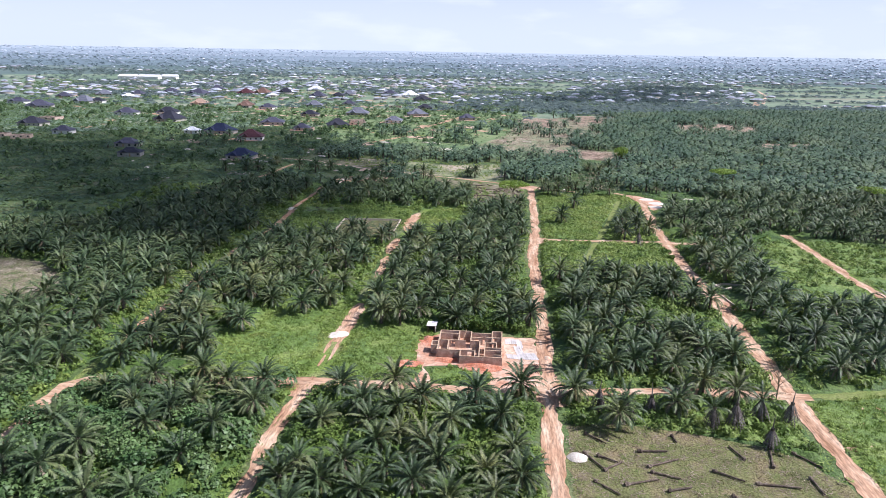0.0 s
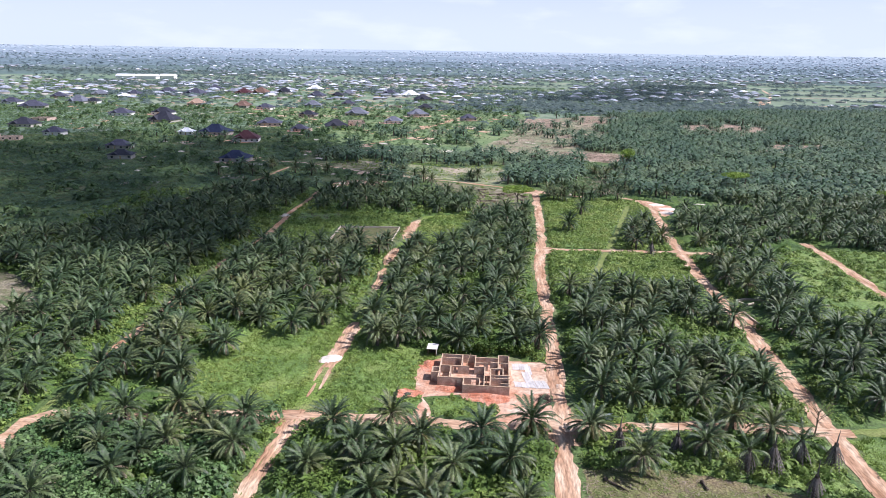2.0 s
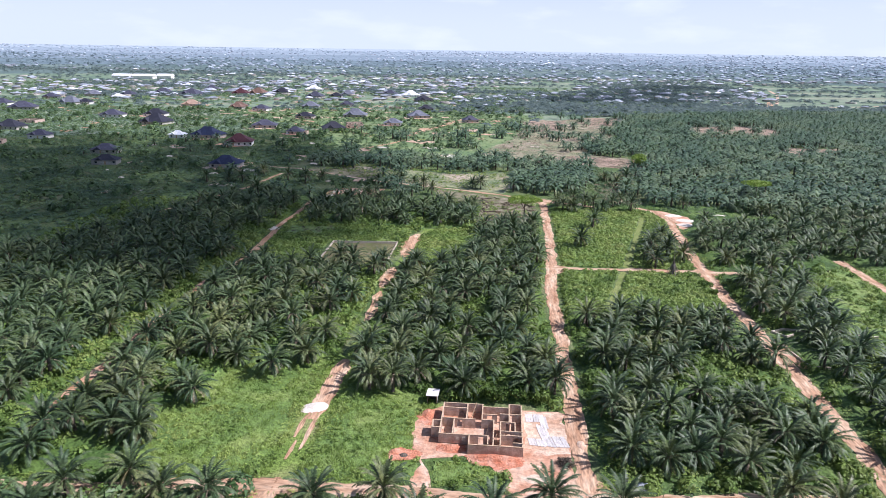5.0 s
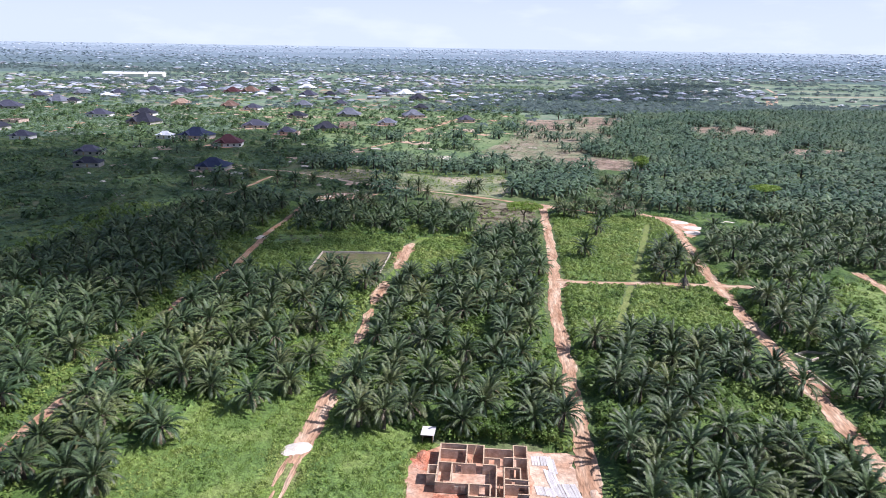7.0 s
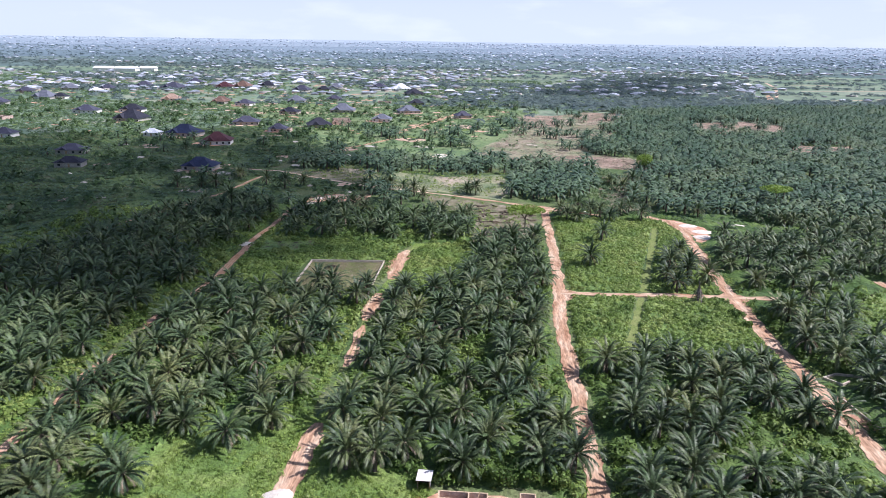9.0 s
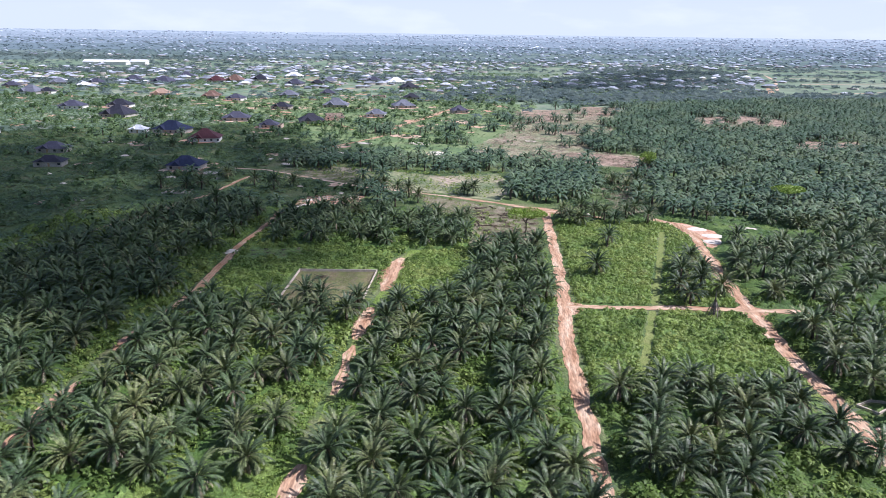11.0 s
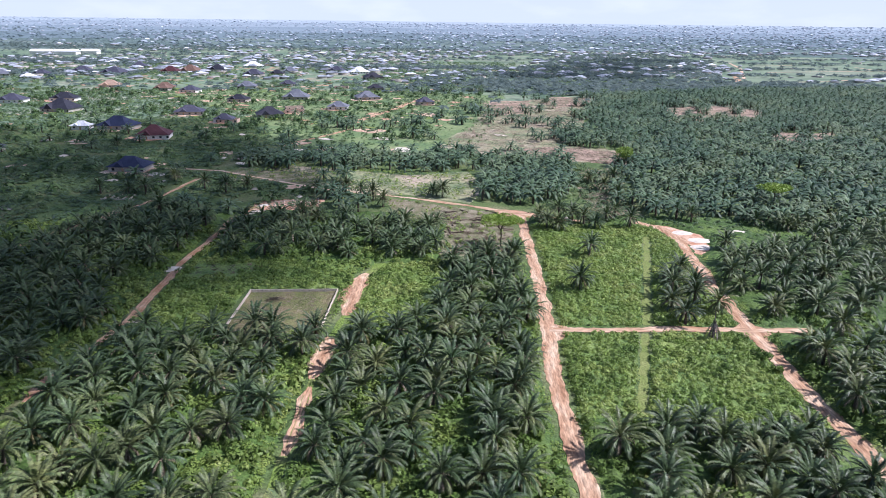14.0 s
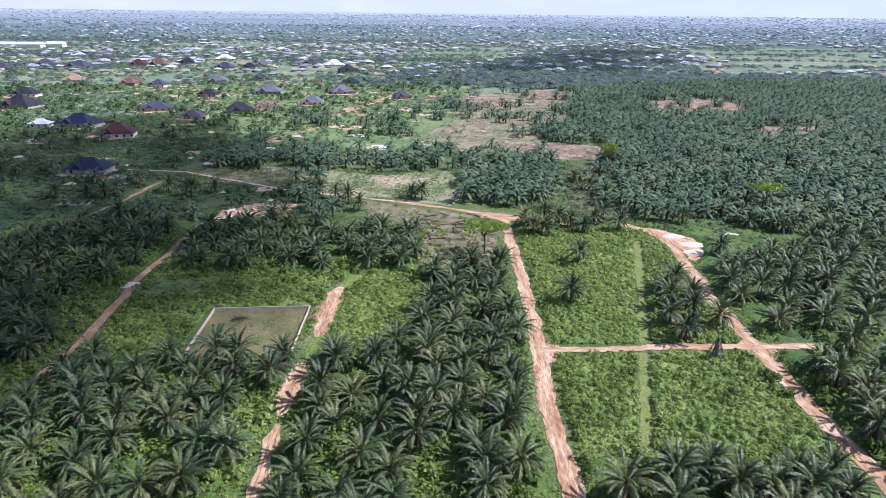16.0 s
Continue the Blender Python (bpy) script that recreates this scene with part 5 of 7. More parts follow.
near_bushes = np.concatenate([sow([[(-36, 84), (-36, 126), (7, 127), (7, 84)]], 4.2, 28, (YARD,), 1.2),
                              sow([[(17, 137), (17, 210), (58, 208), (58, 138)], [(-33, 165), (-33, 248), (8, 252), (8, 160)], [(-84, 180), (-84, 246), (-48, 246), (-48, 182)], [(-84, 132), (-84, 178), (-70, 178), (-70, 132)]], 7.5, 29, (PLOT_WEST,), 1.5)])
near_bushes = near_bushes[np.abs(near_bushes[:, 0] + 3) < 0.72 * near_bushes[:, 1] + 10]
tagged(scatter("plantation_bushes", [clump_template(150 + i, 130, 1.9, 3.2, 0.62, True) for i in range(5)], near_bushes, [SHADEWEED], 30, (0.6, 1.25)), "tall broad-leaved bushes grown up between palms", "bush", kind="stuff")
west_bushes = sow([[(-110, 84), (-110, 122), (-42, 126), (-42, 84)]], 3.1, 43, (), 1.2)
tagged(scatter("plantation_bushes", [mound_template(160 + i, 130, 1.9, 3.2, 0.62, 0.3) for i in range(5)], west_bushes, [BUSH], 44, (0.6, 1.25)), "tall dark broad-leaved bushes grown up between palms", "bush", kind="stuff")
copse = sow([BUSHLAND, [(-128, 366), (-120, 416), (-66, 386), (-92, 350)]], 12.0, 23, (), 2.0, 0.02)
copse = off_houses(copse[np.abs(copse[:, 0] + 3) < 0.74 * copse[:, 1] + 30], 16)
copse_kinds = [mound_template(130 + i, 50, 2.0, 3.0, 1.15, 0.1) for i in range(5)]
tagged(scatter("bush_trees", copse_kinds, copse, [BUSH], 24, (0.5, 1.5)), "dark rounded trees and tall bushes in open bush", "tree", kind="stuff")
scrub_n = 9000
sx_, sy_ = rng.uniform(-900, 250, scrub_n), rng.uniform(630, 1350, scrub_n)
good = (np.abs(sx_ + 3) < 0.72 * sy_ + 20) & (np.array([noise.noise((a * 0.009, b * 0.014, 5.0)) for a, b in zip(sx_, sy_)]) + rng.uniform(-0.3, 0.3, scrub_n) > -0.12)
for poly in (FOREST_EAST, BUSHLAND, BARE_WIDE):
    good &= ~inside(sx_, sy_, poly)
tagged(scatter("town_scrub", [mound_template(140 + i, 12, 2.6, 1.2, 2.4, 0.05, 0.65) for i in range(5)], np.stack([sx_[good], sy_[good], rise(sx_[good], sy_[good])], 1), [FARBUSH], 25, (0.5, 1.5)), "green scrub between the far houses", "bush", kind="stuff")

BELTS = [(-260, 60, 1190, 22, 260), (-40, 200, 1060, 22, 200), (-760, -420, 1230, 35, 420), (-640, -420, 1000, 25, 260), (-1300, -500, 1700, 70, 500), (-700, 500, 1480, 30, 300), (-100, 700, 1640, 30, 300), (-500, 200, 1780, 30, 260), (370, 760, 1120, 8, 80), (430, 820, 1260, 9, 90), (480, 880, 1420, 12, 90), (560, 900, 1560, 14, 90), (0, 160, 1180, 6, 24)]
tree_kinds = [mound_template(90 + i, 12, 4.2, 2.6, 4.2, 0.04, 0.65) for i in range(6)]
n_far = 13000
fx, fy = rng.uniform(-2300, 2300, n_far), rng.uniform(620, 1840, n_far)
dense = np.array([noise.noise((x * 0.004, y * 0.008, 2.0)) for x, y in zip(fx, fy)])
ok = (np.abs(fx) < fy * 0.85 + 60) & (dense + rng.uniform(-0.3, 0.3, n_far) > -0.04)
for poly in (FOREST_EAST, BUSHLAND, BARE_WIDE):
    ok &= ~inside(fx, fy, poly)
for poly in (TOWN_FIELD, TOWN_GREEN):
    ok &= ~inside(fx, fy, poly) | (rng.random(n_far) < 0.2)
belt = np.stack([rng.uniform(0, 700, 4200), rng.uniform(780, 1620, 4200)], 1)
belt = belt[inside(belt[:, 0], belt[:, 1], TOWN_WOOD) & ~inside(belt[:, 0], belt[:, 1], FOREST_EAST)]
fringe = np.stack([rng.uniform(-60, 900, 1400), rng.normal(900, 45, 1400)], 1)
fringe = fringe[(fringe[:, 1] > 800) & ~inside(fringe[:, 0], fringe[:, 1], FOREST_EAST)]
belt = np.concatenate([belt, fringe])
rows_of_trees = [np.stack([rng.uniform(bx0, bx1, bn), rng.normal(by0, bs, bn)], 1) for bx0, bx1, by0, bs, bn in BELTS]
far_places = np.concatenate([np.stack([fx[ok], fy[ok]], 1), belt] + rows_of_trees)
far_places = np.concatenate([far_places, rise(far_places[:, 0], far_places[:, 1])[:, None]], 1)
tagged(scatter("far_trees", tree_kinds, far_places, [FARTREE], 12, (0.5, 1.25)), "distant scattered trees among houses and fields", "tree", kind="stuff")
horizon_kinds = [mound_template(110 + i, 8, 4.8, 1.5, 4.8, 0.05, 0.5) for i in range(5)]
pale_n = 5000
hx, hy = rng.uniform(-4000, 4000, pale_n), rng.uniform(2900, 4300, pale_n)
ok = (np.abs(hx) < hy * 0.8) & (np.hypot(hx, hy) < 4880)
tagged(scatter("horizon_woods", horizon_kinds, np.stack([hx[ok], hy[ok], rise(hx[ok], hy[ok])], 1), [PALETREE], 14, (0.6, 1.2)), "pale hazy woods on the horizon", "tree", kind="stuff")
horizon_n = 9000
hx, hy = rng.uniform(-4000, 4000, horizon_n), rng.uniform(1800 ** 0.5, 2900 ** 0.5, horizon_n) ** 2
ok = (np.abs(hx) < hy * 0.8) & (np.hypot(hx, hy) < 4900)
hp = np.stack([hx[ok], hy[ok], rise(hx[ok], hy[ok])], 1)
tagged(scatter("horizon_trees", horizon_kinds, hp, [HAZETREE], 13, (0.7, 1.4)), "hazy trees on the far plain", "tree", kind="stuff")


# ---- town ----
def small_house_template(seed):
    """A plain far bungalow: walls and a hipped roof."""
    r = random.Random(seed)
    w, d, h, e = r.uniform(6, 9), r.uniform(4.5, 6.5), 3.0, 0.7
    k = r.uniform(1.6, 2.8)
    v = [(-w, -d, 0), (w, -d, 0), (w, d, 0), (-w, d, 0), (-w, -d, h), (w, -d, h), (w, d, h), (-w, d, h)]
    v += [(-w - e, -d - e, h), (w + e, -d - e, h), (w + e, d + e, h), (-w - e, d + e, h), (-w + d, 0, h + k), (w - d, 0, h + k)]
    quads = [(0, 1, 5, 4), (1, 2, 6, 5), (2, 3, 7, 6), (3, 0, 4, 7)]
    f = [t for a, b, c, q in quads for t in ((a, b, c), (a, c, q))]
    roof = [(8, 9, 13), (8, 13, 12), (10, 11, 12), (10, 12, 13), (9, 10, 13), (11, 8, 12)]
    return np.array(v, float), np.array(f + roof), np.array([1] * len(f) + [0] * len(roof))


def small_shell_template(seed):
    """A far roofless shell: four walls and a crossing one."""
    r = random.Random(seed)
    w, d, h, t = r.uniform(6, 9), r.uniform(4.5, 6.5), 2.6, 0.3
    v, f = [], []
    for x0, y0, x1, y1 in ((-w, -d, w, -d + t), (-w, d - t, w, d), (-w, -d + t, -w + t, d - t), (w - t, -d + t, w, d - t), (-t, -d + t, t, d - t)):
        k = len(v)
        v += [(x, y, z) for z in (0, h) for x, y in ((x0, y0), (x1, y0), (x1, y1), (x0, y1))]
        for p, q, s, u in ((4, 5, 6, 7), (0, 1, 5, 4), (1, 2, 6, 5), (2, 3, 7, 6), (3, 0, 4, 7)):
            f += [(k + p, k + q, k + s), (k + p, k + s, k + u)]
    return np.array(v, float), np.array(f), np.full(len(f), 2)


def town(name, n, y0, y1, spread, seed, scale, label, mats):
    r = np.random.default_rng(seed)
    x, y = r.uniform(-4200, 4200, n * 5), r.uniform(y0 ** 0.5, y1 ** 0.5, n * 5) ** 2
    thick = np.array([noise.noise((a * 0.0016, b * 0.0022, 7.0)) for a, b in zip(x, y)])
    good = (np.abs(x) < y * spread + 50) & (np.hypot(x, y) < 4880) & (thick + r.uniform(-0.5, 0.5, n * 5) > -0.05 - 0.25 * np.clip((x + 500) / 900, -1, 1))
    for poly in (FOREST_EAST, BUSHLAND, BARE_WIDE, [(0, 780), (0, 1010), (700, 1010), (700, 780)], TOWN_FIELD):
        good &= ~inside(x, y, poly)
    good &= ~inside(x, y, TOWN_GREEN) | (r.random(n * 5) < 0.15)
    x, y = x[good][:n], y[good][:n]
    p = np.stack([x, y, rise(x, y)], 1)
    ob = scatter(name, [small_house_template(seed + i) for i in range(6)] + ([small_shell_template(seed + i) for i in range(2)] if len(mats) > 2 else []), p, mats, seed, scale)
    return tagged(ob, label, "houses", kind="stuff")


town("town_houses", 2100, 900, 1850, 0.75, 61, (0.4, 1.05), "scattered pale-roofed bungalows of a distant town", [FARROOF, RENDERED, RENDERED])
town("horizon_houses", 3200, 1860, 4600, 0.75, 62, (0.42, 0.85), "tiny pale roofs of a town at the horizon, haze in their colour", [HAZEROOF, HAZEROOF])


def disc_template(seed):
    r = random.Random(seed)
    n = 12
    v = [(0, 0, 0.06)] + [(math.cos(6.283 * k / n) * r.uniform(0.6, 1.3) * 5, math.sin(6.283 * k / n) * r.uniform(0.5, 1.1) * 4, 0.06) for k in range(n)]
    f = [(0, 1 + k, 1 + (k + 1) % n) for k in range(n)]
    return np.array(v), np.array(f), np.full(n, seed % 3)


yards = np.stack([rng.uniform(-620, 10, 700), rng.uniform(520, 1250, 700)], 1)
yards = yards[(np.abs(yards[:, 0]) < yards[:, 1] * 0.7) & (yards[:, 1] > 560 - 0.35 * yards[:, 0] * (rng.random(700) < 0.5))]
tagged(scatter("bare_yards", [disc_template(i) for i in range(9)], np.concatenate([yards, np.stack([rng.normal(-330, 130, 160), rng.normal(1010, 90, 160)], 1), np.stack([rng.normal(-210, 70, 60), rng.normal(760, 70, 60)], 1)]), [YARDSOIL, PALESOIL, SHORTGRASS], 77, (0.5, 1.6)), "bare earth yards and dug plots among the houses", "ground", kind="stuff")


def bungalow(x, y, width, style, seed):
    """A bungalow with a high hipped roof, windows and a door; raw ones have bare block walls and no roof."""
    rnd = random.Random(seed)
    top = new("unroofed_house" if style == "raw" else "bungalow")
    w, d, h = width * 0.46, width * rnd.uniform(0.3, 0.38), 3.0 if style != "raw" else 2.7
    bm = bmesh.new()
    if style == "raw":
        for a in ((-w, -d, w, -d + 0.25), (-w, d - 0.25, w, d), (-w, -d, -w + 0.25, d), (w - 0.25, -d, w, d), (-0.12, -d, 0.12, d), (-w, 0, w, 0.25)):
            bm = bmesh.new()
            box(bm, a[0], a[1], 0, a[2], a[3], h * rnd.uniform(0.8, 1))
            part("wall", bm, BLOCK, top)
        for k in range(3):
            bm = bmesh.new()
            cx = -w + width * (k + 0.5) / 3
            # no hole is cut: a dark box stands in for the opening's shade
            box(bm, cx - 0.6, -d - 0.02, 0.9, cx + 0.6, -d + 0.05, 2.1)
            part("window", bm, GLASS, top, "dark panel for an empty window opening")
    else:
        box(bm, -w, -d, 0, w, d, h)
        part("wall", bm, PLASTER if style in ("red", "white") or seed % 3 == 0 else RENDERED, top)
        bm = bmesh.new()
        e, k = 0.95, d * rnd.uniform(0.58, 0.76)
        lo = [bm.verts.new(p) for p in ((-w - e, -d - e, h - 0.25), (w + e, -d - e, h - 0.25), (w + e, d + e, h - 0.25), (-w - e, d + e, h - 0.25))]
        mid = [bm.verts.new(p) for p in ((-w * 0.55, -d * 0.5, h + k * 0.5), (w * 0.55, -d * 0.5, h + k * 0.5), (w * 0.55, d * 0.5, h + k * 0.5), (-w * 0.55, d * 0.5, h + k * 0.5))]
        hi = [bm.verts.new(p) for p in ((-w + d * 1.05, 0, h + k), (w - d * 1.05, 0, h + k))]
        for i in range(4):
            bm.faces.new((lo[i], lo[(i + 1) % 4], mid[(i + 1) % 4], mid[i]))
        bm.faces.new((mid[0], mid[1], hi[1], hi[0])), bm.faces.new((mid[2], mid[3], hi[0], hi[1]))
        bm.faces.new((mid[1], mid[2], hi[1])), bm.faces.new((mid[3], mid[0], hi[0]))
        bm.faces.new(lo[::-1])
        part("roof", bm, ROOFS[style], top, f"{ROOFS[style].name.replace('_', ' ')} of metal tiles")
        # front gable over the porch
        bm = bmesh.new()
        g = w * 0.3
        a = [bm.verts.new(p) for p in ((-g - w * 0.35, -d - e - 0.6, h - 0.2), (g - w * 0.35, -d - e - 0.6, h - 0.2), (-w * 0.35, -d - e - 0.6, h + k * 0.5), (-g - w * 0.35, -d * 0.3, h - 0.2), (g - w * 0.35, -d * 0.3, h - 0.2), (-w * 0.35, -d * 0.3, h + k * 0.5))]
        bm.faces.new((a[0], a[1], a[2])), bm.faces.new((a[1], a[4], a[5], a[2])), bm.faces.new((a[3], a[0], a[2], a[5]))
        part("porch_roof", bm, ROOFS[style], top)
        n = max(3, int(width / 4))
        for i in range(n):
            cx = -w + width * (i + 0.5) / n
            bm = bmesh.new()
            if i == n // 3:
                box(bm, cx - 0.5, -d - 0.05, 0.1, cx + 0.5, -d + 0.05, 2.1)
                part("door", bm, TIMBER, top, "brown door")
            else:
                box(bm, cx - 0.65, -d - 0.05, 0.95, cx + 0.65, -d + 0.05, 2.15)
                part("window", bm, GLASS, top)
    top.matrix_basis = pose(x, y, float(rise(x, y)), 0, 0, rnd.choice((-8, 0, 5, 12, 20)))
    words = "bare block bungalow shell without a roof in the bush" if style == "raw" else f"pale-walled bungalow with a {ROOFS[style].name.replace('_', ' ')} on open land"
    return tagged(top, words, "house")


for house_no, (hx_, hy_, hw_, hs_) in enumerate(HOUSES + HOUSES_FAR):
    bungalow(hx_, hy_, hw_, hs_, house_no)
    if house_no < len(HOUSES):
        patch("house_yard", ragged_disc(hx_ + hw_ * 0.2 * (house_no % 3 - 1), hy_ - hw_ * 0.15, hw_ * (0.62 + 0.06 * (house_no % 4)), hw_ * 0.5, house_no), (YARDSOIL, PALESOIL, SHORTGRASS)[house_no % 3], 0.32 + 0.006 * house_no, "trodden pale yard round a bungalow", 1.0)


def warehouse(x, y, w, d):
    top = new("warehouse")
    bm = bmesh.new()
    box(bm, -w / 2, -d / 2, 0, w / 2, d / 2, 6)
    part("wall", bm, PLASTER, top)
    bm = bmesh.new()
    v = [bm.verts.new(p) for p in ((-w / 2 - 1, -d / 2 - 1, 6), (w / 2 + 1, -d / 2 - 1, 6), (w / 2 + 1, d / 2 + 1, 6), (-w / 2 - 1, d / 2 + 1, 6), (-w / 2 - 1, 0, 10), (w / 2 + 1, 0, 10))]
    for q in ((0, 1, 5, 4), (2, 3, 4, 5), (1, 2, 5), (3, 0, 4), (3, 2, 1, 0)):
        bm.faces.new([v[i] for i in q])
    part("roof", bm, ROOFS["white"], top)
    top.matrix_basis = pose(x, y, float(rise(x, y)), 0, 0, 3)
    tagged(top, "long warehouse with a pale metal roof", "warehouse", "warehouses")


for spot in ((-788, 1425, 36, 20), (-745, 1432, 42, 20), (-712, 1456, 30, 18)):
    warehouse(*spot)


# ---- the shell house and its yard ----
HOUSE_WALLS = [  # x0, y0, x1, y1 of the wall lines
    (-12.9, 155.25, -5.4, 155.25), (-5.4, 154.5, -0.35, 154.5), (-0.35, 155.7, 1.95, 155.7), (1.95, 141.1, 1.95, 155.7), (-7.5, 141.1, 1.95, 141.1), (-7.5, 141.1, -7.5, 144.05),
    (-12.9, 144.05, -7.5, 144.05), (-12.9, 144.05, -12.9, 155.25), (-12.9, 153.6, -8.3, 153.6), (-8.3, 149.6, -8.3, 155.25), (-5.4, 149.55, -5.4, 155.25),
    (-5.4, 151.6, -2.7, 151.6), (-1.95, 152.0, 1.95, 152.0), (-0.35, 149.05, -0.35, 155.7), (-12.9, 149.7, -10.55, 149.7), (-10.55, 149.45, -6.7, 149.45),
    (-10.55, 144.05, -10.55, 149.45), (-5.4, 149.55, -3.2, 149.55), (-3.2, 141.1, -3.2, 149.55), (-1.95, 149.05, 0.7, 149.05), (-1.95, 141.1, -1.95, 149.05), (0.7, 145.8, 0.7, 149.05),
    (-1.95, 145.8, 1.95, 145.8), (-1.95, 144.4, 1.95, 144.4), (-7.5, 144.05, -4.15, 144.05), (-4.15, 141.1, -4.15, 144.05), (0.3, 142.1, 1.95, 142.1),
    (-14.4, 146.0, -12.9, 146.0), (-14.4, 148.6, -12.9, 148.6), (-14.4, 146.0, -14.4, 148.6),
]
shell = new("shell_house")
tagged(shell, "unfinished bungalow of bare brown block walls without a roof", "house")
for wall_no, (x0, y0, x1, y1) in enumerate(HOUSE_WALLS):
    rnd = random.Random(wall_no)
    t = 0.1
    along_x = y0 == y1
    length = (x1 - x0) if along_x else (y1 - y0)
    high = 1.95 + rnd.uniform(-0.06, 0.06) + wall_no * 0.004
    # doorways in the inner walls; the outer ones stand closed
    cuts = []
    if length > 2.4 and 8 <= wall_no < 26:
        door_at = rnd.uniform(0.5, length - 1.5)
        cuts = [(door_at, door_at + 0.95, 0.0, 1.75)]
    bm = bmesh.new()
    pieces, at = [], 0.0
    for c0, c1, z0, z1 in cuts:
        pieces += [(at, c0, 0, high), (c0, c1, z1, high)] + ([(c0, c1, 0, z0)] if z0 > 0 else [])
        at = c1
    pieces.append((at, length, 0, high))
    for s0, s1, z0, z1 in pieces:
        if along_x:
            box(bm, x0 + s0 - (t if s0 == 0 else 0), y0 - t, z0, x0 + s1 + (t if s1 == length else 0), y0 + t, z1)
        else:
            box(bm, x0 - t, y0 + s0 + (t + 0.003 if s0 == 0 else 0), z0, x0 + t, y0 + s1 - (t + 0.003 if s1 == length else 0), z1)
    wall = part("block_wall", bm, BLOCK, shell)
    bm = bmesh.new()
    s0, s1 = (-t, length + t) if along_x else (t + 0.003, length - t - 0.003)
    lap = 0.006
    if along_x:
        box(bm, x0 + s0, y0 - t - lap, high + 0.004, x0 + s1, y0 + t + lap, high + 0.06)
    else:
        box(bm, x0 - t - lap, y0 + s0, high + 0.004, x0 + t + lap, y0 + s1, high + 0.06)
    part("wall_coping", bm, BLOCKTOP, wall)
bm = bmesh.new()
box(bm, -13.0, 143.95, 0.0, 2.05, 155.2, 0.16)
box(bm, -7.6, 141.05, 0.0, 2.05, 143.95, 0.155)
part("floor_slab", bm, YARDSOIL, shell, "sandy floor filling")
for x0, y0, x1, z0, z1 in ((-9.95, 144.05, -9.3, 0.85, 1.5), (-8.8, 144.05, -8.15, 0.8, 1.5), (-2.75, 141.1, -2.1, 1.0, 1.7)):
    bm = bmesh.new()
    box(bm, x0, y0 - 0.13, z0, x1, y0 - 0.07, z1)
    part("window_infill", bm, PALEBLOCK, shell, "pale blocked-up window opening")
shell.matrix_basis = pose(0, 0.2, 0)
for prop_no, (x0, y0, z0, x1, y1, z1) in enumerate([(-7.6, 152.2, 0.2, -6.6, 155.0, 2.6), (-4.4, 146, 0.2, -4.3, 146.2, 2.9), (-2.7, 143, 0.2, -2.7, 143.6, 2.8)]):
    bm = bmesh.new()
    tube(bm, [(x0, y0, z0), (x1, y1, z1)], [0.09, 0.09], 4)
    plank = new("timber_plank", finish(bm, "timber_plank", TIMBER))
    tagged(plank, "rough timber plank leaning inside the shell house", "plank", "timber planks")

patch("pale_yard", [(2.6, 144), (2.5, 156.8), (10, 157), (10.3, 143), (6, 142.5)], PALESOIL, 0.07, "pale sandy ground under the roofing sheets", 0.8)
patch("dug_soil", [(-7.6, 139.4), (-7.9, 141.3), (2.1, 141.3), (1.9, 138.6), (-2.4, 136.9), (-5, 138.4)], REDSOIL, 0.08, "dug bright red soil along the house wall", 0.5)
patch("dug_soil_side", [(-13.4, 141.6), (-13, 144), (-8, 144), (-8, 141.8), (-10, 141)], REDSOIL, 0.08, "dug bright red soil along the house wall", 0.4)
patch("dug_soil_west", ragged_disc(-18.7, 139.8, 2.9, 2.0), REDSOIL, 0.08, "dug bright red soil round a pit", 0.6)
patch("dug_soil_back", ragged_disc(-15.6, 153, 1.8, 3.6, -0.1), REDSOIL, 0.08, "dug bright red soil", 1.0)


def heap(name, x, y, rx, ry, h, mat, label, seed=0, turn=0.0, category="heap"):
    """A loose heap with an uneven outline."""
    bm = bmesh.new()
    rings, n = 6, 20
    rows_ = []
    for i in range(rings):
        s = i / (rings - 1)
        row = []
        for k in range(n):
            a = 2 * math.pi * k / n
            r = (1 - s) * (1 + 0.22 * noise.noise((math.cos(a) * 1.5, math.sin(a) * 1.5, seed + 0.3 * i)))
            z = h * (math.sin(s * math.pi / 2) ** 1.3) * (1 + 0.2 * noise.noise((math.cos(a) * 2, math.sin(a) * 2, seed + s * 2)))
            row.append(bm.verts.new((rx * r * math.cos(a), ry * r * math.sin(a), z if i else -0.02)))
        rows_.append(row)
    for a, b in zip(rows_, rows_[1:]):
        for k in range(n):
            bm.faces.new((a[k], a[(k + 1) % n], b[(k + 1) % n], b[k]))
    bmesh.ops.remove_doubles(bm, verts=bm.verts, dist=0.002)
    ob = new(name, finish(bm, name, mat, True))
    ob.matrix_basis = pose(x, y, 0.09, 0, 0, turn)
    return tagged(ob, label, category)


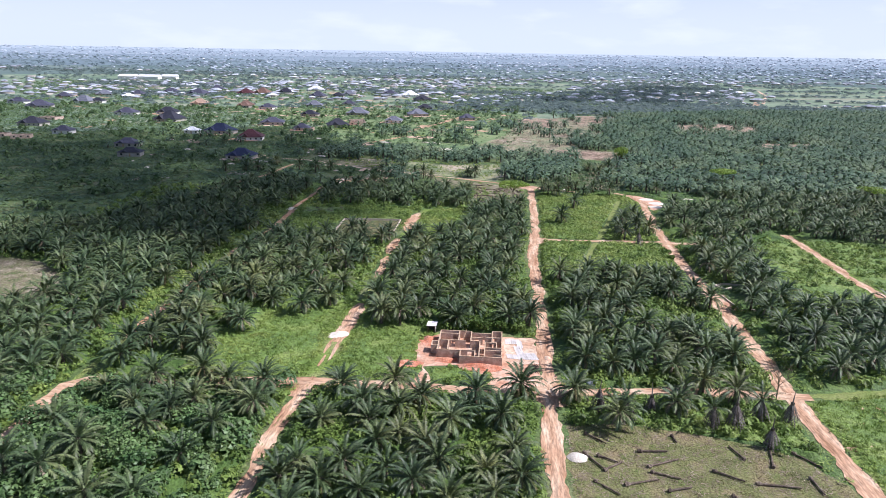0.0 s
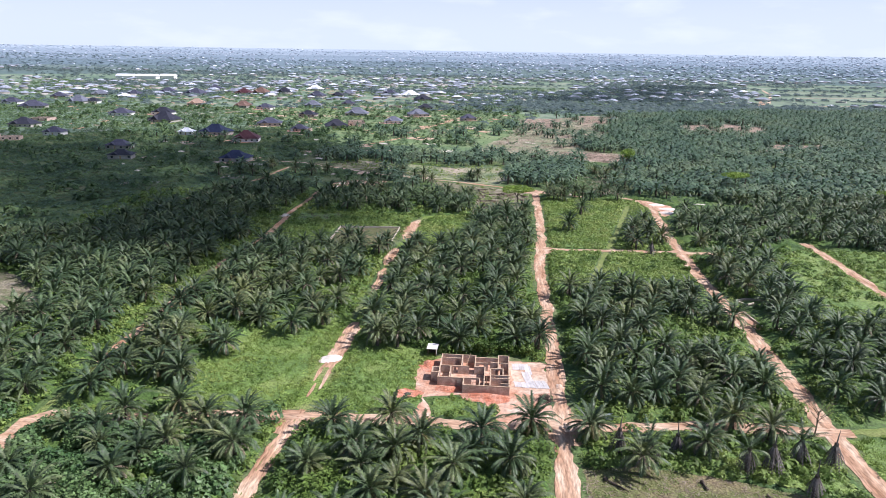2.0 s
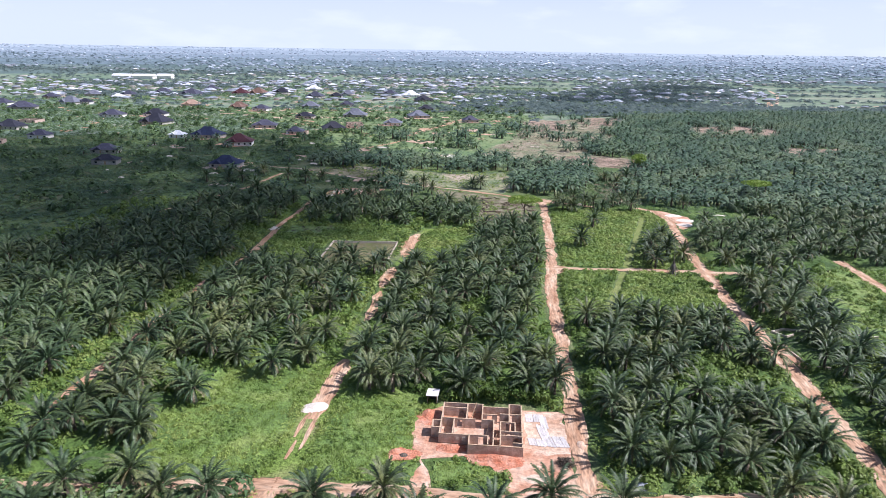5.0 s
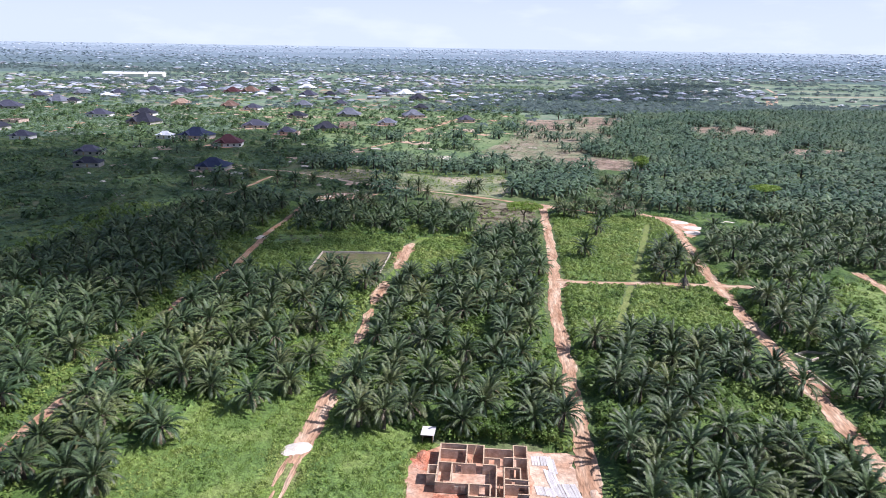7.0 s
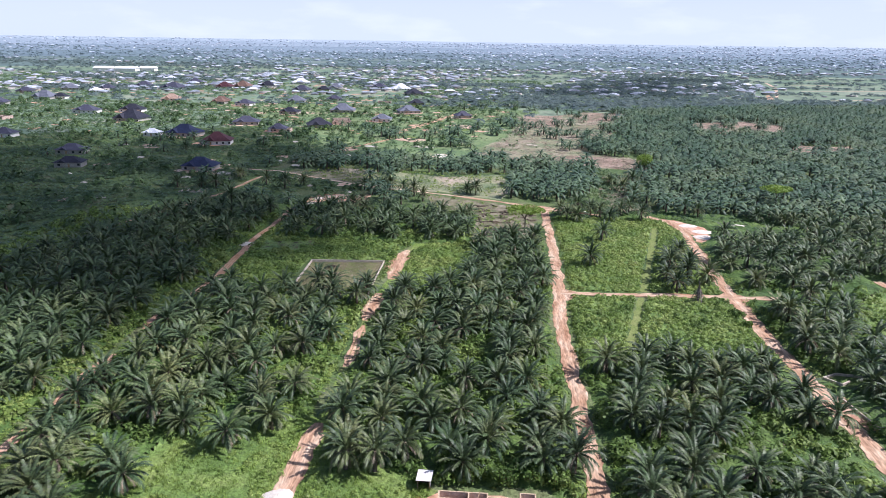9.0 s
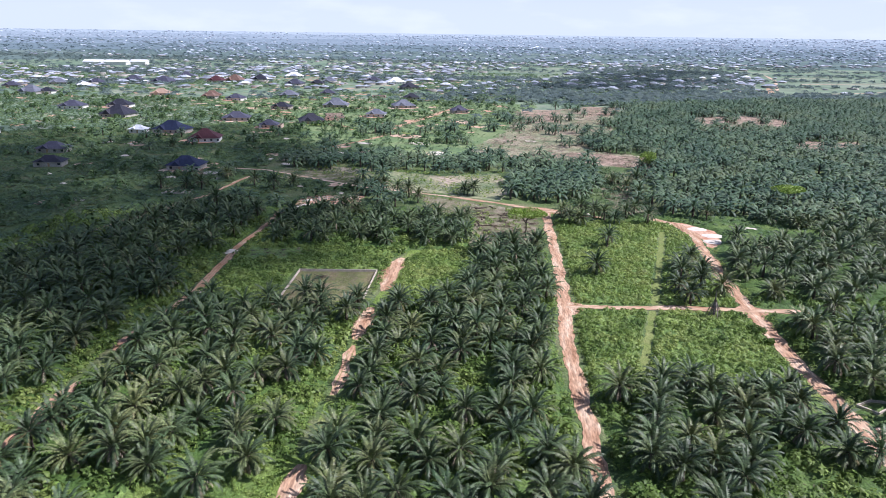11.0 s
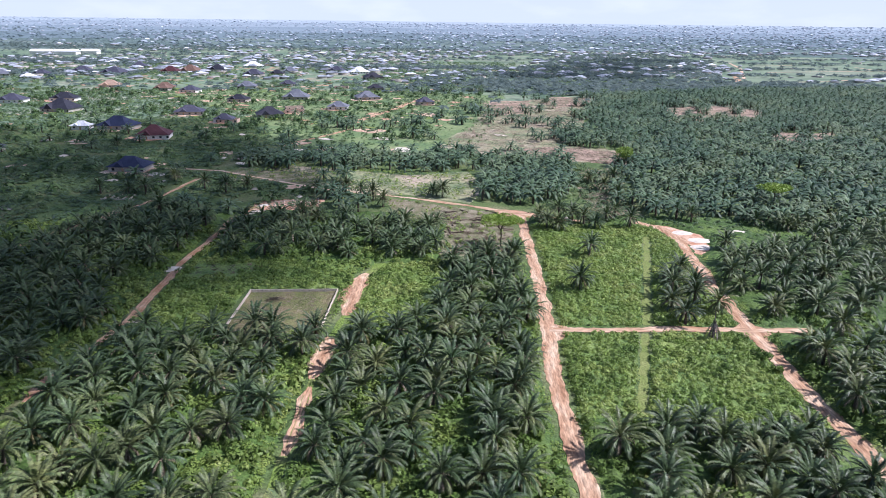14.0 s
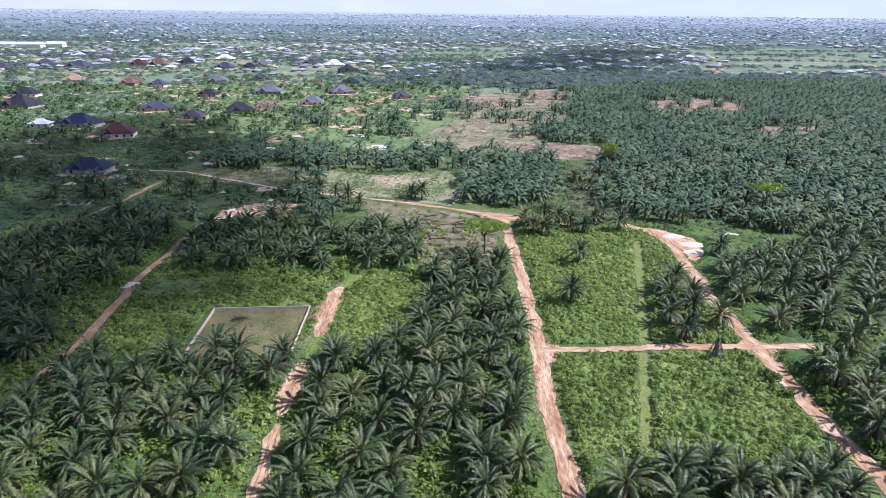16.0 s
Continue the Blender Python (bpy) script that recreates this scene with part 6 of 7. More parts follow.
heap("sand_mound", -38.2, 154.0, 2.9, 2.1, 0.55, SAND, "white sand heap on the overgrown lane", 1, 30)
heap("sand_mound", 15.4, 106.3, 1.9, 1.5, 0.8, SAND, "white sand heap at the edge of the cleared plot", 2)
heap("sand_mound", -91.2, 287.5, 3.0, 1.8, 0.7, SAND, "pale sand heap beside the lane", 3, 40)
heap("sand_mound", -84.5, 251.5, 2.0, 1.2, 0.5, SAND, "small pale sand heap by the lane", 4)
heap("soil_bank", -2.9, 140.3, 5.2, 1.15, 0.7, REDSOIL, "long bank of dug red soil along the house wall", 51, 0)
heap("soil_bank", -10.6, 142.7, 2.7, 1.2, 0.6, REDSOIL, "bank of dug red soil beside the house wall", 52, 4)
heap("soil_bank", -15.9, 154.2, 1.3, 2.0, 0.6, REDSOIL, "bank of dug red soil behind the house", 53, 10)
heap("soil_bank", -20.2, 140.6, 1.2, 0.9, 0.45, REDSOIL, "small bank of dug red soil in the yard", 54, 30)
heap("earth_mound", 4.2, 135.2, 2.2, 1.3, 0.3, PALESOIL, "low pale rubble spread on the yard", 55, 20)
heap("earth_mound", 12.6, 146.2, 1.0, 1.5, 0.35, PALESOIL, "small spill of pale earth on the lane", 5)
# dark brown heap in the middle of the red soil patch
heap("earth_mound", -18.6, 139.6, 0.8, 0.6, 0.4, BARK, "dark brown heap in a red pit", 6)
heap("sand_mound", 72.5, 317, 3.4, 3.0, 0.45, SAND, "dug white sand spread by the lane", 7, 15)
heap("sand_mound", 74.8, 324.5, 4.6, 2.8, 0.45, SAND, "dug white sand spread by the lane", 8)
heap("sand_mound", 70.5, 333.5, 3.4, 2.2, 0.4, SAND, "dug white sand spread by the lane", 10, 30)
heap("sand_mound", 91, 334.5, 6.6, 2.8, 0.8, SAND, "long bank of dug white sand", 9, -20)
heap("sand_mound", 72, 333, 3.0, 2.0, 0.5, SAND, "dug white sand spread by the lane", 10)
for spread_no, (sx, sy, sr) in enumerate([(-163, 400, 3.2), (-140, 399, 2.5), (-95, 388, 2.2), (-73, 376, 2.0), (-20, 470, 3.5), (-33, 475, 4.0), (-60, 480, 2.5), (-215, 455, 3.5), (-225, 400, 2.2), (-205, 380, 2.0), (-130, 455, 2.6), (-250, 500, 4.0), (25, 357, 2.0), (33, 350, 1.4)]):
    heap("sand_mound", sx, sy, sr, sr * 0.7, 0.6, SAND, "white sand heap on a building plot", 20 + spread_no, spread_no * 37)

# roofing sheets laid out on the yard
def roofing_sheet(x, y, length, turn, seed):
    bm = bmesh.new()
    n, w = 8, 0.44
    layers = []
    for lift in (0.012, 0.0):
        layers.append([[bm.verts.new((-w / 2 + w * i / n, v, 0.02 + 0.02 * (i % 2) + lift)) for v in (0, length)] for i in range(n + 1)])
    for k, rows_ in enumerate(layers):
        for a, c in zip(rows_, rows_[1:]):
            q = (a[0], c[0], c[1], a[1])
            bm.faces.new(q if k == 0 else q[::-1])
    for end in (0, 1):
        for a, c, e, g in zip(layers[0], layers[0][1:], layers[1], layers[1][1:]):
            bm.faces.new((a[end], e[end], g[end], c[end]))
    ob = new("roofing_sheet", finish(bm, "roofing_sheet", SHEET))
    ob.matrix_basis = pose(x, y, 0.1 + 0.004 * (seed % 5), 0, 0, turn)
    return tagged(ob, "pale corrugated roofing sheet laid flat on the yard", "roofing sheet", "roofing sheets on the yard")


for row_x, row_y, row_n, row_len, step_x, step_y, row_turn in ((3.1, 153.2, 7, 2.8, 0.5, 0.03, 2), (5.9, 151.6, 3, 4.4, 0.5, -0.25, 4), (5.4, 149.2, 4, 3.2, 0.5, -0.3, 9), (6.4, 145.2, 4, 4.2, 0.5, -0.12, 14), (8.4, 145.0, 5, 3.6, 0.48, 0.02, 13), (3.6, 145.2, 6, 2.4, 0.5, -0.07, 10)):
    for i in range(row_n):
        roofing_sheet(row_x + step_x * i, row_y + step_y * i, row_len, row_turn + 0.8 * (i % 3), i)

# the small shed
shed = new("shed")
tagged(shed, "small open shed of posts with a white sheet roof", "shed")
for x0, y0, h0 in ((-16.5, 158.1, 2.0), (-14.7, 158.3, 2.0), (-16.5, 159.9, 2.2), (-14.7, 160.1, 2.2)):
    bm = bmesh.new()
    box(bm, x0 - 0.06, y0 - 0.06, 0, x0 + 0.06, y0 + 0.06, h0)
    part("post", bm, TIMBER, shed)
bm = bmesh.new()
for v in box(bm, -16.8, 157.6, 2.0, -14.35, 160.2, 2.05):
    v.co.z += (v.co.y - 157.6) * 0.1
    v.co.x += (v.co.y - 157.6) * 0.06
part("roof", bm, SHEET, shed, "white sheet roof")
# the BARK panels stand in for the shade inside the shed
for x0, y0, x1, y1, h1 in ((-16.42, 160.0, -14.78, 160.05, 2.1), (-16.62, 158.2, -16.58, 159.9, 2.0), (-14.62, 158.4, -14.58, 160.0, 2.0)):
    bm = bmesh.new()
    box(bm, x0, y0, 0.05, x1, y1, h1)
    part("side_panel", bm, SHEET if x0 == -14.62 else BARK, shed, "pale sheet side" if x0 == -14.62 else "dark panel for the shaded inside")


# brush pile of cut branches, and cut fronds
def brush_pile(x, y, r, h, n, seed, mat, name, label):
    rnd = random.Random(seed)
    bm = bmesh.new()
    for _ in range(n):
        a, q = rnd.uniform(0, 6.28), rnd.uniform(0, r * 0.7)
        p = Vector((q * math.cos(a), q * math.sin(a), rnd.uniform(0.05, h * (1 - q / r))))
        d = Vector((rnd.gauss(0, 1), rnd.gauss(0, 1), rnd.gauss(0, 0.25))).normalized() * rnd.uniform(0.5, 1.3)
        a0, a1 = p - d, p + d
        a0.z, a1.z = max(0.02, a0.z), max(0.02, a1.z)
        tube(bm, [a0, a1], [0.05, 0.02], 4)
    ob = new(name, finish(bm, name, mat))
    ob.matrix_basis = pose(x, y, 0.08)
    return tagged(ob, label, "brush pile")


brush_pile(9.2, 140.0, 2.0, 1.3, 130, 3, BARK, "cut_brush", "dark pile of cut branches beside the lane")
brush_pile(-68, 288, 3.5, 0.6, 60, 4, DEADLEAF, "cut_brush", "grey pile of cut fronds")
for frond_no, (fx_, fy_) in enumerate([(-82, 284), (-78, 287), (-74, 290), (-72, 285), (-80, 290), (-69, 291), (-84, 288), (-76, 284), (-70, 288), (-79, 282), (-74, 287), (-66, 290)]):
    brush_pile(fx_, fy_, 2.6, 0.5, 46, 40 + frond_no, DEADLEAF if frond_no % 2 else GREYFROND, "cut_brush", "grey pile of cut fronds")
brush_pile(-56, 266, 3.2, 0.7, 50, 5, BARK, "cut_brush", "dark heap of felled stems inside the low wall")
cut_palm = brush_pile(47, 176, 2.6, 0.7, 70, 8, DEADLEAF, "fallen_palm_crown", "brown dry crown of a felled palm on grass")
for litter_no in range(60):
    rnd = random.Random(900 + litter_no)
    lx, ly = (rnd.uniform(-12, 11), rnd.uniform(303, 350)) if litter_no < 46 else (rnd.uniform(-135, -112), rnd.uniform(305, 350))
    brush_pile(lx, ly, rnd.uniform(1.5, 2.8), 0.6, 30, litter_no, DEADLEAF if litter_no % 3 else BARK, "cut_brush", "grey pile of cut fronds on logged ground")


# felled palm trunks in the cleared plot
def felled_trunk(x0, y0, x1, y1, seed):
    rnd = random.Random(seed)
    bm = bmesh.new()
    d = Vector((x1 - x0, y1 - y0, 0))
    n = 6
    pts = [Vector((x0, y0, 0.3)) + d * (0.0, 0.09, 0.16, 0.35, 0.56, 0.78, 1.0)[i] + Vector((rnd.uniform(-0.06, 0.06), rnd.uniform(-0.06, 0.06), 0)) for i in range(n + 1)]
    tube(bm, pts, [0.3, 0.4] + [0.18 + 0.03 * (i % 2) - 0.012 * i for i in range(n - 1)], 8)
    ob = new("felled_trunk", finish(bm, "felled_trunk", LOGWOOD))
    return tagged(ob, "dark felled palm trunk lying on the cleared plot", "log", "felled palm trunks")


LOGS = [(17.5, 114.3, 21, 111), (26.2, 109.2, 31.4, 109.8), (33.4, 115.2, 33.8, 113), (16.6, 108, 19.6, 102.8), (18.8, 107.2, 22.2, 105.4), (19.4, 102.6, 22.9, 105.6), (27, 104.5, 32.8, 107.4), (27.2, 103.2, 31.8, 101.6), (37.8, 104.6, 42.3, 102), (43.9, 101.6, 51, 101.2), (44.4, 108.6, 42.9, 112.8), (48.5, 106.6, 49.9, 112), (53.5, 111.8, 57, 107.4), (17.4, 99.6, 21.2, 96.2), (22.3, 98.9, 28.2, 101.1), (53.5, 104.4, 54, 99.8), (29, 98, 33, 99.4), (39, 98, 40.5, 96)]
for log_no, spot in enumerate(LOGS):
    felled_trunk(*spot, log_no)

log_rnd = random.Random(77)
for log_no in range(26):
    log_x, log_y = log_rnd.uniform(-13, 11), log_rnd.uniform(304, 356)
    log_a, log_l = log_rnd.uniform(0, 3.14), log_rnd.uniform(2.5, 6)
    if abs(log_x - 6.3) > 2 or abs(log_y - 314.5) > 4:
        tagged(felled_trunk(log_x, log_y, log_x + log_l * math.cos(log_a), log_y + log_l * math.sin(log_a), 50 + log_no), "dark felled palm trunk among cut fronds", "log", "felled palm trunks")

# dry stalks and regrowth strewn over the cleared plots
def stalk_template(seed):
    r = np.random.default_rng(seed)
    v, f = [], []
    for _ in range(6):
        a, p = r.uniform(0, 6.28), np.array((r.normal() * 0.5, r.normal() * 0.5, 0.05))
        d = np.array((math.cos(a), math.sin(a), r.uniform(0, 0.25))) * r.uniform(0.4, 1.1)
        w = np.array((-math.sin(a), math.cos(a), 0.15)) * 0.06
        k = len(v)
        v += [p - w, p + w, p + d]
        f.append((k, k + 1, k + 2))
    return np.array(v), np.array(f), np.zeros(len(f), int)


stalks = sow([CLEARED_NEAR, FROND_LITTER, FROND_LITTER, LOGGED_FAR, DRY_WEST, FENCED], 1.3, 33, (), 0.5)
tagged(scatter("dry_stalks", [stalk_template(i) for i in range(5)], stalks, [DEADLEAF], 34, (0.6, 1.4)), "dry cut stalks strewn over cleared ground", "litter", kind="stuff")
regrowth = sow([CLEARED_NEAR, DRY_WEST, FENCED], 2.3, 35, (), 0.6, 0.15)
tagged(scatter("regrowth", tufts, regrowth, [SHADEWEED], 36, (0.35, 0.7)), "small green regrowth on cleared ground", "undergrowth", kind="stuff")

dry_grass = sow([CLEARED_NEAR], 1.1, 41, (), 0.4)
dry_grass = dry_grass[dry_grass[:, 1] > 90]
tagged(scatter("dry_grass", [blades_template(60 + i, 12, 0.7, 0.16) for i in range(5)], dry_grass, [DRYBLADE], 42, (0.6, 1.3)), "short dry grass on the cleared plot", "grass", kind="stuff")

debris = sow([BARE_WIDE, [(4, 486), (21, 473), (49, 469), (80, 453), (94, 488), (60, 500), (30, 500)], BARE_FAR, BARE_FARTHER, [(42, 355), (45, 390), (54, 440), (76, 438), (62, 403), (60, 352)]], 3.2, 48, (), 0.8)
tagged(scatter("cut_debris", [stalk_template(80 + i) for i in range(6)], debris, [DEADLEAF, DEADLEAF], 49, (2.0, 4.5)), "grey and brown cut debris strewn over logged land", "litter", kind="stuff")

# dead palms along the cleared plot: bare or with a hanging grey skirt
for dead_no, (dx, dy, dh, alive) in enumerate([(21, 122.5, 5.0, 0), (25.5, 119.6, 5.2, 1), (31.2, 123.4, 4.0, 0), (37.6, 125.6, 5.4, 1), (41.6, 118.6, 5.0, 1), (45.9, 119.4, 5.4, 0), (51.5, 122.4, 5.0, 1), (57, 122, 4.8, 0), (50.2, 113.0, 4.2, 0), (51.3, 246.6, 5.2, 0)]):
    top = new("dead_palm")
    part("trunk", triangles("trunk", *trunk_arrays(300 + dead_no, dh, 8, 8, 0.32), [BARK]), None, top)
    part("old_fronds", triangles("old_fronds", *skirt_arrays(300 + dead_no, dh, 26, 7, 0.3, 4, dh * 0.88, (-76, -56), (0, 14), 0.4), [GREYFROND]), None, top, "grey dead fronds hanging round the trunk")
    if alive:
        part("crown", triangles("crown", *crown_arrays(300 + dead_no, dh, 12, 14, 0.22, 4, 3.6, 0.8), [PALM]), None, top, "few green fronds")
    else:
        bm = bmesh.new()
        tube(bm, [(0, 0, dh - 0.2), (0.1, 0.05, dh + 1.4), (0.25, 0.1, dh + 2.6)], [0.16, 0.09, 0.03], 5)
        part("spear_leaf", bm, GREYFROND, top, "dry upright spear leaf")
    top.matrix_basis = pose(dx, dy, 0, 0, 0, dead_no * 50)
    tagged(top, "dying palm with a skirt of grey hanging fronds", "palm tree", "dying palms")


# ---- broad-leaved trees and bushes ----
def leafy_tree(name, x, y, height, trunk_h, rx, rz, mat, leaves, seed, label, flat=False, leaf=0.55):
    """A tapered trunk, limbs and a crown of many small leaf clumps."""
    rnd = random.Random(seed)
    top = new(name)
    bm = bmesh.new()
    tube(bm, [(0, 0, -0.05), (0.1, 0.05, trunk_h * 0.5), (0, 0.1, trunk_h)], [0.28, 0.2, 0.15], 7)
    part("trunk", bm, BARK, top)
    lobes = []
    for i in range(9):
        a = i * 2.4 + rnd.uniform(-0.3, 0.3)
        q = rx * (0.25 + 0.5 * rnd.random())
        c = Vector((q * math.cos(a), q * math.sin(a), trunk_h + (height - trunk_h) * (rnd.uniform(0.55, 0.8) if flat else rnd.uniform(0.2, 0.85))))
        lobes.append((c, rx * rnd.uniform(0.32, 0.5)))
        bm = bmesh.new()
        tube(bm, [(0, 0.1, trunk_h * rnd.uniform(0.75, 1)), c * 0.6 + Vector((0, 0, trunk_h * 0.45)), c], [0.12, 0.07, 0.03], 5)
        part("limb", bm, BARK, top)
    v, f = [], []
    for _ in range(leaves):
        c, r = lobes[rnd.randrange(len(lobes))]
        d = Vector((rnd.gauss(0, 1), rnd.gauss(0, 1), rnd.gauss(0.25, 0.8))).normalized()
        p = c + Vector((d.x * r, d.y * r, d.z * r * rz)) * rnd.uniform(0.75, 1.08)
        u = Vector((rnd.gauss(0, 1), rnd.gauss(0, 1), rnd.gauss(0, 0.5))).normalized()
        w = u.cross(d + Vector((rnd.gauss(0, 0.5), rnd.gauss(0, 0.5), rnd.gauss(0, 0.5)))).normalized()
        s = leaf * rnd.uniform(0.6, 1.3)
        b = len(v)
        v += [p - u * s * 0.5, p + w * s * 0.36, p + u * s * 0.5, p - w * s * 0.36]
        f += [(b, b + 1, b + 2), (b, b + 2, b + 3)]
    part("crown", triangles("crown", [tuple(p) for p in v], f, [mat]), None, top)
    top.matrix_basis = pose(x, y, 0, 0, 0, rnd.uniform(0, 360))
    return tagged(top, label, "tree")


leafy_tree("umbrella_tree", 6.3, 314.5, 10.0, 6.8, 7.2, 0.35, BRIGHTLEAF, 5200, 1, "flat-topped tree with bright yellow-green crown beside the lane", True, 0.42)
leafy_tree("umbrella_tree", 115, 362, 11.0, 8.5, 7.0, 0.3, BRIGHTLEAF, 4200, 2, "flat-topped tree with bright yellow-green crown among palms", True, 0.5)
leafy_tree("umbrella_tree", 175, 333, 9.0, 6.5, 7.0, 0.3, BRIGHTLEAF, 1300, 3, "flat-topped tree with yellow-green crown among palms", True)
leafy_tree("round_tree", 77, 447, 10.0, 4.0, 4.6, 0.9, BRIGHTLEAF, 2600, 4, "round bright green tree at the clearing edge", False, 0.5)
BUSHES = [(-63.5, 96.5, 5.5, 4.2), (-57.2, 93.5, 5.2, 4.0), (-70, 100, 5.0, 3.8), (-77, 96, 5.2, 4.0), (-66, 105, 4.2, 3.2), (-52, 99, 4.4, 3.4), (-83, 104, 4.6, 3.6), (-47.5, 104.5, 4.0, 3.0), (-71.5, 113, 4.0, 3.2), (-76, 118, 3.6, 2.8), (-54, 107.5, 4.2, 3.0), (-95, 110, 4.5, 3.6), (-100, 100, 4.5, 3.6), (-60, 116, 3.6, 2.8)]
for bush_no, (bx, by, bh, br) in enumerate(BUSHES):
    leafy_tree("bush_tree", bx, by, bh, bh * 0.3, br, 0.95, BUSH, 900, 30 + bush_no, "rounded broad-leaved bush tree between palms", False, 0.6)
for bush_no, (bx, by, bh, br) in enumerate([(59.5, 238, 1.8, 1.8), (59.8, 232, 1.4, 1.3), (-2, 181, 3.5, 3.0), (4, 179, 3.2, 2.8), (-3, 160.5, 3.4, 2.6), (1.5, 161, 3.2, 2.4), (-7, 162, 3.2, 2.6), (-12, 163, 3.4, 2.5), (6, 161, 3.0, 2.2), (-15, 202, 4.0, 3.0), (-24, 218, 4.2, 3.0), (-20, 236, 4.0, 3.0), (3, 200, 3.4, 2.6), (-27, 214, 3.5, 2.6)]):
    leafy_tree("bush_tree", bx, by, bh, bh * 0.25, br, 0.9, SHADEWEED, 700, 60 + bush_no, "dense green bush between palms", False, 0.5)


def bare_tree(x, y, h, seed):
    rnd = random.Random(seed)
    top = new("bare_tree")
    bm = bmesh.new()
    tube(bm, [(0, 0, -0.05), (0.1, 0, h * 0.4), (0, 0.1, h * 0.65)], [0.16, 0.11, 0.08], 6)
    part("trunk", bm, DEADLEAF, top)
    for i in range(14):
        a, z = i * 2.4, h * rnd.uniform(0.3, 0.65)
        e = Vector((math.cos(a) * h * 0.3, math.sin(a) * h * 0.3, z + h * rnd.uniform(0.15, 0.4)))
        bm = bmesh.new()
        tube(bm, [(0, 0, z), e * 0.5 + Vector((0, 0, z * 0.5)), e], [0.06, 0.04, 0.015], 4)
        for _ in range(4):
            k = e + Vector((rnd.gauss(0, 0.6), rnd.gauss(0, 0.6), rnd.gauss(0.3, 0.4)))
            tube(bm, [e * 0.8 + Vector((0, 0, z * 0.2)), k], [0.025, 0.01], 3)
        part("limb", bm, DEADLEAF, top)
    v, f = [], []
    for _ in range(420):
        d = Vector((rnd.gauss(0, 1), rnd.gauss(0, 1), rnd.gauss(0, 0.7))) * h * 0.17 + Vector((0, 0, h * 0.8))
        s = 0.16
        b = len(v)
        v += [tuple(d), tuple(d + Vector((s, rnd.uniform(-s, s), 0.05))), tuple(d + Vector((rnd.uniform(-s, s), s, -0.05)))]
        f.append((b, b + 1, b + 2))
    part("leaves", triangles("leaves", v, f, [BUSH]), None, top)
    top.matrix_basis = pose(x, y, 0)
    tagged(top, "thin nearly bare tree by the lane crossing", "tree")


bare_tree(58.2, 132.0, 8.0, 2)


# ---- low walls, foundations and small things ----
def low_wall(parent, x0, y0, x1, y1, h, mat, t=0.2, name="wall_run"):
    bm = bmesh.new()
    d = Vector((x1 - x0, y1 - y0, 0))
    n = Vector((-d.y, d.x, 0)).normalized() * t / 2
    a, b = Vector((x0, y0, 0)), Vector((x1, y1, 0))
    lo = [bm.verts.new(p) for p in (a - n, b - n, b + n, a + n)]
    hi = [bm.verts.new(v.co + Vector((0, 0, h))) for v in lo]
    for i in range(4):
        bm.faces.new((lo[i], lo[(i + 1) % 4], hi[(i + 1) % 4], hi[i]))
    bm.faces.new(hi), bm.faces.new(lo[::-1])
    return part(name, bm, mat, parent)


fence = new("plot_wall")
tagged(fence, "low pale block wall round a cleared plot", "wall")
corners = [(-62.8, 245.4), (-63.4, 271.3), (-40.2, 273.0), (-40.2, 249.0)]
for (x0, y0), (x1, y1) in zip(corners, corners[1:]):
    d = Vector((x1 - x0, y1 - y0)).normalized() * 0.16
    low_wall(fence, x0 + d.x, y0 + d.y, x1 - d.x, y1 - d.y, 0.75, PALEBLOCK)
    n = int(math.hypot(x1 - x0, y1 - y0) / 3.2)
    for i in range(n):
        bm = bmesh.new()
        px0, py0 = x0 + (x1 - x0) * i / n, y0 + (y1 - y0) * i / n
        box(bm, px0 - 0.14, py0 - 0.14, 0, px0 + 0.14, py0 + 0.14, 0.8)
        part("pillar", bm, PALEBLOCK, fence)
patch("wall_foot_earth", ragged_disc(-63.5, 243.5, 3.2, 1.6), PALESOIL, 0.06, "pale trodden earth at a wall end", 0.6)

footing = new("house_footing")
tagged(footing, "low block footing of a new house in a field", "foundation")
for run in FOOTING_RUNS:
    low_wall(footing, *run, 0.5, PALEBLOCK, 0.3)

patch("red_foundation_earth", [(-88, 344), (-89, 365), (-84, 371), (-62, 372), (-62, 361), (-75, 350), (-85, 347)], YARDSOIL, 0.06, "dug red earth round new house footings", 1.0)
footing = new("house_footing")
tagged(footing, "pinkish block footings of a new house on red earth", "foundation")
for i in range(6):
    low_wall(footing, -79 + 3.2 * i, 358.5 + 1.2 * i, -80.5 + 3.2 * i, 366.5 + 1.2 * i, 0.6, PALEBLOCK)
for i in range(3):
    low_wall(footing, -80.3 + 0.4 - i * 0.6, 358.6 + 3.6 * i, -63.4 - i * 0.6, 364.6 + 3.6 * i, 0.55, PALEBLOCK)
heap("sand_mound", -83, 351, 4.5, 2.6, 0.7, SAND, "pale sand bank beside new house footings", 41, 20)
heap("sand_mound", -84, 361, 3.0, 1.4, 0.5, SAND, "pale sand bank beside new house footings", 42, 40)
footing = new("house_footing")
tagged(footing, "grey block footings half lost in bush", "foundation")
for i in range(5):
    low_wall(footing, -150 + 2.6 * i, 366, -150.6 + 2.6 * i, 373, 0.6, PALEBLOCK)
low_wall(footing, -151, 365.6, -137, 365.6, 0.6, PALEBLOCK)

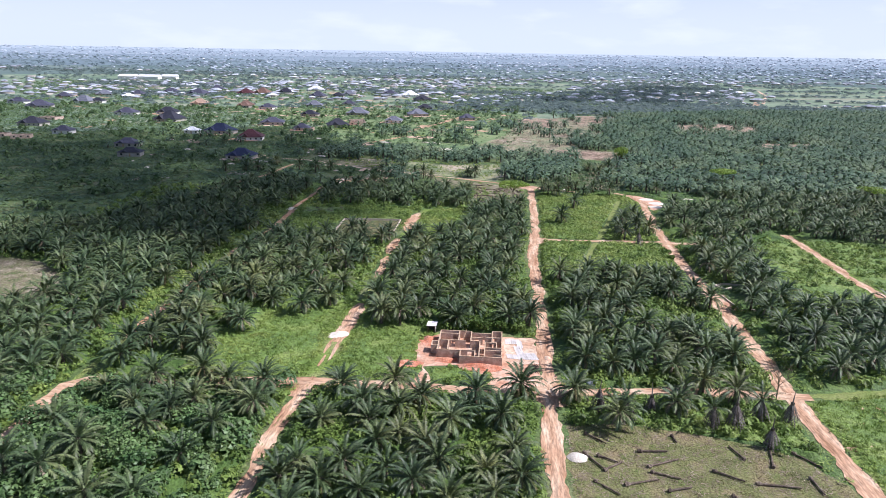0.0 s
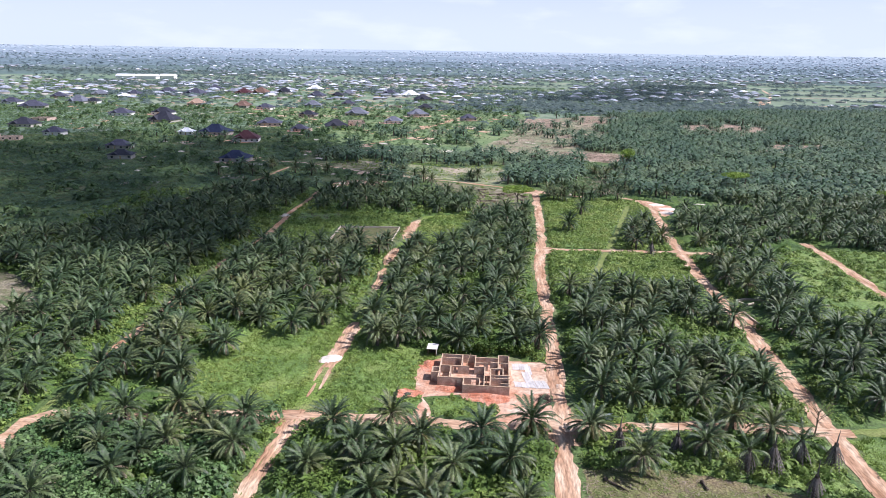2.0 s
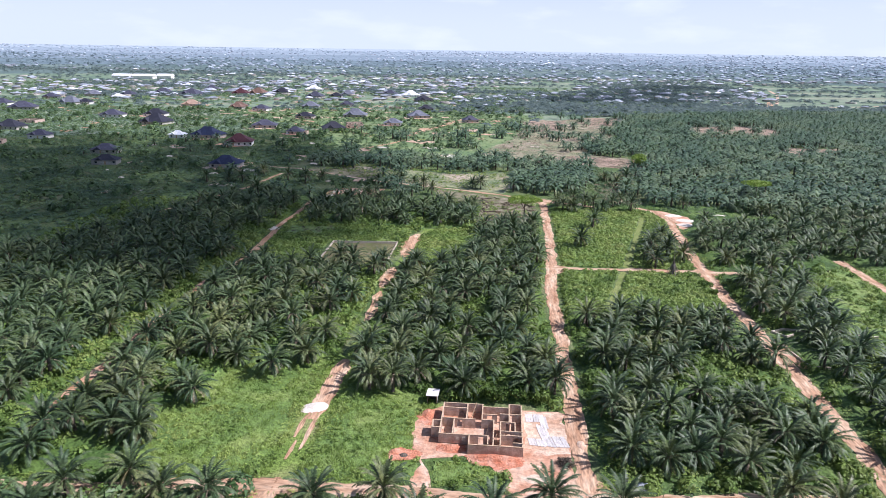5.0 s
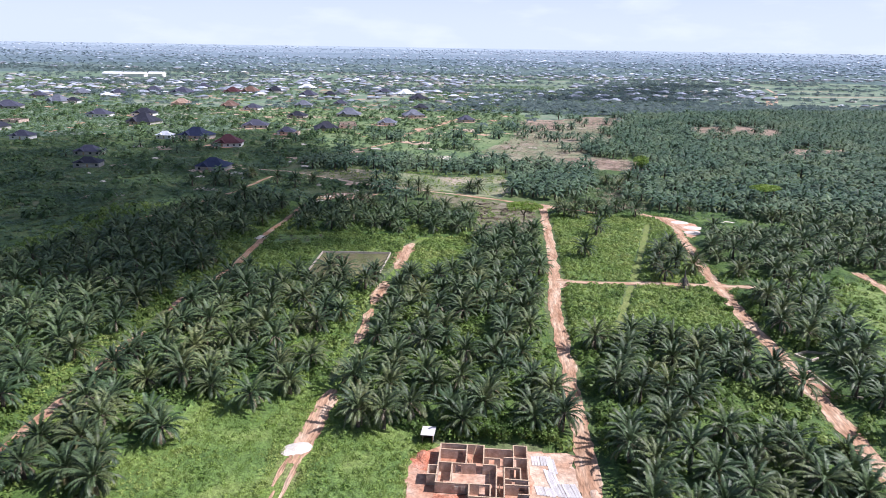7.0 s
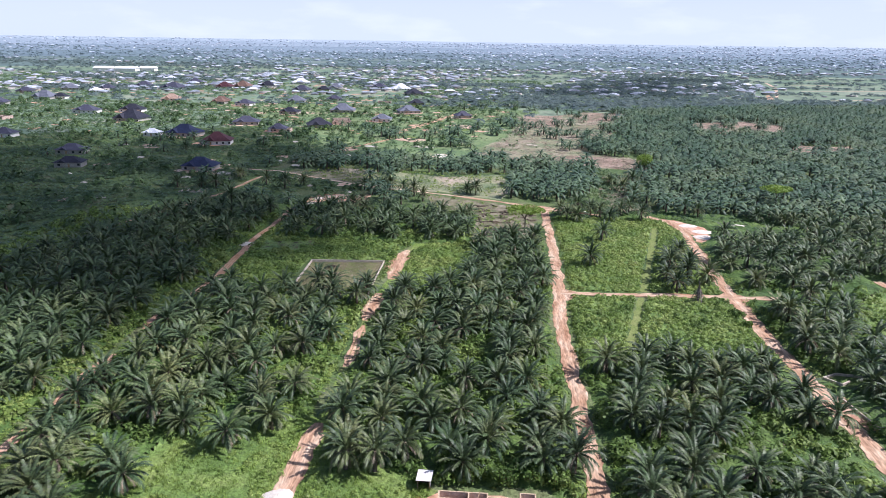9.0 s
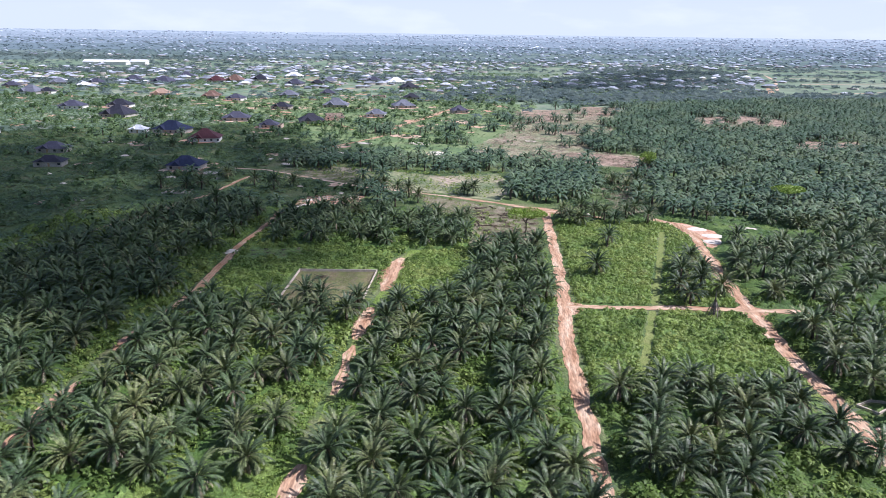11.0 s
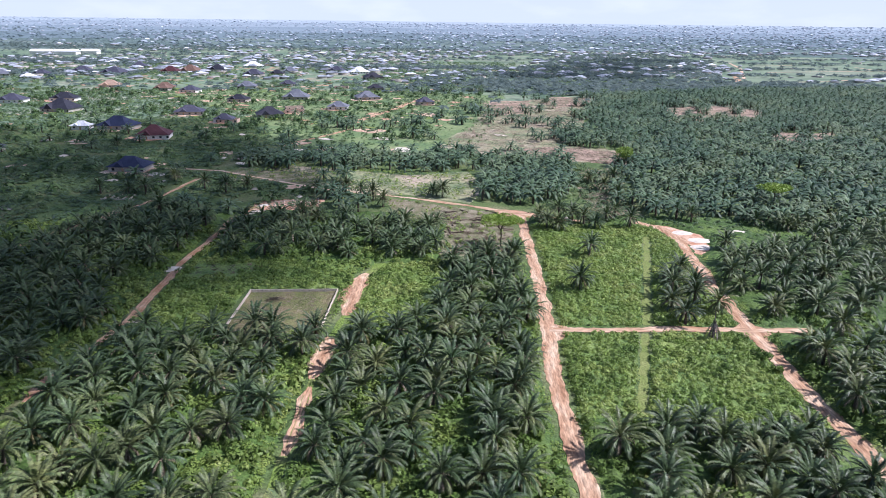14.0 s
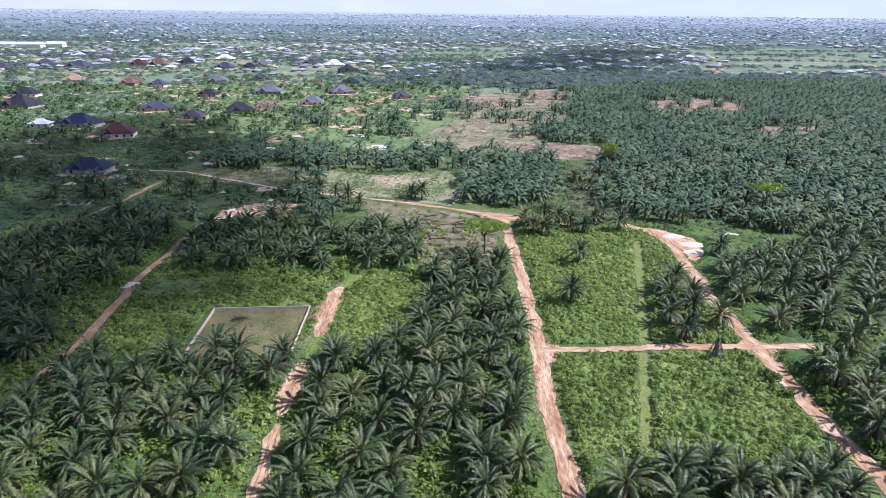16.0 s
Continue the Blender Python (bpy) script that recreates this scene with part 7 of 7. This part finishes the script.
bm = bmesh.new()
bmesh.ops.create_icosphere(bm, subdivisions=3, radius=1.0)
for v in bm.verts:
    k = 1 + 0.25 * noise.noise(v.co * 1.6)
    v.co = Vector((v.co.x * 1.1 * k, v.co.y * 0.9 * k, max(-0.02, v.co.z * 1.1 * k)))
sack = new("plastic_sheet_heap", finish(bm, "plastic_sheet_heap", PLASTIC, True))
sack.matrix_basis = pose(21.3, 134.6, 0.02)
tagged(sack, "heap under pale grey plastic sheet beside the cross lane", "covered heap")

# the cloud whose shadow lies over the bush and the western palms, high outside the view
def cloud(name, centre, spots, seed, mat=CLOUDY):
    bm = bmesh.new()
    rnd = random.Random(seed)
    for cx, cy, r in spots:
        m = Matrix.Translation((cx, cy, rnd.uniform(0, 12))) @ Matrix.Diagonal((r, r, r * 0.35, 1))
        bmesh.ops.create_icosphere(bm, subdivisions=3, radius=1.0, matrix=m)
    for v in bm.verts:
        v.co += Vector((noise.noise(v.co * 0.03), noise.noise(v.co * 0.03 + Vector((9, 0, 0))), noise.noise(v.co * 0.04))) * 16
    ob = new(name, finish(bm, name, mat, True))
    ob.matrix_basis = Matrix.Translation(centre)
    return tagged(ob, "unseen white cumulus cloud casting a shadow on the bush", "cloud", kind="structure")


CLOUD_H = 1000.0
shift = SUN_DIR * (CLOUD_H / SUN_DIR.z)
cloud("cloud", shift, [(-150, 330, 46), (-120, 290, 34), (-190, 380, 60), (-240, 330, 60), (-250, 440, 70), (-172, 288, 36), (-150, 270, 30), (-200, 320, 40), (-170, 460, 60), (-120, 400, 46), (-100, 340, 34), (-320, 400, 80), (-110, 480, 46), (-200, 530, 60), (-340, 500, 70), (-75, 385, 24), (-88, 300, 22), (-110, 262, 30), (-84, 276, 20), (-130, 245, 24), (-105, 238, 24), (-70, 286, 18), (-140, 225, 24), (-76, 328, 20)], 1)
cloud("cloud", shift, [(110, 1060, 60), (210, 1060, 60), (180, 1190, 70), (290, 1200, 60), (260, 1330, 75), (340, 1440, 75)], 2)
# extra thin cloud, unseen, added to half-shade ground the shadow drifts across
cloud("half_shade_cloud", shift, [(-70, 266, 17), (-62, 248, 15), (-78, 234, 14), (-92, 220, 16), (-62, 312, 20), (-48, 345, 22), (-102, 206, 14), (-50, 282, 16)], 3, CLOUDTHIN)
